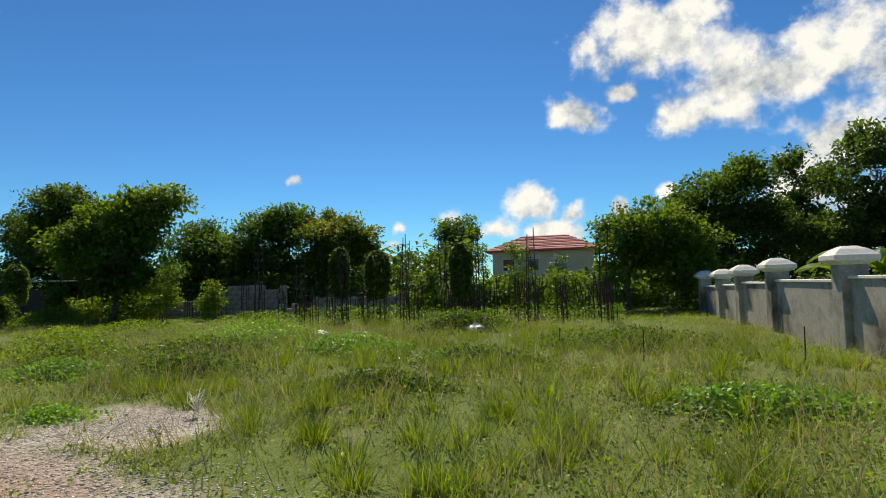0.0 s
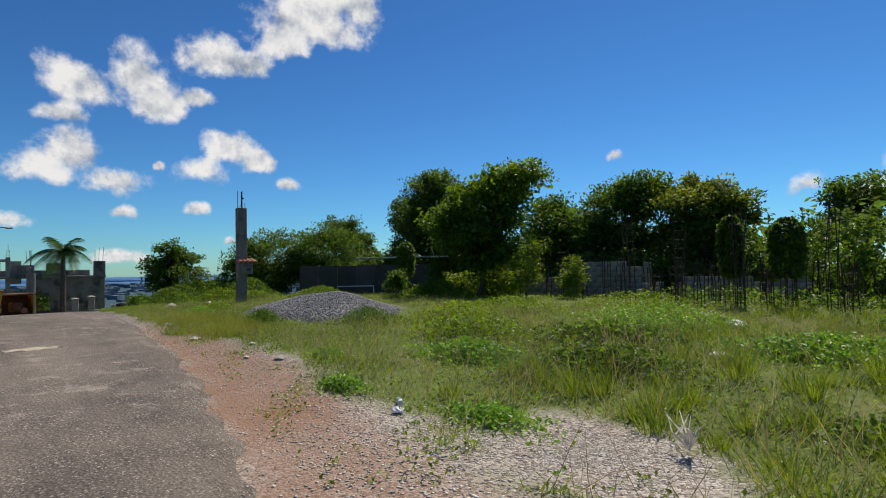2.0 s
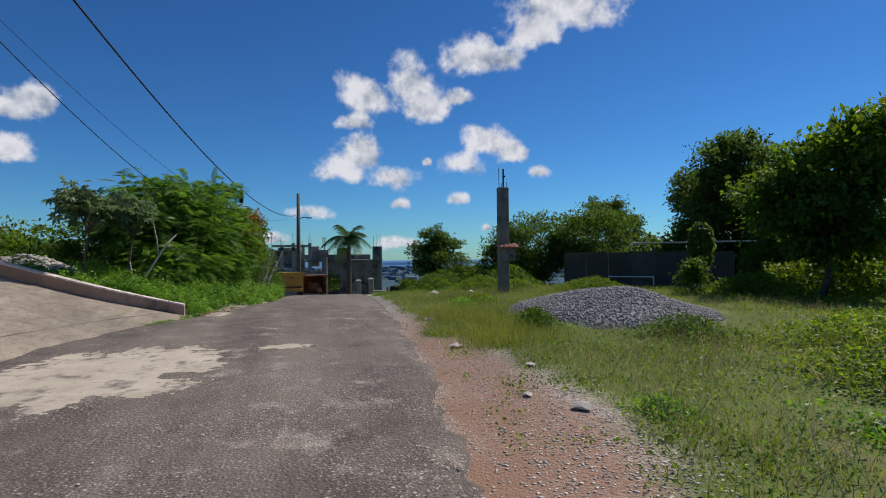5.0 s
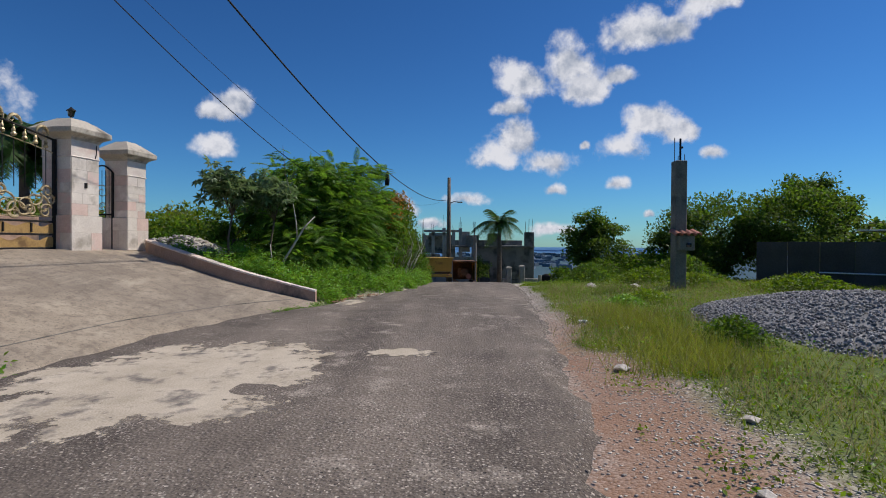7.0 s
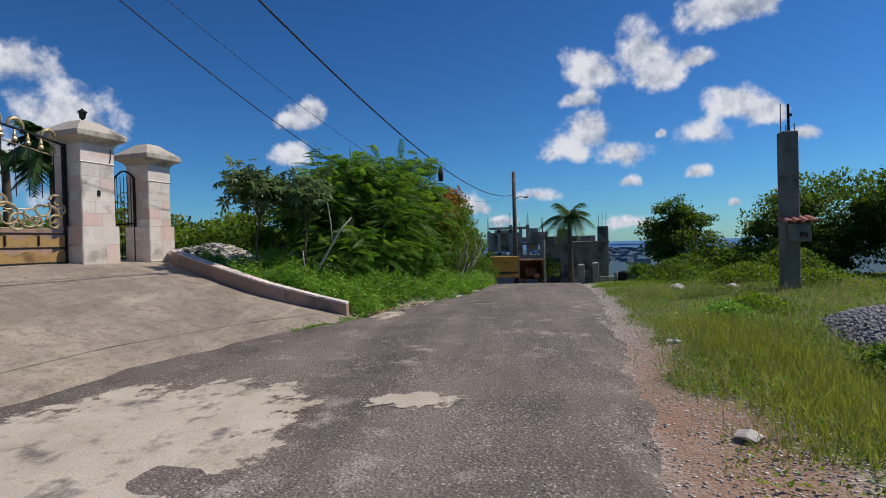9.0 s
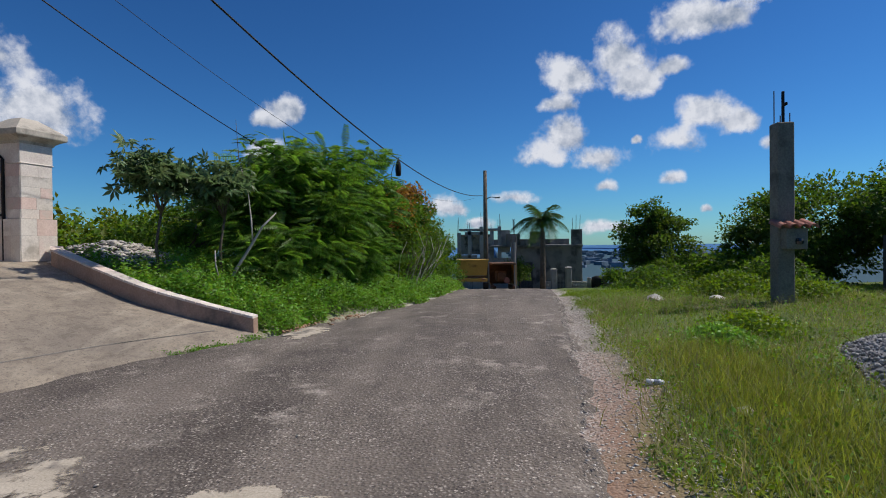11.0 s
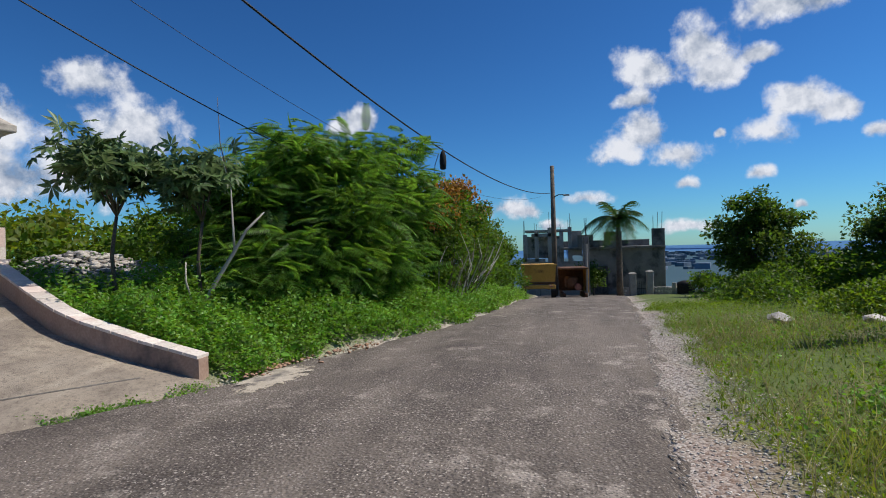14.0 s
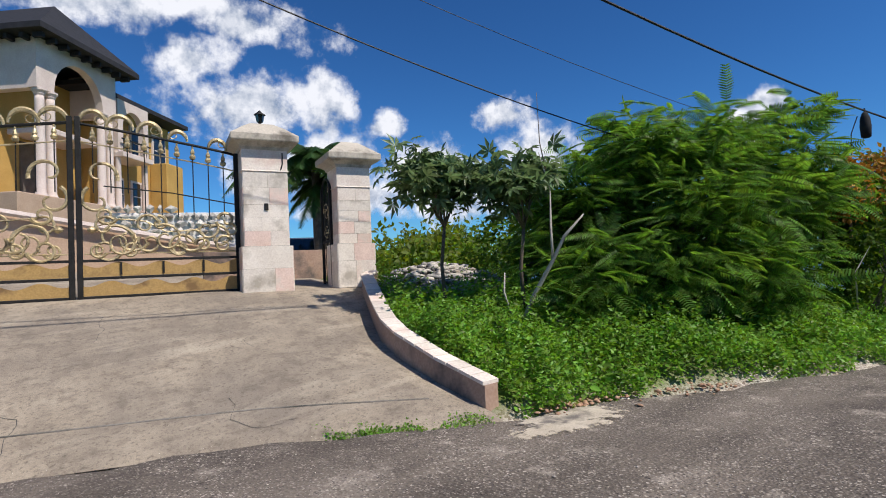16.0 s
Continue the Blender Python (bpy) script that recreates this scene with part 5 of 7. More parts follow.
for i in range(46):
    b = Vector((rng.uniform(-2.2, 1.2), rng.uniform(-0.3, 0.5), rng.uniform(0.0, 0.4)))
    e = b + Vector((0.7 * rng.normal(), 0.35 + 0.3 * rng.normal(), rng.uniform(0.6, 1.7)))
    m = b.lerp(e, 0.5) + Vector((0.25 * rng.normal(), 0.2 * abs(rng.normal()), 0.2))
    part("twig", Geo().tube([b, m, e], [0.016, 0.011, 0.004], 4), BARK if i % 3 else BARK_PALE, tw)


def castor_plant(at, seed, height, spread, n):
    rng = np.random.default_rng(seed)
    t = thing("castor_plant", "young tree with large palmate leaves on a thin brown trunk", "tree", at)
    g, tips = Geo(), []
    fork = Vector((0.05, 0.1, height * 0.5))
    g.tube([(0, 0, -0.2), (0.06, 0.0, height * 0.25), fork], [0.036, 0.03, 0.026], 7)
    for i in range(9):
        a = 2.4 * i
        e = Vector((spread * (0.35 + 0.6 * rng.random()) * math.cos(a), spread * (0.35 + 0.6 * rng.random()) * math.sin(a), height * rng.uniform(0.74, 1.0)))
        g.tube([fork, fork.lerp(e, 0.5) + Vector((0, 0, 0.1)), e], [0.018, 0.013, 0.006], 5)
        tips.append(e)
        tips.append(fork.lerp(e, 0.72) + Vector((0, 0, 0.08)))
    part("trunk", g, BARK, t, smooth=True)
    at2 = np.array([tips[i % len(tips)] for i in range(n)]) + rng.normal(size=(n, 3)) * 0.13
    out = rng.normal(size=(n, 3)) * np.array([1, 1, 0.35]) + np.array([0, 0, -0.15])
    out /= np.linalg.norm(out, axis=1, keepdims=True)
    part("foliage", scatter("foliage", PALMATE, turns(n, rng, 0.1, out), 0.38 * rng.uniform(0.6, 1.25, n), at2), LEAF_CASTOR, t)


castor_plant((-22.95, -2.95, 1.1), 3, 2.42, 0.78, 430)
castor_plant((-23.9, -2.1, 0.95), 5, 2.55, 0.8, 300)
br = thing("bare_branch", "pale bare leaning branch forked in front of the shrub", "branch", (-23.45, -1.85, 0.8))
part("limb", Geo().tube([(0, 0, -0.2), (-0.1, 0.25, 0.35), (-0.25, 0.55, 0.9), (-0.3, 0.75, 1.25), (-0.45, 1.0, 1.55)], [0.04, 0.036, 0.03, 0.024, 0.012], 7), BARK_PALE, br, smooth=True)
part("twig", Geo().tube([(-0.25, 0.55, 0.9), (-0.3, 0.5, 1.4), (-0.5, 0.35, 2.0), (-0.45, 0.2, 2.6)], [0.022, 0.018, 0.012, 0.005], 6), BARK_PALE, br, smooth=True)
part("twig", Geo().tube([(-0.5, 0.35, 2.0), (-0.6, 0.1, 2.8), (-0.7, 0.0, 3.65)], [0.012, 0.009, 0.004], 5), BARK, br, smooth=True)
part("twig", Geo().tube([(0, 0, -0.2), (0.2, -0.05, 0.45), (0.12, -0.1, 0.75)], [0.02, 0.016, 0.01], 5), BARK_PALE, br, smooth=True)


def sprigs(label, region, n, height, mat, seed):
    """Leafy upright shoots standing out of the low growth, each a stem with paired leaves."""
    rng = np.random.default_rng(seed)
    x, y = region(rng, n)
    n = len(x)
    per = 16
    h = height * rng.uniform(0.5, 1.25, n)
    lean = 0.3 * rng.normal(size=(n, 2))
    s = np.tile((np.arange(per) + 0.6) / per, n)
    i = np.repeat(np.arange(n), per)
    at = np.stack([x[i] + lean[i, 0] * h[i] * s ** 2, y[i] + lean[i, 1] * h[i] * s ** 2, ground_z(x, y)[i] + 0.1 + h[i] * s], 1)
    a = 2.4 * np.tile(np.arange(per), n) + np.repeat(rng.uniform(0, 6.28, n), per)
    out = np.stack([np.cos(a), np.sin(a), 0.35 + 0.2 * rng.normal(size=len(a))], 1)
    me = scatter("weed_shoots", OVAL_LEAF, turns(len(at), rng, 0.15, out), 0.10 * (1.2 - 0.6 * s) * rng.uniform(0.7, 1.3, len(at)), at)
    return tagged(part("weed_shoots", me, mat), label, "weeds", kind="stuff")


def ground_cover(name, label, region, n, size, mat, seed, lift=0.12, template=LEAF_SHAPE):
    """Low leafy weeds in clumps over a stretch of ground; region gives x, y and a weight."""
    rng = np.random.default_rng(seed)
    x, y = region(rng, n)
    tall = lift * (0.3 + 0.7 * np.clip(ripple(2.3 * x + 1, 2.1 * y) + 0.5 + 0.5 * ripple(5.3 * x, 4.7 * y + 2), 0, 1.5))
    z = ground_z(x, y) + rng.random(len(x)) * tall
    out = rng.normal(size=(len(x), 3)) * np.array([1, 1, 0.4]) + np.array([0, 0, 0.35])
    out /= np.linalg.norm(out, axis=1, keepdims=True)
    me = scatter(name, template, turns(len(x), rng, 0.3, out), size * rng.uniform(0.6, 1.3, len(x)), np.stack([x, y, z], 1))
    return tagged(part(name, me, mat), label, "weeds", kind="stuff")


def bank(rng, n):
    y = rng.uniform(-6.5, 2.2, 3 * n)
    x = rng.uniform(-46, -21.2, 3 * n)
    dl = road_left(x) - y
    ok = (dl > -0.02 + 0.3 * ripple(2 * x, 2 * y)) & (x < kerb_x(y) - 0.28) & ~((np.hypot(x + 24.2, y + 4.6) < 1.3) & (rng.random(3 * n) < 0.93)) & (dl < 5.5)
    near = rng.random(3 * n) < np.clip(1.25 - dl / 6, 0.15, 1) * np.interp(x, [-46, -36, -30], [0.3, 0.5, 1])
    k = np.where(ok & near)[0][:n]
    return x[k], y[k]


ground_cover("ground_cover", "lush bright-green creeping weeds on the bank", bank, 150000, 0.066, LEAF_GROUND, 51, 0.55)


sprigs("leafy weed shoots rising from the bank", bank, 900, 0.45, LEAF_GROUND, 54)
sprigs("darker weed shoots rising from the bank", bank, 260, 0.55, LEAF_MID, 55)


def strip(rng, n):
    x = rng.uniform(-21.2, -19.7, n)
    y = road_left(x) + 0.02 + rng.normal(size=n) * 0.12
    k = rng.random(n) < np.clip(0.4 + ripple(3 * x, y), 0, 1)
    return x[k], y[k]


ground_cover("weed_strip", "strip of low green weeds along the driveway's foot", strip, 9000, 0.034, LEAF_GROUND, 52, 0.12)
ground_cover("weed_tuft", "tuft of green weeds beside the concrete pole", lambda rng, n: (-13.7 + 0.3 * rng.normal(size=n), -2.35 + 0.16 * rng.normal(size=n)), 1400, 0.07, LEAF_GROUND, 53, 0.2)


# ---- rubble heap behind the kerb ----
def stone_template(seed):
    rng = np.random.default_rng(seed)
    v = np.array([(1, 0, 0), (-1, 0, 0), (0, 1, 0), (0, -1, 0), (0, 0, 1), (0, 0, -1), (0.6, 0.6, 0.55), (-0.6, 0.6, 0.5), (-0.6, -0.6, 0.55), (0.6, -0.6, 0.5)], float) * rng.uniform(0.7, 1.2, (10, 1))
    t = [(4, 6, 7), (4, 7, 8), (4, 8, 9), (4, 9, 6), (6, 2, 7), (7, 1, 8), (8, 3, 9), (9, 0, 6), (0, 2, 6), (2, 1, 7), (1, 3, 8), (3, 0, 9), (5, 2, 0), (5, 1, 2), (5, 3, 1), (5, 0, 3)]
    return v, t


def stones(name, label, x, y, z, size, mat, seed, kind="stuff", flat=0.6):
    rng = np.random.default_rng(seed)
    n = len(x)
    a = rng.uniform(0, 6.28, n)
    rot = np.zeros((n, 3, 3))
    rot[:, 0, 0], rot[:, 0, 1], rot[:, 1, 0], rot[:, 1, 1], rot[:, 2, 2] = np.cos(a), -np.sin(a), np.sin(a), np.cos(a), 1
    s = np.stack([size * rng.uniform(0.7, 1.3, n), size * rng.uniform(0.6, 1.1, n), size * flat * rng.uniform(0.6, 1.2, n)], 1)
    me = scatter(name, stone_template(seed), rot, s, np.stack([x, y, z], 1))
    return tagged(part(name, me, mat), label, "stones", kind=kind)


rng = np.random.default_rng(61)
n = 700
x, y = -24.2 + 0.75 * rng.normal(size=n), -4.5 + 0.5 * rng.normal(size=n)
stones("rubble", "grey and charred rubble heaped behind the kerb", x, y, land(x, y) + 0.32 * np.exp(-0.7 * ((x + 24.2) ** 2 + (y + 4.7) ** 2)) * rng.random(n) ** 0.5, 0.06 * rng.uniform(0.4, 1.7, n), RUBBLE, 62)
n = 420
x, y = -24.1 + 0.9 * rng.normal(size=n), -4.2 + 0.6 * rng.normal(size=n)
stones("rubble", "pale broken stones scattered over the rubble", x, y, land(x, y) + 0.3 * np.exp(-0.7 * ((x + 24.2) ** 2 + (y + 4.7) ** 2)), 0.075 * rng.uniform(0.5, 1.8, n), STONE_PALE, 63)
n = 150
x = rng.uniform(-24.3, -21.6, n)
y = road_left(x) + 0.06 + 0.14 * rng.normal(size=n)
stones("broken_stone", "pinkish broken stone along the road's edge", x, y, road_z(x) + 0.05, 0.026 * rng.uniform(0.4, 1.9, n), DIRT_RED, 64)
for i, (x, y, s) in enumerate(((-23.4, -2.6, 0.22), (-23.9, -2.8, 0.16), (-22.9, 0.35, 0.11), (-24.4, -2.1, 0.2))):
    v, t = stone_template(70 + i)
    b = Geo().add([(s * p[0], 0.8 * s * p[1], 0.7 * s * p[2]) for p in v], t)
    ob = part("boulder", b, STONE_PALE)
    ob.location = (x, y, float(land(x, y)) + 0.35 * s)
    tagged(ob, "pale rough limestone boulder among the weeds", "stone", "boulders")


# ---- the field beyond the verge ----
def build_column():
    c = thing("concrete_column", "tall bare grey concrete gate column with rebar on top", "column", (-25.1, 10.2, 0.1))
    part("shaft", Geo().box((0, 0, 1.95), (0.36, 0.36, 4.3), 0, 0.02), CONCRETE_OLD, c)
    for i, (x, y, h) in enumerate(((-0.12, -0.1, 0.75), (0.1, -0.08, 0.15), (0.1, 0.12, 0.2))):
        part("rebar", Geo().tube([(x, y, 3.9), (x, y, 4.1 + h)], 0.012, 5), REBAR, c)
    part("bracket", Geo().box((0.02, 0.02, 4.45), (0.05, 0.05, 0.7), 0, 0.005).box((0.1, 0.02, 4.5), (0.14, 0.05, 0.06), 0, 0.005), IRON, c)
    box = part("meter_box", Geo().box((0.27, 0.10, 1.55), (0.28, 0.44, 0.45), 0, 0.012), CONCRETE_OLD, c, "concrete meter niche")
    part("meter", Geo().lathe((0.46, 0.12, 1.5), [(0.07, -0.06), (0.08, 0.0), (0.07, 0.06)], 10), GLASS_DARK, box)
    for i in range(4):
        y = -0.20 + 0.2 * i
        arcp = [(0.1 * math.cos(math.pi * k / 6), 0.1 * math.sin(math.pi * k / 6)) for k in range(7)]
        poly = arcp + [(0.8 * px, 0.8 * py) for px, py in arcp[::-1]]
        part("roof_tile", Geo().prism(poly, 0, 0.5, m=pose(0.02, y, 1.9, 0, 105, 0) @ pose(0, 0, 0, 0, 0, 90)), TILE_CLAY, box, "curved clay tile")


build_column()


def build_gravel_pile():
    p = thing("gravel_pile", "low heap of crushed grey gravel in the weeds", "gravel pile", (-17.6, 9.8, 0))
    rng = np.random.default_rng(81)

    def heap(x, y):
        r = np.hypot(x / 3.6, y / 2.5)
        return 0.28 + 0.50 * (1 - smooth(r)) ** 0.9 * (1 + 0.10 * ripple(1.7 * x, 1.9 * y)) + 0.12 * np.clip(1 - np.abs(np.hypot((x - 1.0) / 1.2, y / 1.2)), 0, 1) - 0.25 * smooth((r - 0.75) / 0.3)

    n = 44
    gx, gy = np.meshgrid(np.linspace(-3.8, 3.8, n), np.linspace(-2.7, 2.7, n), indexing="ij")
    v = np.stack([gx.ravel(), gy.ravel(), heap(gx, gy).ravel()], 1)
    i, j = np.meshgrid(np.arange(n - 1), np.arange(n - 1), indexing="ij")
    a = (i * n + j).ravel()
    me = raw_mesh("mound", v, np.concatenate([np.stack([a, a + n, a + n + 1], 1), np.stack([a, a + n + 1, a + 1], 1)]))
    part("mound", me, GRAVEL, p)
    k = 18000
    x, y = rng.uniform(-3.7, 3.7, k), rng.uniform(-2.6, 2.6, k)
    ok = np.hypot(x / 3.6, y / 2.5) < 1.0
    x, y = x[ok], y[ok]
    rot = turns(len(x), rng)
    st = scatter("gravel", stone_template(5), rot, 0.023 * rng.uniform(0.5, 1.6, len(x)), np.stack([x, y, heap(x, y) + 0.01], 1))
    st.materials.append(GRAVEL_BITS)
    part("gravel", st, GRAVEL_BITS, p)["kind"] = "stuff"


GRAVEL_BITS = surface("gravel_bits", (0.20, 0.197, 0.19), (0.38, 0.37, 0.355), 9, 70, 0.9, 0.0, vary=0.5, leafy=0.01)
PEBBLE_BITS = surface("pebble_bits", (0.36, 0.315, 0.26), (0.66, 0.60, 0.52), 9, 70, 0.9, 0.0, vary=0.4, leafy=0.01)
build_gravel_pile()


def boundary_wall():
    """The white-capped wall along the far side of the lot: stepped panels between pillars."""
    w = thing("boundary_wall", "stained grey boundary wall with white-capped pillars", "wall", (3.95, 12, 0))
    ys = [6.6, 10.0, 13.5, 16.2, 18.6, 21.4]
    tops = [1.42, 1.36, 1.30, 1.22, 1.15]
    for i, y in enumerate(ys):
        t = tops[max(0, min(i, 4))] + 0.26
        part("pillar", Geo().box((0, y - 12, t / 2 - 0.25), (0.38, 0.38, t + 0.5), 0, 0.012), WALL_PAINT, w)
        part("pillar_cap", Geo().square_lathe((0, y - 12, t), [(0.2, 0), (0.23, 0.03), (0.3, 0.06), (0.31, 0.08), (0.31, 0.15), (0.28, 0.17), (0.2, 0.24), (0.1, 0.29), (0.08, 0.295)]), CAP_PAINT, w, "white moulded cap")
    for i in range(5):
        a, b = ys[i] + 0.19 - 12, ys[i + 1] - 0.19 - 12
        t = tops[i]
        part("panel", Geo().box((0, (a + b) / 2, t / 2 - 0.3), (0.16, b - a, t + 0.55), 0, 0.005), WALL_PAINT, w)
        part("coping", Geo().box((0, (a + b) / 2, t + 0.005), (0.22, b - a, 0.05), 0, 0.008), CAP_PAINT, w)


boundary_wall()
tagged(part("back_wall", Geo().box((0.5, 26.6, 0.2), (20, 0.18, 1.5), 0, 0.01).box((0.5, 26.6, 0.97), (20, 0.24, 0.05), 0, 0.005), WALL_PAINT), "long low grey rendered wall behind the lot", "wall")


def block_ruin():
    """Courses of cement blocks left unfinished, standing on a footing."""
    r = thing("block_ruin", "unfinished grey cement-block walls stained and weathered", "ruin", (-14.5, 20, 0))
    rng = np.random.default_rng(91)
    full = Geo().box((0, 0, 0), (0.39, 0.15, 0.19), 0, 0.006).mesh("block")
    full.materials.append(BLOCK)

    def run(x0, y0, ang, length, courses, z0=0.05):
        d = Vector((math.cos(radians(ang)), math.sin(radians(ang))))
        n = int(length / 0.4)
        for c in range(courses):
            for i in range(n):
                if c >= courses - 1 and rng.random() < 0.3:
                    continue
                s = (i + 0.5 + 0.5 * (c % 2)) * 0.4
                ob = new("block", full)
                ob.parent = r
                ob.matrix_basis = pose(x0 + d.x * s + 14.5, y0 + d.y * s - 20 + rng.normal() * 0.004, z0 + 0.1 + 0.2 * c, 0, 0, ang)
        part("mortar", Geo().box((x0 + d.x * n * 0.2 + 14.5, y0 + d.y * n * 0.2 - 20, z0 + 0.1 * (courses - 1)), (n * 0.4, 0.13, 0.2 * (courses - 1)), ang), CONCRETE_OLD, r)

    run(-15.6, 19.6, 8, 3.4, 8)
    run(-17.2, 19.2, 10, 1.7, 6)
    run(-11.6, 21.4, 3, 4.2, 5)
    run(-12.0, 18.9, 95, 2.4, 4)
    part("column", Geo().box((2.2, 0.2, 0.75), (0.22, 0.22, 1.7), 8, 0.01), CONCRETE_OLD, r)
    part("column", Geo().box((-1.2, -0.3, 0.6), (0.22, 0.22, 1.4), 8, 0.01), CONCRETE_OLD, r)
    part("footing", Geo().box((-0.2, -0.35, 0.12), (6.4, 0.35, 0.5), 8, 0.02), CONCRETE_OLD, r)


block_ruin()


def rebar_cage(x, y, h, seed):
    rng = np.random.default_rng(seed)
    c = thing("rebar_cage", "rusty starter-bar cage standing in the weeds", "rebar", (x, y, float(land(x, y))), rng.uniform(0, 90), "rebar cages")
    for dx, dy in ((-0.1, -0.1), (0.1, -0.1), (0.1, 0.1), (-0.1, 0.1)):
        t = h * rng.uniform(0.8, 1.1)
        part("bar", Geo().tube([(dx, dy, -0.1), (dx + 0.02 * rng.normal(), dy + 0.02 * rng.normal(), t * 0.5), (dx + 0.06 * rng.normal(), dy + 0.06 * rng.normal(), t)], 0.015, 4), REBAR, c)
    for k in range(int(h / 0.26)):
        ob = part("stirrup", STIRRUP, REBAR, c)
        ob.location = (0, 0, 0.15 + 0.26 * k)


g = Geo()
for p, q in (((-0.11, -0.11), (0.11, -0.11)), ((0.11, -0.11), (0.11, 0.11)), ((0.11, 0.11), (-0.11, 0.11)), ((-0.11, 0.11), (-0.11, -0.11))):
    g.tube([(*p, 0), (*q, 0)], 0.006, 3, False)
STIRRUP = g.mesh("stirrup")
rng = np.random.default_rng(95)
for i in range(46):
    row = i % 3
    rebar_cage(-10.8 + 0.26 * i + 0.25 * rng.normal(), 16.4 + 1.5 * row + 0.3 * rng.normal(), rng.uniform(1.0, 1.5) if i % 6 else 2.6, 100 + i)
for i in range(8):
    rebar_cage(-16.6 + 0.7 * i + 0.2 * rng.normal(), 18.9 + 0.3 * rng.normal(), rng.uniform(1.2, 2.1), 140 + i)


def vine_column(x, y, h, r, seed):
    """A rebar column smothered by vines from the top down."""
    z = float(land(x, y))
    rng = np.random.default_rng(seed)
    t = thing("vine_column", "rebar column smothered in a hood of dark vines", "vines", (x, y, z), 0, "vine columns")
    for dx, dy in ((-0.12, -0.1), (0.1, -0.12), (0.12, 0.1), (-0.1, 0.12)):
        part("bar", Geo().tube([(dx * 1.3, dy * 1.3, -0.1), (dx, dy, h - 0.1)], 0.014, 4), REBAR, t)
    n = 3600
    zz = h * (1 - 0.66 * rng.random(n) ** 1.2)
    prof = np.interp(zz / h, [0.3, 0.45, 0.7, 0.9, 1.0], [0.45, 0.85, 1.0, 0.85, 0.25]) * r
    a = rng.uniform(0, 6.28, n)
    rad = prof * np.sqrt(rng.uniform(0.35, 1.15, n))
    at = np.stack([rad * np.cos(a), rad * np.sin(a), zz], 1)
    out = np.stack([np.cos(a), np.sin(a), np.full(n, -0.9)], 1)
    part("vines", scatter("vines", LEAF_SHAPE, turns(n, rng, 0.4, out), 0.10 * rng.uniform(0.6, 1.4, n), at), LEAF_DARK if seed % 2 else LEAF_MID, t)


vine_column(-8.2, 17.0, 2.55, 0.30, 151)
vine_column(-6.9, 17.2, 2.35, 0.40, 153)
vine_column(-4.0, 17.0, 2.6, 0.34, 155)
vine_column(-22.6, 17.0, 2.5, 0.4, 156)
for i, (x, y, s) in enumerate(((-6.0, 20.5, 1.5), (-3.0, 22.0, 1.7), (-7.8, 22.5, 1.8), (-1.0, 20.5, 1.2), (-10.2, 23.4, 1.5), (-5.2, 24.4, 2.0), (0.6, 21.6, 1.3), (-13.6, 17.4, 0.8), (-19.6, 16.2, 0.8), (-15.4, 17.0, 1.5), (-20.8, 15.0, 0.7))):
    z = float(land(x, y))
    tree("sapling", "straggly light-green sapling among the rebar", (x, y, z), [((x, y, z + 0.6 * s), (0.4 * s, 0.4 * s, 0.5 * s)), ((x + 0.25 * s, y, z + 1.1 * s), (0.3 * s, 0.3 * s, 0.4 * s)), ((x - 0.3 * s, y + 0.2, z + 0.9 * s), (0.3 * s, 0.3 * s, 0.3 * s)), ((x + 0.05, y, z + 1.5 * s), (0.18 * s, 0.18 * s, 0.3 * s))], 2000, 0.11, (LEAF_MID, LEAF_LIGHT)[i % 2], 160 + i, 0.03, group="saplings", rough=0.7, template=LEAF_SHAPE)


def undergrowth(label, x0, x1, y0, y1, height, n, size, mat, seed):
    """A ragged belt of dense low growth under the trees."""
    r = np.random.default_rng(seed)
    x, y = r.uniform(x0, x1, n), r.uniform(y0, y1, n)
    top = height * (0.6 + 0.5 * np.clip(ripple(0.8 * x, 1.1 * y) + 0.3, -0.3, 1))
    at = np.stack([x, y, land(x, y) + top * r.random(n) ** 0.8], 1)
    out = r.normal(size=(n, 3)) * np.array([1, 1, 0.5]) + np.array([0, -0.3, 0.1])
    out /= np.linalg.norm(out, axis=1, keepdims=True)
    tagged(part("undergrowth", scatter("undergrowth", OVAL_LEAF, turns(n, r, 0.4, out), size * r.uniform(0.6, 1.4, n), at), mat), label, "undergrowth", kind="stuff")


undergrowth("dark tangled undergrowth beneath the tree row", -29, -9.5, 22.4, 25.6, 1.8, 15000, 0.22, LEAF_DARK, 331)
undergrowth("green undergrowth along the back wall", -9.5, 3.0, 24.2, 26.3, 1.5, 9000, 0.2, LEAF_MID, 332)
undergrowth("dark undergrowth behind the back wall", -2.0, 14.0, 27.2, 29.6, 2.4, 12000, 0.24, LEAF_DARK, 333)
undergrowth("distant dark belt of trees behind the lot", -48, -8, 34, 40, 4.2, 9000, 0.5, LEAF_DARK, 336)
undergrowth("dark scrub behind the sheet wall", -36, -22, 20.5, 24, 2.8, 9000, 0.26, LEAF_DARK, 337)
undergrowth("green scrub on the brow beyond the column", -45, -33, 12.4, 16.5, 1.7, 9000, 0.2, LEAF_MID, 338)
undergrowth("dark scrub below the trees by the boundary wall", 3.0, 16.0, 22.0, 27, 1.5, 9000, 0.2, LEAF_DARK, 339)
undergrowth("weedy growth among the rebar", -11.0, 1.0, 16.2, 20.5, 0.55, 4000, 0.10, LEAF_MID, 334)
undergrowth("straggly growth beside the block ruin", -21.0, -17.2, 17.4, 20.4, 1.1, 6000, 0.14, LEAF_LIGHT, 335)


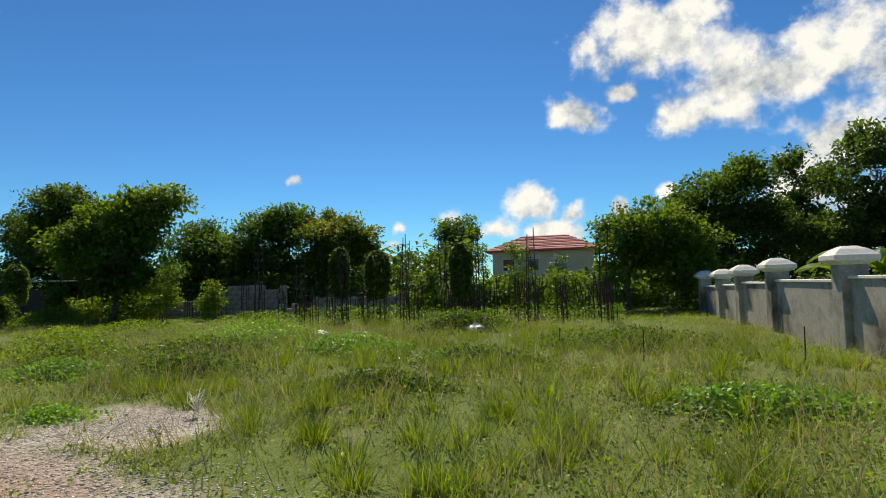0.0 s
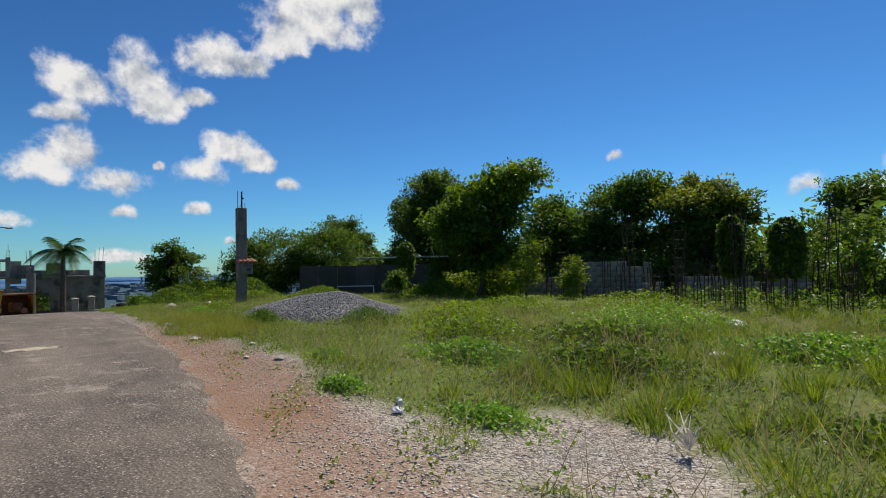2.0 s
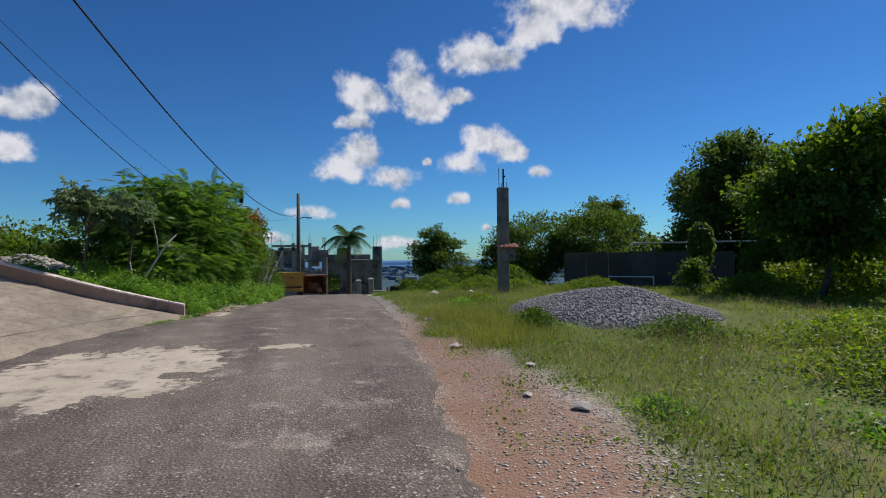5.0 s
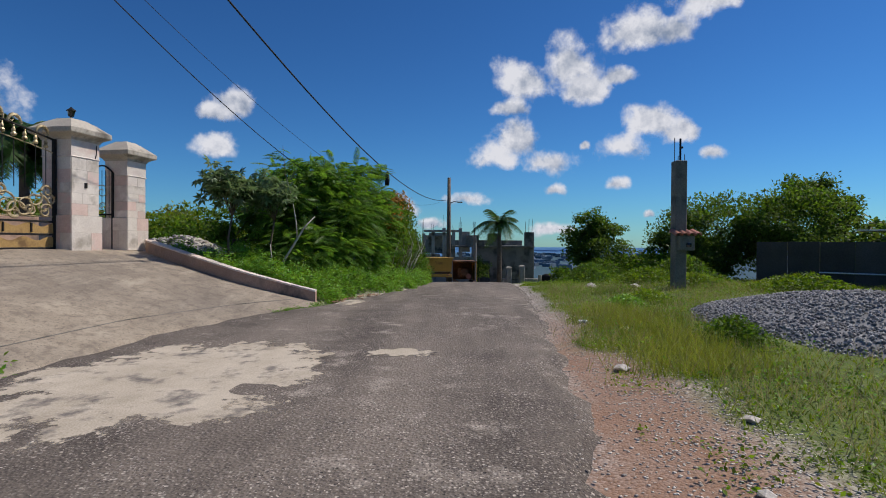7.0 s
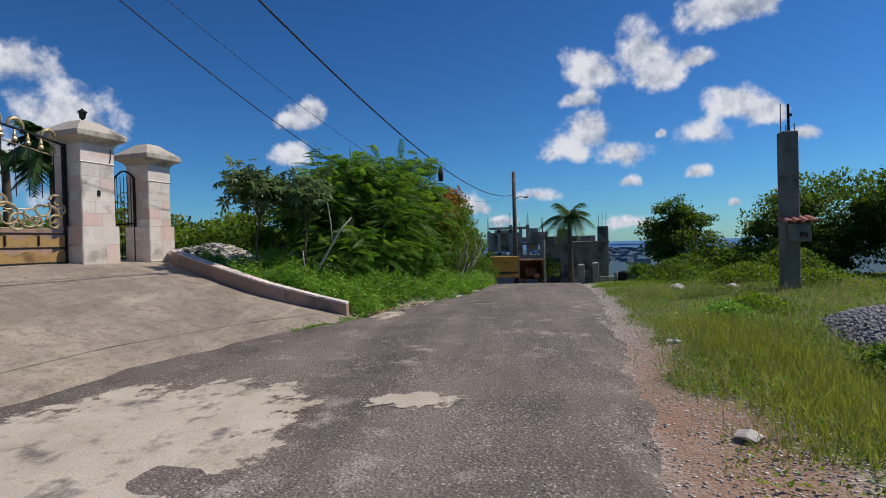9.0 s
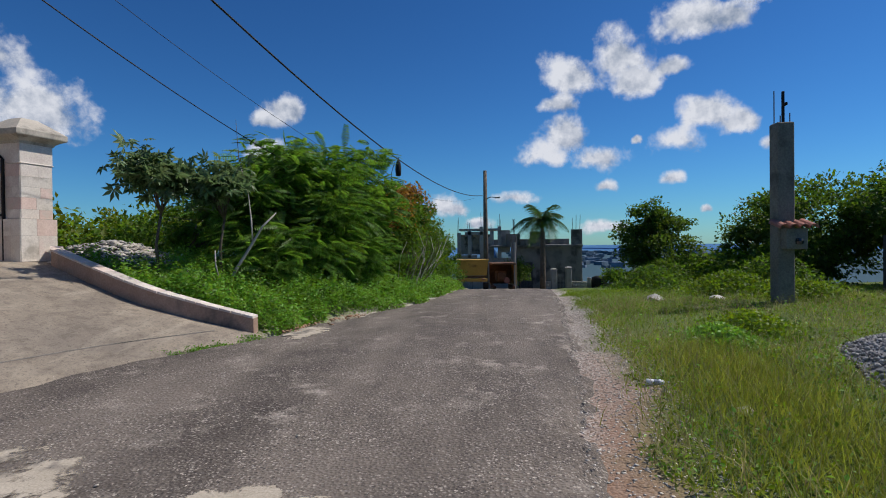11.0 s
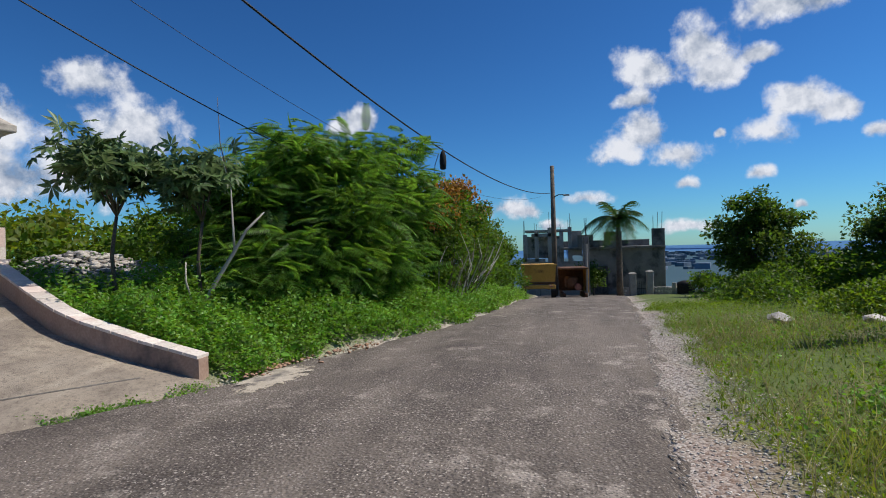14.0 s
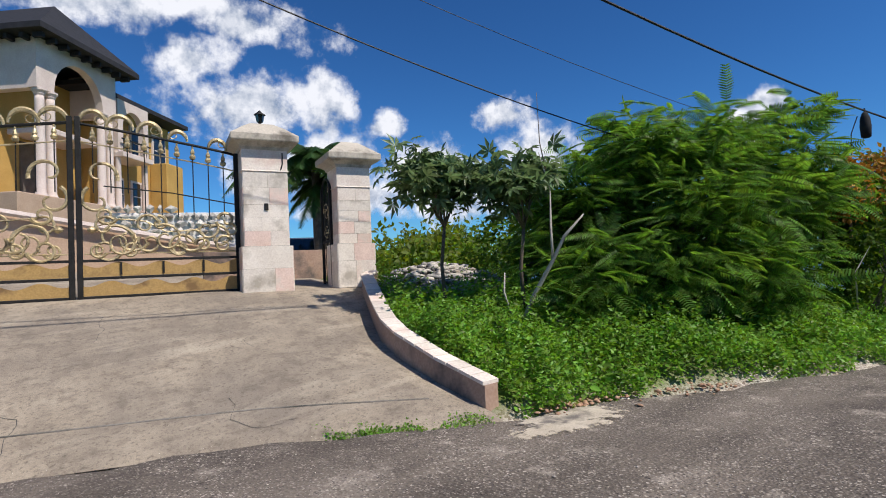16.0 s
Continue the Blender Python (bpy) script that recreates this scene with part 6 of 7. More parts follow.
def house(x, y, w, d, eave, ridge, z0):
    h = thing("house", "cream two-storey house with a red hipped sheet roof", "house", (x, y, z0))
    part("wall", Geo().box((0, 0, eave / 2), (w - 0.8, d - 0.8, eave), 0, 0.02), WALL_CREAM, h)
    r = part("roof", Geo().add([(-w / 2, -d / 2, eave), (w / 2, -d / 2, eave), (w / 2, d / 2, eave), (-w / 2, d / 2, eave), (-w / 2 + d * 0.36, 0, ridge), (w / 2 - d * 0.36, 0, ridge), (-w / 2, -d / 2, eave - 0.14), (w / 2, -d / 2, eave - 0.14), (w / 2, d / 2, eave - 0.14), (-w / 2, d / 2, eave - 0.14)], [(0, 1, 5, 4), (1, 2, 5), (2, 3, 4, 5), (3, 0, 4), (6, 7, 1, 0), (7, 8, 2, 1), (8, 9, 3, 2), (9, 6, 0, 3), (9, 8, 7, 6)]), ROOF_RED, h)
    for k in range(1, 9):
        t = k / 9
        part("roof_batten", Geo().tube([(-w / 2 + d * 0.36 * t, -d / 2 * (1 - t), eave + (ridge - eave) * t + 0.02), (w / 2 - d * 0.36 * t, -d / 2 * (1 - t), eave + (ridge - eave) * t + 0.02)], 0.035, 4), CAP_PAINT if k % 2 else ROOF_RED, r)
    for wx in (-2.2, -0.6, 1.2):
        win = part("window", Geo().box((wx, -d / 2 + 0.38, eave - 1.0), (0.9, 0.08, 0.9), 0, 0.01), CAP_PAINT, h)
        part("pane", Geo().box((wx, -d / 2 + 0.33, eave - 1.0), (0.74, 0.03, 0.74)), GLASS_DARK, win)
    return h


house(-3.0, 39.0, 7.4, 6.2, 3.9, 5.0, -0.3)
hs = house(4.2, 41.5, 6.4, 5.0, 2.3, 3.2, -0.3)
hs["label"] = "smaller low building with a red roof behind the trees"


def banana(x, y, h, seed):
    rng = np.random.default_rng(seed)
    z = float(land(x, y))
    t = thing("banana_plant", "banana plant with long arching torn leaves", "banana plant", (x, y, z), 0, "banana plants")
    part("stem", Geo().tube([(0, 0, -0.1), (0.02, 0, h * 0.5)], [0.13, 0.08], 8), LEAF_LIGHT, t)
    for i in range(8):
        a, ln = 2.4 * i, h * rng.uniform(0.5, 0.75)
        g = Geo()
        v, f = [], []
        for k in range(9):
            s = k / 8
            r, zz = ln * 0.75 * s, h * 0.48 + ln * (0.85 * s - 0.75 * s * s)
            wd = 0.19 * math.sin(math.pi * min(1, 0.12 + 0.9 * s)) + 0.01
            c, q = math.cos(a), math.sin(a)
            v += [(r * c - wd * q, r * q + wd * c, zz - 0.05), (r * c, r * q, zz), (r * c + wd * q, r * q - wd * c, zz - 0.05)]
            if k:
                b = 3 * k
                f += [(b - 3, b - 2, b + 1, b), (b - 2, b - 1, b + 2, b + 1)]
        part("leaf", g.add(v, f), LEAF_LIGHT, t)


banana(-3.2, 25.4, 2.4, 171)
banana(5.6, 12.6, 2.6, 172)
banana(6.0, 15.5, 2.4, 173)

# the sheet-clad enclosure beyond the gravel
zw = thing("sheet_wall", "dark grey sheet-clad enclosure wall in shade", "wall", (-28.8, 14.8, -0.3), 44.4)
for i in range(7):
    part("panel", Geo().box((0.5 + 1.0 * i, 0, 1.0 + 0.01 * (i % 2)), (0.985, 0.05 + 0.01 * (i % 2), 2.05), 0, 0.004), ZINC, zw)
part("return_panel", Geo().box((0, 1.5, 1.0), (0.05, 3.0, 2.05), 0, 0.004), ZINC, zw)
part("roof_edge", Geo().box((5.4, 0.9, 2.42), (4.8, 2.0, 0.05), 0, 0.005), CAP_PAINT, zw, "pale sheet roof edge")
part("water_pipe", Geo().tube([(2.0, -0.08, 0.95), (3.9, -0.08, 0.95)], 0.025, 6), PLASTIC, zw, "white plastic pipe")
part("pipe_riser", Geo().tube([(3.9, -0.08, 0.97), (3.92, -0.08, 0.6)], 0.025, 6), PLASTIC, zw)
tagged(part("footing_wall", Geo().box((-20.2, 16.3, 0.25), (3.2, 0.2, 0.6), 12, 0.02), CONCRETE_OLD), "low weathered concrete footing among the weeds", "wall")


# ---- grass, weeds and stones ----
def blades(name, label, x, y, size, width, mat, seed, lean=0.35):
    rng = np.random.default_rng(seed)
    n = len(x)
    up = np.tile(np.array([0, 0, 1.0]), (n, 1)) + lean * rng.normal(size=(n, 3)) * np.array([1, 1, 0.2])
    up /= np.linalg.norm(up, axis=1, keepdims=True)
    side = np.cross(up, rng.normal(size=(n, 3)))
    side /= np.linalg.norm(side, axis=1, keepdims=True)
    rot = np.stack([side, up, np.cross(side, up)], axis=2)
    h = size * rng.uniform(0.55, 1.3, n)
    me = scatter(name, BLADE, rot, np.stack([np.full(n, width) * rng.uniform(0.7, 1.3, n), h, h], 1), np.stack([x, y, ground_z(x, y) - 0.01], 1))
    return tagged(part(name, me, mat), label, "grass", kind="stuff")


def verge(x, y):
    """Distance into the grass from the stony roadside."""
    edge = np.interp(x, [-60, -30, -21, -16, -12, -7, -3, 3, 20], [0.35, 0.35, 0.4, 0.5, 1.4, 1.4, 1.5, 0.9, 0.8]) + 0.45 * ripple(1.7 * x, 1.9 * y)
    lot = np.hypot((x + 4.95) / 1.3, (y - 4.75) / 1.0) + 0.35 * ripple(2 * x, 2 * y)
    d = y - road_right(x) - edge
    return np.where(lot < 0.85, -0.3, d)


def meadow(rng, n, x0, x1, y1, dense):
    x = rng.uniform(x0, x1, n)
    y = road_right(x) + rng.uniform(0.0, 1, n) ** 1.5 * (y1 - road_right(x))
    keep = (verge(x, y) > 0.05 * rng.normal(size=n)) & (rng.random(n) < np.clip(dense + 0.8 * ripple(1.1 * x + 3, 1.2 * y), 0.06, 1)) & ~((np.hypot((x + 17.6) / 3.5, (y - 9.8) / 2.4) < 0.93))
    return x[keep], y[keep]


rng = np.random.default_rng(200)
x, y = meadow(rng, 135000, -33, 3.7, 24, 0.85)
blades("short_grass", "short green grass over the field", x, y, 0.09, 0.010, GRASS_LUSH, 201, 0.6)
x, y = meadow(rng, 80000, -28, 3.7, 20, 0.2)
k = rng.random(len(x)) < np.clip(0.5 + (x + 9) / 9, 0.12, 1)
x, y = x[k], y[k]
blades("tall_grass", "tall yellow-green grass in loose clumps", x, y, 0.28 * np.clip(0.7 + 0.5 * ripple(0.9 * x, 0.9 * y), 0.35, 1.3) * np.interp(x, [-20, -13, -8], [0.4, 0.55, 1.0]), 0.010, GRASS, 202, 0.3)
x, y = meadow(rng, 52000, -27, 3.7, 14, 0.4)
blades("seeding_grass", "dry straw-coloured seeding grass stalks", x, y, 0.5 * np.interp(x, [-14, -7], [0.6, 1.0]), 0.006, GRASS_DRY, 203, 0.45)
x = rng.uniform(-20, -14, 9000)
y = road_right(x) + 1.5 + rng.normal(size=9000) * 0.45
blades("verge_grass", "tall pale grass along the gravelled verge", x, y, 0.22, 0.007, GRASS, 204, 0.35)
x, y = meadow(rng, 190000, -33, 3.7, 22, 0.5)
me_w = ground_cover("meadow_weeds", "low leafy weeds in patches over the field", lambda r, n: (x, y), len(x), 0.042, LEAF_WEED, 205, 0.17)
x2, y2 = meadow(rng, 120000, -30, 3.7, 22, 0.1)
ground_cover("meadow_weeds", "bright leafy weeds in patches over the field", lambda r, n: (x2, y2), len(x2), 0.045, LEAF_GROUND, 206, 0.22)


def tussocks(n, seed):
    """Loose tussocks of long grass, their blades leaning outwards."""
    r = np.random.default_rng(seed)
    cx, cy = r.uniform(-7, 3.4, n), r.uniform(0, 1, n) ** 1.4
    cy = road_right(cx) + 1.2 + cy * 12
    ok = verge(cx, cy) > 0.3
    cx, cy = cx[ok], cy[ok]
    per = 75
    a, rad = r.uniform(0, 6.28, len(cx) * per), np.abs(r.normal(size=len(cx) * per)) * 0.11
    x, y = np.repeat(cx, per) + rad * np.cos(a), np.repeat(cy, per) + rad * np.sin(a)
    up = np.stack([np.cos(a) * (0.15 + 2.2 * rad), np.sin(a) * (0.15 + 2.2 * rad), np.ones(len(a))], 1) + 0.12 * r.normal(size=(len(a), 3))
    up /= np.linalg.norm(up, axis=1, keepdims=True)
    side = np.cross(up, np.array([0, 0, 1.0]) + 0.3 * r.normal(size=(len(a), 3)))
    side /= np.linalg.norm(side, axis=1, keepdims=True)
    h = np.repeat(r.uniform(0.14, 0.36, len(cx)), per) * r.uniform(0.6, 1.2, len(a))
    me = scatter("tussock_grass", BLADE, np.stack([side, up, np.cross(up, side)], axis=2), np.stack([np.full(len(a), 0.009), h, h], 1), np.stack([x, y, land(x, y) - 0.01], 1))
    tagged(part("tussock_grass", me, GRASS_LUSH), "lush green tussocks of long grass", "grass", kind="stuff")


tussocks(420, 207)


def clump(cx, cy, rx, ry, n, size, lift, mat, seed, label):
    r = np.random.default_rng(seed)
    cx_, cy_ = cx + rx * r.normal(size=n) * 0.5, cy + ry * r.normal(size=n) * 0.5
    z = land(cx_, cy_) + lift * r.random(n) * np.exp(-((cx_ - cx) / rx) ** 2 - ((cy_ - cy) / ry) ** 2)
    out = r.normal(size=(n, 3)) * np.array([1, 1, 0.4]) + np.array([0, 0, 0.35])
    out /= np.linalg.norm(out, axis=1, keepdims=True)
    tagged(part("weed_clump", scatter("weed_clump", LEAF_SHAPE, turns(n, r, 0.3, out), size * r.uniform(0.6, 1.3, n), np.stack([cx_, cy_, z], 1)), mat), label, "weeds", "weed clumps", "stuff")


clump(-16.2, 7.2, 0.8, 0.35, 2200, 0.06, 0.4, LEAF_MID, 301, "green weed clump in front of the gravel heap")
clump(-13.4, 8.6, 1.2, 0.5, 2600, 0.06, 0.4, LEAF_MID, 302, "green weed clump beside the gravel heap")
clump(-3.2, 13.6, 1.3, 0.6, 3500, 0.09, 0.55, LEAF_MID, 303, "weedy hummock in the field")
clump(-7.3, 9.0, 1.4, 0.7, 3500, 0.08, 0.4, LEAF_MID, 304, "leafy weed clump in the field")
clump(-28.4, 10.4, 2.2, 0.9, 6000, 0.09, 0.7, LEAF_LIGHT, 305, "bright mound of creepers beside the column")
clump(-26.2, 11.2, 1.4, 0.7, 3500, 0.09, 0.5, LEAF_LIGHT, 306, "bright creepers round the column's foot")
clump(-22.5, 12.4, 2.6, 0.8, 5000, 0.09, 0.5, LEAF_LIGHT, 307, "creepers in front of the sheet wall")
clump(-18.8, 15.6, 2.0, 0.7, 4000, 0.10, 0.7, LEAF_LIGHT, 308, "bright weeds under the young tree")
clump(-33.4, 9.6, 2.4, 1.0, 6000, 0.10, 0.9, LEAF_MID, 309, "scrub on the brow beside the road")
clump(-31.0, 12.8, 2.6, 1.0, 6000, 0.11, 1.1, LEAF_MID, 310, "scrub in front of the spreading tree")
clump(-37.0, 11.0, 2.4, 1.5, 6000, 0.12, 1.2, LEAF_MID, 311, "scrub below the brow")
for i, (cx, cy, rx, ry, lift) in enumerate(((-9.6, 8.3, 1.5, 0.7, 0.4), (-8.2, 6.9, 1.2, 0.5, 0.3), (-6.3, 7.4, 1.3, 0.5, 0.32), (-11.4, 9.6, 1.6, 0.8, 0.45), (-4.4, 9.2, 1.4, 0.6, 0.35), (-1.6, 8.4, 1.3, 0.5, 0.3), (-12.2, 12.4, 2.0, 0.9, 0.5), (-7.6, 11.4, 2.0, 0.8, 0.5), (0.6, 10.8, 1.8, 0.7, 0.4), (-9.4, 14.2, 2.2, 0.8, 0.55), (1.6, 6.0, 0.9, 0.5, 0.25), (-2.6, 6.3, 0.9, 0.4, 0.25), (-21.6, 8.0, 1.2, 0.5, 0.35), (-20.4, 7.0, 0.9, 0.4, 0.3))):
    clump(cx, cy, rx, ry, 3400, 0.062, lift, (LEAF_WEED, LEAF_GROUND, LEAF_MID)[i % 3], 350 + i, "leafy hummock of low weeds in the field")
clump(-10.2, 5.6, 0.35, 0.25, 900, 0.05, 0.16, LEAF_GROUND, 312, "small green weed tuft on the stones")
clump(-8.1, 4.6, 0.4, 0.22, 900, 0.05, 0.16, LEAF_GROUND, 313, "small green weed tuft on the stones")
clump(-6.0, 4.9, 0.6, 0.3, 1500, 0.05, 0.16, LEAF_GROUND, 314, "small green weed tuft on the stones")

n = 16000
x3 = rng.uniform(-26, 2, n)
y3 = road_right(x3) + 0.25 + rng.random(n) * 2.0
k = (verge(x3, y3) < 0.1) & (ripple(3.1 * x3 + 2, 3.3 * y3) > 0.14)
x3, y3 = x3[k], y3[k]
ground_cover("roadside_weeds", "small weed tufts on the stony roadside", lambda r, n: (x3, y3), len(x3), 0.04, LEAF_WEED, 209, 0.1)
n = 30000
x = rng.uniform(-30, 3, n)
y = road_right(x) + rng.normal(size=n) * 0.55 + np.interp(x, [-24, -18, -13, -6, 0], [0.35, 0.4, 0.9, 1.0, 1.2])
k = (y > road_right(x) - 0.25) & (verge(x, y) < 0.35)
x, y = x[k], y[k]
stones("roadside_gravel", "loose pale gravel along the road's edge", x, y, np.maximum(ground_z(x, y), np.where(y < road_right(x) - 0.12, road_top(x, y), -9)) + 0.001, 0.009 * rng.uniform(0.35, 2.2, len(x)), PEBBLE_BITS, 210, flat=0.42)
x, y = rng.normal(size=5000) * 0.6 - 4.95, rng.normal(size=5000) * 0.42 + 4.8
stones("lot_gravel", "grey crushed stone spilled at the lot's entrance", x, y, ground_z(x, y) + 0.001, 0.008 * rng.uniform(0.4, 1.8, 5000), PEBBLE_BITS, 211, flat=0.3)
n = 6000
x = -4 - 30 * rng.random(n) ** 1.2
y = road_left(x) + rng.random(n) * (road_right(x) - road_left(x))
stones("road_chippings", "loose pale chippings on the asphalt", x, y, road_top(x, y) + 0.003, 0.0055 * rng.uniform(0.5, 1.4, n) * np.where(rng.random(n) < 0.04, 2.4, 1.0), PEBBLE_BITS, 212)
for i, (x, y, s) in enumerate(((-10.6, 5.0, 0.12), (-12.6, 5.4, 0.10), (-14.6, 5.0, 0.13), (-11.3, 4.75, 0.08), (-27.0, 8.0, 0.34), (-26.6, 9.4, 0.3), (-9.2, 7.0, 0.12), (-17.2, 5.9, 0.12), (-5.3, 8.6, 0.18))):
    v, t = stone_template(220 + i)
    ob = part("stone", Geo().add([(s * p[0], 0.8 * s * p[1], 0.4 * s * p[2]) for p in v], t), STONE_PALE)
    ob.location = (x, y, float(land(x, y)) + 0.2 * s)
    tagged(ob, "flat pale stone lying by the road" if s < 0.15 else "pale rough stone lying in the grass", "stone", "loose stones")


def plastic_bag(x, y, s, seed):
    r = np.random.default_rng(seed)
    v, t = [], []
    nlat, nlon = 6, 10
    for a in range(nlat + 1):
        for b in range(nlon):
            th, ph = math.pi * a / nlat, 2 * math.pi * b / nlon
            k = s * r.uniform(0.7, 1.15)
            v.append((k * math.sin(th) * math.cos(ph), k * 0.8 * math.sin(th) * math.sin(ph), 0.42 * k * math.cos(th) + (0.12 * s if a == 0 else 0)))
    t = [(a * nlon + b, (a + 1) * nlon + b, (a + 1) * nlon + (b + 1) % nlon, a * nlon + (b + 1) % nlon) for a in range(nlat) for b in range(nlon)]
    ob = part("plastic_bag", Geo().add(v, t), PLASTIC)
    ob.location = (x, y, float(land(x, y)) + 0.5 * s)
    tagged(ob, "crumpled white plastic sack lying in the grass", "bag", "plastic bags")


plastic_bag(-2.75, 13.1, 0.24, 1)
plastic_bag(-6.4, 12.2, 0.2, 2)
plastic_bag(-6.75, 4.41, 0.075, 3)


def bottle(x, y, rz):
    b = thing("plastic_bottle", "clear plastic bottle with a grey-blue label lying on the ground", "bottle", (x, y, float(land(x, y)) + 0.035), rz, "plastic bottles")
    prof = [(0.0, 0.028), (0.005, 0.033), (0.06, 0.033), (0.065, 0.030), (0.14, 0.033), (0.17, 0.024), (0.19, 0.013), (0.205, 0.013)]
    part("body", Geo().tube([(px, 0, 0) for px, _ in prof], [r for _, r in prof], 12), PLASTIC, b, smooth=True)
    part("label_band", Geo().tube([(0.075, 0, 0), (0.13, 0, 0)], 0.0345, 12), PLASTIC_BLUE, b)
    part("cap", Geo().tube([(0.205, 0, 0), (0.222, 0, 0)], 0.016, 10), PLASTIC_BLUE, b)


bottle(-6.95, 4.6, 150)
bottle(-18.35, 5.4, 80)
rr = np.random.default_rng(9)
plume = thing("dry_plume", "pale dried grass plume by the spilled gravel", "dry plant", (-4.2, 5.15, float(land(-4.2, 5.15)) + 0.05))
for i in range(14):
    part("stalk", Geo().tube([(0, 0, 0), (0.06 * rr.normal(), 0.06 * rr.normal(), 0.11), (0.13 * rr.normal(), 0.12 * rr.normal(), 0.2)], [0.008, 0.007, 0.002], 4), STONE_CREAM, plume)
for i, (x, y, h) in enumerate(((0.7, 8.6, 0.5), (2.6, 8.0, 0.55), (-0.6, 10.2, 0.4))):
    ob = part("stake", Geo().tube([(0, 0, -0.1), (0.02, 0.01, h)], 0.009, 5), REBAR)
    ob.location = (x, y, float(land(x, y)))
    tagged(ob, "thin rusty marker stake in the grass", "stake", "stakes")


# ---- the mansion behind the gate ----
def arch_wall(x0, x1, z0, z1, spring, y, thick, cx, r, n=12):
    """A wall panel with a round-headed opening through it, as one outline drawn through its thickness."""
    inner = [(cx + r, z0), (cx + r, spring)] + [(cx + r * math.cos(math.pi * k / n), spring + r * math.sin(math.pi * k / n)) for k in range(1, n)] + [(cx - r, spring), (cx - r, z0)]
    poly = [(x0, z0), (x0, z1), (x1, z1), (x1, z0)] + inner
    return Geo().prism([(px, pz) for px, pz in poly], -y - thick, -y, m=pose(0, 0, 0, 90, 0, 0))


def hip_roof(x0, x1, y0, y1, eave, peak, run):
    v = [(x0, y0, eave), (x1, y0, eave), (x1, y1, eave), (x0, y1, eave)]
    cx, cy = (x0 + x1) / 2, (y0 + y1) / 2
    if x1 - x0 >= y1 - y0:
        top = [(x0 + run, cy, peak), (x1 - run, cy, peak)]
        f = [(0, 1, 5, 4), (1, 2, 5), (2, 3, 4, 5), (3, 0, 4)]
    else:
        top = [(cx, y0 + run, peak), (cx, y1 - run, peak)]
        f = [(0, 1, 4), (1, 2, 5, 4), (2, 3, 5), (3, 0, 4, 5)]
    lo = [(a, b, c - 0.22) for a, b, c in v]
    return Geo().add(v + top + lo, f + [(6, 7, 1, 0), (7, 8, 2, 1), (8, 9, 3, 2), (9, 6, 0, 3), (9, 8, 7, 6)])


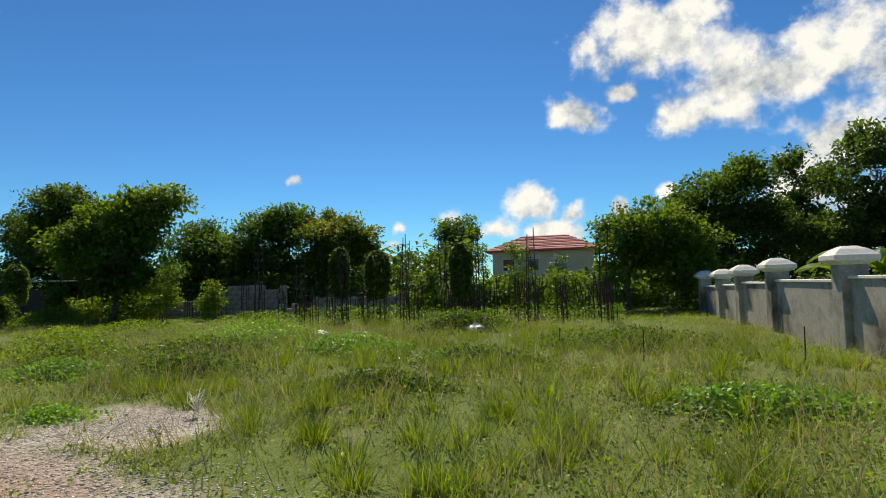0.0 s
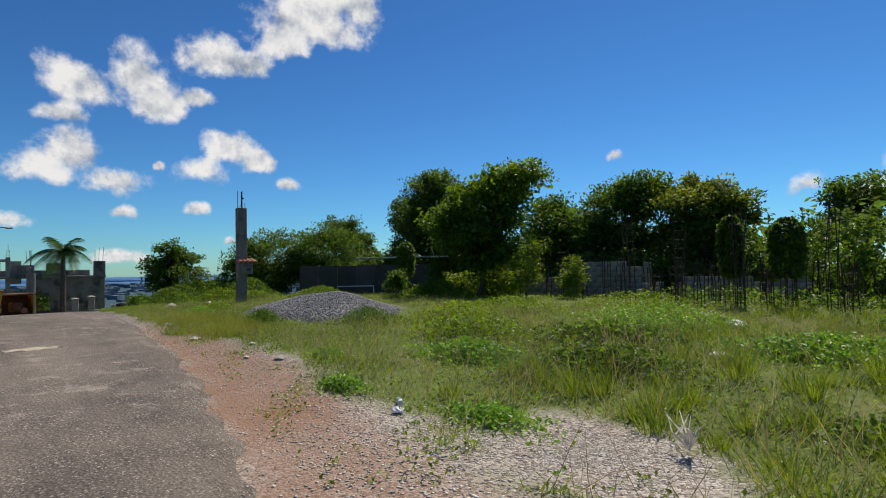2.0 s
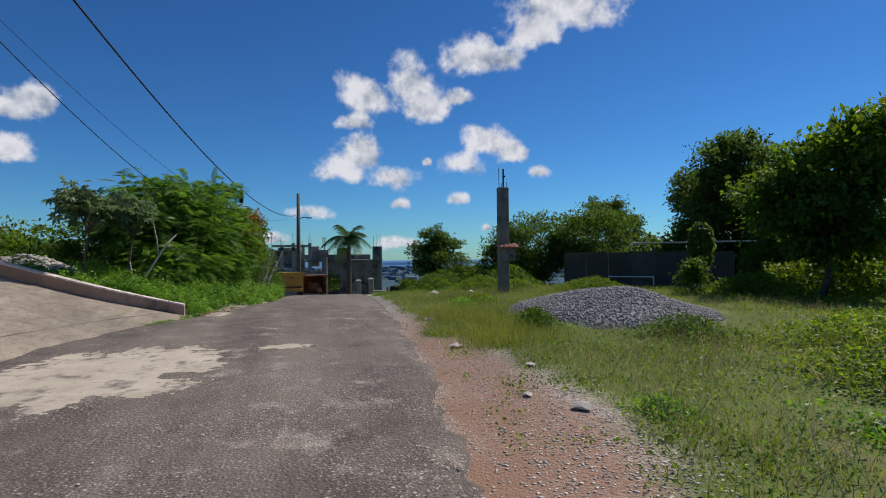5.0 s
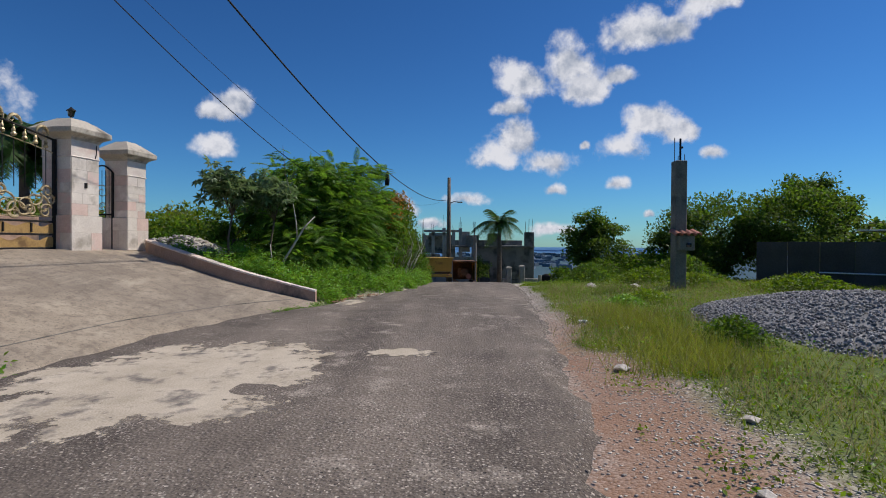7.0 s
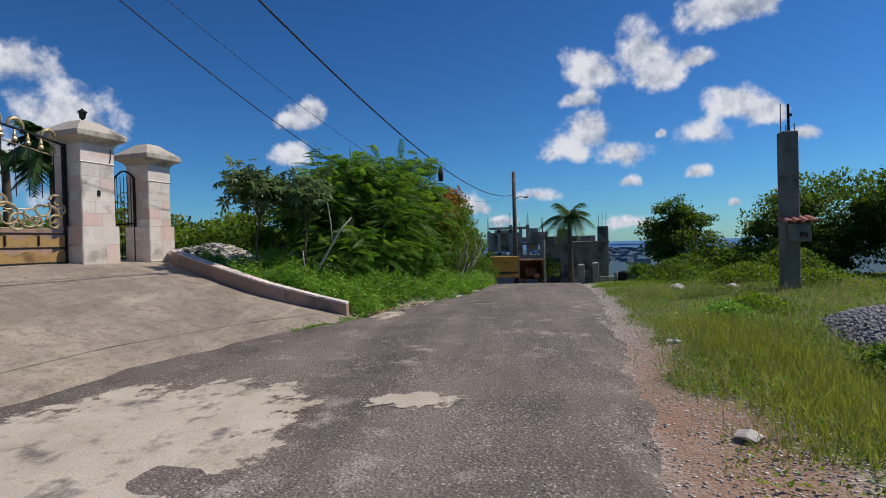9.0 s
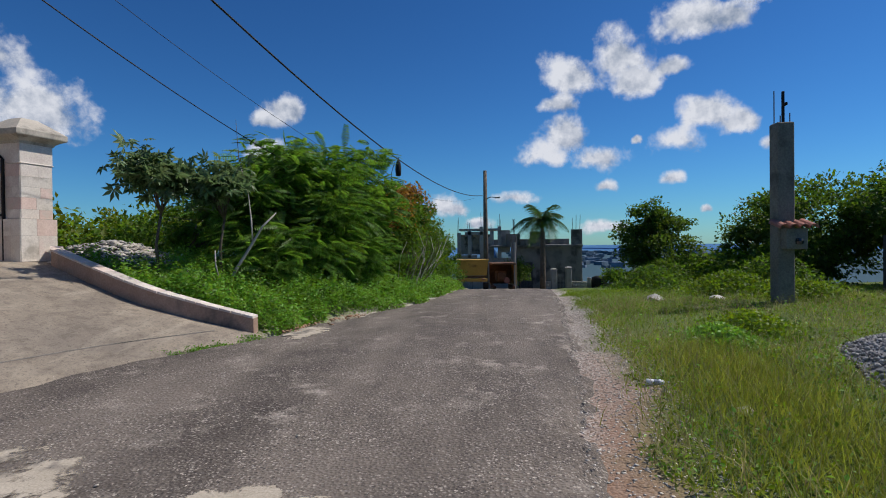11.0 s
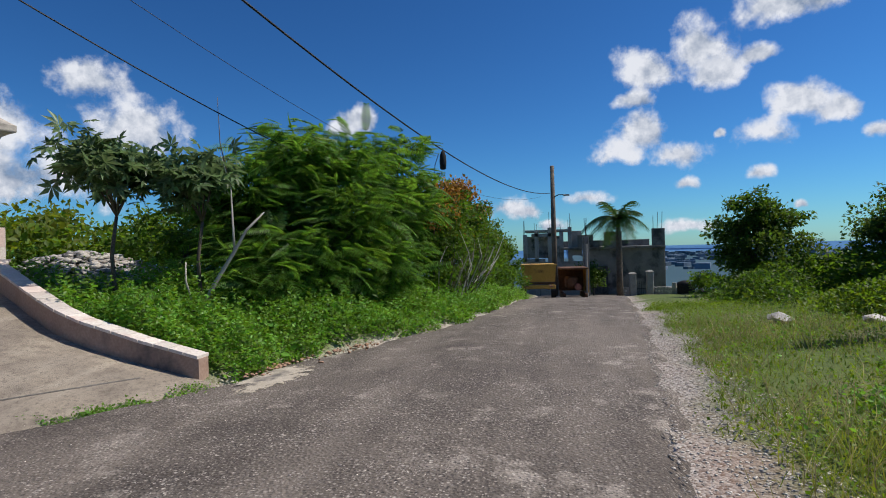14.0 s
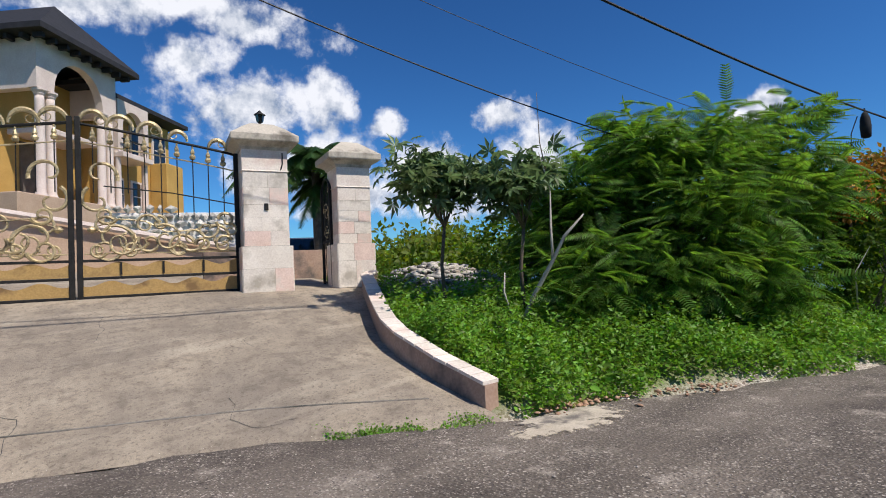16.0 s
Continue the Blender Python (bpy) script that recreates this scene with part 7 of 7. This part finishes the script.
def build_mansion():
    m = thing("mansion", "grand ochre mansion with pinkish columns and dark hipped roofs", "house", (-18.33, -21.44, 5.0), -132)
    part("plinth", Geo().box((5.5, 4.6, -2.2), (15, 10.5, 4.4), 0, 0.03), BROWN_WALL, m)
    part("wall", Geo().box((2.2, 5.4, 2.9), (4.4, 6.8, 5.8), 0, 0.02), WALL_OCHRE, m)
    part("wing_wall", Geo().box((7.6, 5.2, 2.7), (6.2, 7.6, 5.4), 0, 0.02), WALL_OCHRE, m)
    part("portico_front", arch_wall(-0.3, 4.2, 4.25, 6.2, 4.4, 0.05, 0.35, 1.95, 1.38), COLUMN_PINK, m)
    part("portico_side", Geo().box((-0.12, 1.2, 5.2), (0.35, 1.7, 1.95), 0, 0.01), COLUMN_PINK, m)
    part("portico_side", Geo().box((4.02, 1.2, 5.2), (0.35, 1.7, 1.95), 0, 0.01), COLUMN_PINK, m)
    r = part("portico_roof", hip_roof(-0.95, 4.85, -0.7, 6.5, 6.45, 8.5, 1.8), ROOF_DARK, m)
    part("main_roof", hip_roof(3.0, 11.4, 0.6, 9.6, 5.75, 7.4, 4.2), ROOF_DARK, m)
    part("side_roof", hip_roof(-1.2, 3.2, 3.0, 9.5, 5.6, 6.8, 2.0), ROOF_DARK, m)
    for k in range(9):
        part("eave_bracket", Geo().box((-0.55 + 0.62 * k, -0.28, 6.1), (0.14, 0.4, 0.2), 0, 0.01), ROOF_DARK, r)
    for k in range(6):
        part("eave_bracket", Geo().box((-0.52, 0.3 + 0.62 * k, 6.1), (0.4, 0.14, 0.2), 0, 0.01), ROOF_DARK, r)
    for x in (0.0, 0.52, 3.38, 3.9):
        c = part("column", Geo().lathe((x, 0.2, 0), [(0.24, 0), (0.24, 0.12), (0.20, 0.2), (0.175, 0.3), (0.165, 3.8), (0.16, 4.0)], 16), COLUMN_PINK, m, smooth=True)
        part("capital", Geo().lathe((x, 0.2, 4.0), [(0.17, 0), (0.20, 0.06), (0.19, 0.08), (0.25, 0.16), (0.27, 0.18), (0.27, 0.25)], 16), COLUMN_PINK, c)
    part("entry_door", Geo().box((1.95, 1.97, 1.3), (1.8, 0.1, 2.6), 0, 0.02), WOOD_POLE, m)
    part("balcony_slab", Geo().box((1.95, 1.2, 2.85), (2.9, 1.7, 0.22), 0, 0.02), COLUMN_PINK, m)
    for wx, wz, ww, wh in ((5.9, 3.9, 1.0, 1.5), (7.8, 3.9, 1.2, 1.5), (9.6, 3.9, 1.0, 1.5), (5.9, 1.1, 1.0, 1.4), (7.8, 1.1, 1.2, 1.4)):
        w = part("window", Geo().box((wx, 1.37, wz), (ww + 0.24, 0.12, wh + 0.24), 0, 0.01), COLUMN_PINK, m)
        part("pane", Geo().box((wx, 1.30, wz), (ww, 0.04, wh)), GLASS_DARK, w)
        part("mullion", Geo().box((wx, 1.27, wz), (0.05, 0.03, wh)).box((wx, 1.27, wz), (ww, 0.03, 0.05)), COLUMN_PINK, w)
    for wy, wz in ((3.6, 3.9), (3.6, 1.2), (6.2, 3.9)):
        w = part("window", Geo().box((-0.03, wy, wz), (0.12, 1.3, 1.7), 0, 0.01), COLUMN_PINK, m)
        part("pane", Geo().box((-0.1, wy, wz), (0.04, 1.06, 1.46)), GLASS_DARK, w)
        part("mullion", Geo().box((-0.125, wy, wz), (0.03, 0.05, 1.46)), COLUMN_PINK, w)
    # bay with round-headed loggia on the wing
    part("loggia", arch_wall(4.75, 7.1, 2.9, 5.4, 4.2, 0.35, 0.3, 5.92, 0.8), COLUMN_PINK, m)
    for x in (4.9, 6.95):
        part("column", Geo().lathe((x, 0.5, 0), [(0.2, 0), (0.2, 0.1), (0.15, 0.25), (0.14, 2.75), (0.2, 2.9)], 14), COLUMN_PINK, m, smooth=True)
    part("balcony", Geo().box((5.9, 0.75, 2.75), (2.3, 1.3, 0.25), 0, 0.02), COLUMN_PINK, m)
    b = part("balustrade", Geo().box((5.9, 0.2, 3.5), (2.2, 0.06, 0.06)), IRON, m)
    for k in range(10):
        part("baluster", Geo().tube([(4.9 + 0.22 * k, 0.2, 2.88), (4.9 + 0.22 * k, 0.2, 3.5)], 0.014, 5), IRON, b)
    part("end_bay", Geo().box((9.6, 0.9, 1.6), (1.6, 1.0, 3.0), 0, 0.05), WALL_OCHRE, m)


build_mansion()
bw = thing("terrace_wall", "brown rendered terrace wall sloping below the mansion", "wall", (-23, -13.3, 2.0))
part("body", Geo().prism([(0, -1.2), (0, 0.55), (2.2, 0.9), (4.0, 1.25), (5.9, 1.6), (15, 1.9), (15, -1.2)], 0.0, 0.35, m=pose(0, 0, 0, 90, 0, -6)), BROWN_WALL, bw)
part("coping", Geo().tube([(0, 0.17, 0.58), (2.2, -0.05, 0.93), (4.0, -0.24, 1.28), (5.9, -0.44, 1.63), (15, -1.4, 1.93)], 0.09, 6), COLUMN_PINK, bw)


def stone_wall():
    w = thing("stone_wall", "curved white rubble-stone terrace wall with an iron rail", "wall", (-22.3, -18.6, 2.2))
    rng = np.random.default_rng(401)
    a, b = Vector((2.3, -0.9, 0)), Vector((-2.1, 0.5, 0))
    d = (b - a).normalized()
    nrm = Vector((d.y, -d.x, 0))
    if nrm.y < 0:
        nrm = -nrm
    length = (b - a).length
    g = Geo()
    ang = math.degrees(math.atan2(d.y, d.x))
    g.box((0.1 - nrm.x * 0.22, -0.25 - nrm.y * 0.22, 0.5), (length, 0.4, 3.2), ang, 0.02)
    part("core", g, CAP_PAINT, w)
    for row in range(9):
        s = 0.0
        while s < length - 0.2:
            wd, z = rng.uniform(0.25, 0.5), -0.1 + 0.29 * row
            top = 2.5 - 0.12 * s
            if z < top:
                c = a + d * (s + wd / 2) + nrm * 0.02
                v, t = stone_template(int(rng.integers(1000)))
                part("stone", Geo().add([Vector((c.x, c.y, z)) + d * (p[0] * wd * 0.52) + nrm * (p[1] * 0.1) + Vector((0, 0, p[2] * 0.17)) for p in v], t), STONE_PALE, w)
            s += wd
    part("rail", Geo().tube([a + Vector((0, 0, 3.1)), a.lerp(b, 0.5) + Vector((0, 0, 2.85)), b + Vector((0, 0, 2.4))], 0.025, 5), IRON, w)


stone_wall()


def palm(label, x, y, z, trunk, crown, fronds, seed, shaft=0.12):
    rng = np.random.default_rng(seed)
    t = thing("palm_tree", label, "palm tree", (x, y, z))
    part("trunk", Geo().tube([(0, 0, -0.3), (0.02, 0.01, trunk * 0.3), (0.05, 0.02, trunk * 0.7), (0.05, 0.0, trunk)], [shaft * 1.3, shaft * 1.15, shaft, shaft * 0.8], 12), BARK, t, smooth=True)
    part("crownshaft", Geo().tube([(0.05, 0, trunk - 0.05), (0.05, 0, trunk + crown * 0.25)], [shaft * 0.85, shaft * 0.35], 10), LEAF_LIGHT, t, smooth=True)
    for i in range(fronds):
        a, up = 2.4 * i + 0.3 * rng.normal(), rng.uniform(0.0, 1.2)
        ln = crown * rng.uniform(0.85, 1.15)
        c, q = math.cos(a), math.sin(a)
        v, f = [], []
        g = Geo()
        pts = []
        for k in range(13):
            s = k / 12
            r = ln * (s * math.cos(up * 0.9) * 0.95 + 0.10 * s)
            zz = trunk + crown * 0.2 + ln * (math.sin(up) * s - (0.55 + 0.45 * (1.2 - up)) * s * s)
            pts.append(Vector((0.05 + r * c, r * q, zz)))
        g.tube(pts, [0.02 * (1 - 0.8 * k / 12) for k in range(13)], 4)
        for k in range(1, 13):
            for j in range(3):
                p = pts[k - 1].lerp(pts[k], j / 3)
                s = (k - 1 + j / 3) / 12
                wl = crown * 0.34 * math.sin(math.pi * min(0.97, 0.15 + 0.8 * s)) + 0.03
                dirv = (pts[k] - pts[k - 1]).normalized()
                for side in (-1, 1):
                    tip = p + Vector((-q * side, c * side, 0)) * wl * 0.8 + dirv * wl * 0.45 + Vector((0, 0, -wl * rng.uniform(0.25, 0.6)))
                    b = dirv * 0.04
                    g.add([p - b, p + b, tip], [(0, 1, 2)])
        part("frond", g, LEAF_PALM, t)


palm("small feathery palm behind the foot gate", -23.62, -9.0, 1.5, 2.85, 1.3, 30, 411)
palm("small feathery palm behind the foot gate", -23.95, -9.25, 1.5, 2.3, 1.1, 20, 414, 0.09)
palm("leafy palm tree in the mansion's forecourt", -23.7, -13.0, 2.2, 2.6, 1.35, 12, 412)
palm("leafy palm tree in the mansion's forecourt", -25.6, -12.5, 2.0, 2.4, 1.3, 11, 413)


def car(label, x, y, z, rz, paint):
    """A boxy estate car: body, cabin, glass, lamps and wheels."""
    c = thing("car", label, "car", (x, y, z), rz, "parked cars")
    prof = [(-2.1, 0.35), (-2.15, 0.75), (-2.0, 0.98), (-1.1, 1.06), (-0.5, 1.58), (-0.2, 1.64), (1.6, 1.62), (2.0, 1.1), (2.12, 0.95), (2.12, 0.35)]
    part("body", Geo().prism(prof, -0.82, 0.82, m=pose(0, 0, 0, 90, 0, 0)), paint, c)
    for s in (-1, 1):
        part("side_window", Geo().prism([(-0.8, 1.1), (-0.42, 1.5), (1.55, 1.52), (1.8, 1.12)], 0.822 if s > 0 else -0.835, 0.835 if s > 0 else -0.822, m=pose(0, 0, 0, 90, 0, 0)), GLASS_DARK, c)
        part("headlight", Geo().box((-2.08, s * 0.6, 0.85), (0.12, 0.36, 0.18), 0, 0.02), GLASS_DARK, c)
        for wx in (-1.35, 1.35):
            w = part("wheel", Geo().tube([(wx, s * 0.66, 0.33), (wx, s * 0.85, 0.33)], 0.33, 16), RUBBER, c)
            part("rim", Geo().tube([(wx, s * 0.84, 0.33), (wx, s * 0.862, 0.33)], 0.2, 12), PLASTIC, w)
    part("windscreen", Geo().add([(-1.08, -0.72, 1.08), (-1.08, 0.72, 1.08), (-0.52, 0.68, 1.57), (-0.52, -0.68, 1.57), (-1.0, 0, 1.02)], [(0, 1, 2, 3)]), GLASS_DARK, c)
    part("grille", Geo().box((-2.14, 0, 0.62), (0.06, 1.2, 0.2), 0, 0.01), IRON, c)
    part("bumper", Geo().box((-2.12, 0, 0.4), (0.14, 1.62, 0.16), 0, 0.03), paint, c)


for lab, x, y, rz, pt in (("white estate car parked behind the gate", -24.3, -15.2, 250, WHITE_PAINT), ("dark car parked beyond the foot gate", -25.6, -14.4, 250, CAR_DARK)):
    car(lab, x, y, float(land(x, y)), rz, pt)


# ---- the end of the lane ----
def unfinished_building():
    b = thing("unfinished_building", "unfinished grey block building with open storeys and rebar", "building", (-56.8, 5.95, -2.15))
    b.scale = (1.22,) * 3
    part("wall", Geo().box((-0.2, 2.0, 1.35), (0.25, 4.3, 2.9), 0, 0.01), CONCRETE_OLD, b)
    part("wall", Geo().box((-2.4, 4.1, 1.35), (4.2, 0.25, 2.9), 0, 0.01), CONCRETE_OLD, b)
    part("wall", Geo().box((-0.4, -0.9, 1.0), (0.25, 1.5, 2.2), 0, 0.01), CONCRETE, b)
    part("floor_slab", Geo().box((-2.6, 1.2, 2.86), (5.4, 6.0, 0.14), 0, 0.01), CONCRETE_OLD, b)
    part("ground_slab", Geo().box((-2.6, 0, -0.15), (5.4, 8.4, 0.3), 0, 0.01), CONCRETE_OLD, b)
    for y, h, w in ((3.85, 1.0, 0.7), (1.3, 0.9, 1.0), (-0.3, 0.75, 0.9), (0.3, 0.4, 0.5)):
        part("upper_wall", Geo().box((-0.2, y, 2.93 + h / 2), (0.24, w, h), 0, 0.01), CONCRETE_OLD, b)
    part("rear_wall", Geo().box((-4.8, 1.0, 3.1), (0.2, 6, 0.5), 0, 0.01), CONCRETE_OLD, b)
    for y, z0, z1 in ((-1.7, 0, 3.9), (-2.4, 0, 4.2), (-3.2, 0, 4.0), (-3.9, 0, 3.8), (-1.2, 2.0, 4.2)):
        part("column", Geo().box((-0.3, y, (z0 + z1) / 2), (0.24, 0.24, z1 - z0), 0, 0.01), CONCRETE, b)
    part("wall", Geo().box((-0.35, -2.6, 1.0), (0.2, 2.9, 2.2), 0, 0.01), CONCRETE, b)
    part("upper_wall", Geo().box((-0.45, -0.9, 3.2), (0.2, 0.8, 1.5), 0, 0.01), CONCRETE, b)
    part("upper_wall", Geo().box((-1.8, -2.9, 3.0), (0.2, 2.2, 1.4), 0, 0.01), BLOCK, b)
    part("floor_slab", Geo().box((-1.2, -2.6, 4.0), (2.0, 2.6, 0.14), 0, 0.01), CONCRETE, b)
    part("frame_beam", Geo().box((-0.3, -2.8, 3.75), (0.24, 1.4, 0.22), 0, 0.01), CONCRETE, b)
    part("frame_beam", Geo().box((-0.3, -3.4, 2.2), (0.24, 1.4, 0.2), 0, 0.01), CONCRETE, b)
    part("block_panel", Geo().box((-0.3, -2.0, 2.8), (0.18, 0.7, 1.4), 0, 0.005), BLOCK, b)
    part("block_panel", Geo().box((-0.3, -3.5, 1.0), (0.18, 1.0, 2.0), 0, 0.005), BLOCK, b)
    rng = np.random.default_rng(501)
    for y, z in ((3.6, 3.9), (3.8, 3.9), (4.05, 3.9), (1.0, 3.8), (1.5, 3.8), (-0.2, 3.6), (-1.2, 4.2), (-1.3, 4.2), (-1.1, 4.2), (-1.7, 3.9), (-2.4, 4.2), (-3.2, 4.0), (-3.3, 4.0), (-3.9, 3.8), (-4.0, 3.8)):
        part("rebar", Geo().tube([(-0.25 + 0.06 * rng.normal(), y, z - 0.3), (-0.25 + 0.08 * rng.normal(), y + 0.04 * rng.normal(), z + rng.uniform(0.4, 1.1))], 0.014, 4), REBAR, b)
    # open doorway and boundary: the recess's shade painted as a dark slab on the wall
    part("doorway", Geo().box((-0.05, 0.5, 0.85), (0.1, 0.9, 1.9), 0, 0.005), DARK_GAP, b)


unfinished_building()


def entrance():
    for i, (x, y, h) in enumerate(((-54.2, 8.5, 1.5), (-54.2, 9.6, 1.62))):
        p = thing("gate_post", "short pale round-shouldered gate post", "post", (x, y, float(road_z(x)) - 0.05), 0, "gate posts")
        part("shaft", Geo().box((0, 0, h / 2), (0.42, 0.42, h), 0, 0.03), CONCRETE, p)
        part("cap", Geo().square_lathe((0, 0, h), [(0.24, 0), (0.25, 0.05), (0.12, 0.14)]), CONCRETE, p)
    gt = thing("small_gate", "black iron gate between the short posts", "gate", (-54.2, 9.05, -2.0))
    part("frame", Geo().box((0, 0, 0.55), (0.04, 0.56, 0.05)).box((0, 0, 0.15), (0.04, 0.56, 0.05)), IRON, gt)
    for k in range(5):
        part("bar", Geo().tube([(0, -0.22 + 0.11 * k, 0.1), (0, -0.22 + 0.11 * k, 1.05)], 0.012, 4), IRON, gt)
    rng = np.random.default_rng(511)
    for y0, y1 in ((7.7, 8.26), (9.84, 11.0)):
        w = thing("field_stone_wall", "low whitish field-stone wall by the lane's end", "wall", (-54.2, (y0 + y1) / 2, -2.1), 0, "field-stone walls")
        part("core", Geo().box((0, 0, 0.35), (0.22, y1 - y0, 0.85), 0, 0.01), CONCRETE, w)
        for r in range(4):
            for k in range(int((y1 - y0) / 0.19)):
                v, t = stone_template(int(rng.integers(999)))
                c = Vector((0.11, -(y1 - y0) / 2 + 0.1 + 0.19 * k + 0.03 * rng.normal(), 0.1 + 0.2 * r))
                part("stone", Geo().add([c + Vector((0.04 * p[1], 0.105 * p[0], 0.10 * p[2])) for p in v], t), STONE_PALE, w)
    tk = thing("water_tank", "dark water tank between stubby concrete piers", "tank", (-53.0, 11.6, -2.1))
    part("tank", Geo().lathe((0, 0, 0.1), [(0.5, 0), (0.55, 0.1), (0.55, 0.9), (0.5, 1.05), (0.2, 1.15)], 16), IRON, tk, smooth=True)
    for y in (-0.75, 0.8):
        part("pier", Geo().tube([(0.3, y, -0.2), (0.3, y, 1.15)], [0.17, 0.14], 10), CONCRETE, tk)


entrance()
palm("tall royal palm in front of the unfinished building", -53.5, 7.6, -2.0, 4.75, 2.6, 18, 521, 0.18)
fp = thing("utility_pole", "weathered wooden utility pole with a street-lamp arm", "utility pole", (-53.5, 3.4, -1.95))
part("shaft", Geo().tube([(0, 0, -0.3), (0, 0, 4.3), (0, 0, 9.0)], [0.19, 0.17, 0.13], 12), WOOD_POLE, fp, smooth=True)
lamp_arm = part("lamp_arm", Geo().tube([(0, 0, 6.85), (0.2, 0.4, 7.0), (0.25, 0.8, 6.97)], 0.035, 6), IRON, fp)
part("lamp_head", Geo().box((0.27, 0.9, 6.95), (0.17, 0.42, 0.11), 0, 0.03), CONCRETE, lamp_arm)


def dumper():
    """An old yellow tipping wagon standing tail-on."""
    d = thing("tipper_trailer", "worn yellow tipping trailer parked at the lane's edge", "trailer", (-47.6, 2.55, float(road_z(-47.6)) + 0.03), 4)
    d.scale = (1.36,) * 3
    part("tub", Geo().add([(0.6, -0.66, 0.72), (0.6, 0.66, 0.72), (0.78, 0.72, 1.42), (0.78, -0.72, 1.42), (-1.4, -0.6, 0.72), (-1.4, 0.6, 0.72), (-1.5, 0.72, 1.42), (-1.5, -0.72, 1.42)], [(0, 1, 2, 3), (5, 4, 7, 6), (1, 5, 6, 2), (4, 0, 3, 7), (1, 0, 4, 5), (2, 6, 7, 3)]), YELLOW, d)
    part("rim_rail", Geo().box((0.79, 0, 1.43), (0.07, 1.5, 0.07), 0, 0.01), YELLOW, d)
    part("tail_beam", Geo().box((0.66, 0, 0.52), (0.1, 1.36, 0.16), 0, 0.01), YELLOW, d)
    # rust-dark strip added as painted shadow below the tub
    part("shadow_strip", Geo().box((0.55, 0, 0.66), (0.08, 1.25, 0.1), 0, 0.01), RUST, d)
    for y in (-0.4, 0.4):
        part("chassis_rail", Geo().box((-0.6, y, 0.48), (2.6, 0.09, 0.14), 0, 0.01), RUST, d)
    for y in (-0.62, 0.62):
        w = part("wheel", Geo().tube([(0.1, y - 0.1, 0.3), (0.1, y + 0.1, 0.3)], 0.3, 18), RUBBER, d)
        part("hub", Geo().tube([(0.1, y - 0.11, 0.3), (0.1, y + 0.11, 0.3)], 0.12, 10), RUST, w)
    for y in (-0.5, 0.5):
        part("tail_lamp", Geo().box((0.72, y, 0.55), (0.03, 0.12, 0.07), 0, 0.005), TILE_CLAY, d)


dumper()


def derelict():
    """A rusting machine with its hood off."""
    d = thing("derelict_machine", "rusty derelict engine unit with an open hood", "machine", (-48.6, 4.5, float(road_z(-48.6)) + 0.03), 6)
    d.scale = (1.36,) * 3
    part("hood", Geo().box((0, 0, 1.28), (1.5, 1.15, 0.08), 0, 0.02), RUST, d)
    part("side_plate", Geo().box((0, 0.56, 0.75), (1.4, 0.05, 1.0), 0, 0.01), YELLOW, d)
    part("rear_plate", Geo().box((-0.7, 0, 0.75), (0.05, 1.1, 1.0), 0, 0.01), RUST, d)
    part("engine", Geo().box((-0.1, -0.05, 0.65), (0.9, 0.5, 0.5), 0, 0.06).tube([(0.45, -0.1, 0.72), (0.62, -0.1, 0.72)], 0.17, 12), RUST, d)
    part("drum", Geo().tube([(0.3, 0.15, 0.5), (0.6, 0.15, 0.5)], 0.14, 10), TILE_CLAY, d)
    for y in (-0.45, 0.45):
        part("skid", Geo().box((0, y, 0.12), (1.6, 0.12, 0.24), 0, 0.01), RUST, d)
    part("post", Geo().tube([(0.66, 0.52, 0.0), (0.66, 0.52, 2.3)], 0.05, 8), CONCRETE, d)


derelict()
pp = thing("concrete_column", "slender bare concrete post beside the derelict machine", "column", (-51.5, 5.4, float(road_z(-51.5))))
pp.scale = (1.2,) * 3
part("shaft", Geo().box((0, 0, 1.5), (0.3, 0.3, 3.4), 10, 0.02), CONCRETE_OLD, pp)
for k in range(3):
    part("rebar", Geo().tube([(0.05 * k - 0.05, 0.03, 3.1), (0.05 * k - 0.05, 0.06 * k - 0.05, 4.2)], 0.012, 4), REBAR, pp)
tree("shrub", "dark shrub growing against the unfinished building", (-53.0, 5.9, -1.9), [((-53.0, 5.8, -0.7), (0.85, 0.95, 1.0)), ((-52.9, 5.5, 0.0), (0.6, 0.6, 0.6))], 3000, 0.14, LEAF_DARK, 531, 0.05, category="shrub", template=LEAF_SHAPE)
tree("shrub", "scrubby green growth below the lane's end", (-52, 12, -2), [((-50, 12.5, -1.2), (2.4, 2, 1.0)), ((-43.5, 13.5, -0.6), (2.6, 2.0, 1.3)), ((-40.5, 12.6, 0.1), (1.8, 1.8, 1.1))], 9000, 0.17, LEAF_MID, 532, 0.06, category="shrub", template=LEAF_SHAPE)


def far_town():
    """Small buildings spread over the plain towards the sea, blue haze put into their colour."""
    rng = np.random.default_rng(541)
    g = Geo()
    for _ in range(300):
        r, a = rng.uniform(600, 1480), radians(rng.uniform(152, 178))
        x, y = r * math.cos(a), r * math.sin(a)
        s = rng.uniform(5, 16)
        g.box((x, y, float(land(x, y)) + s * 0.18), (s, s * rng.uniform(0.6, 1.6), s * 0.45), rng.uniform(0, 90))
    tagged(part("far_town", g, TOWN), "houses of a distant town on the plain, coloured with blue haze", "town", kind="stuff")


far_town()
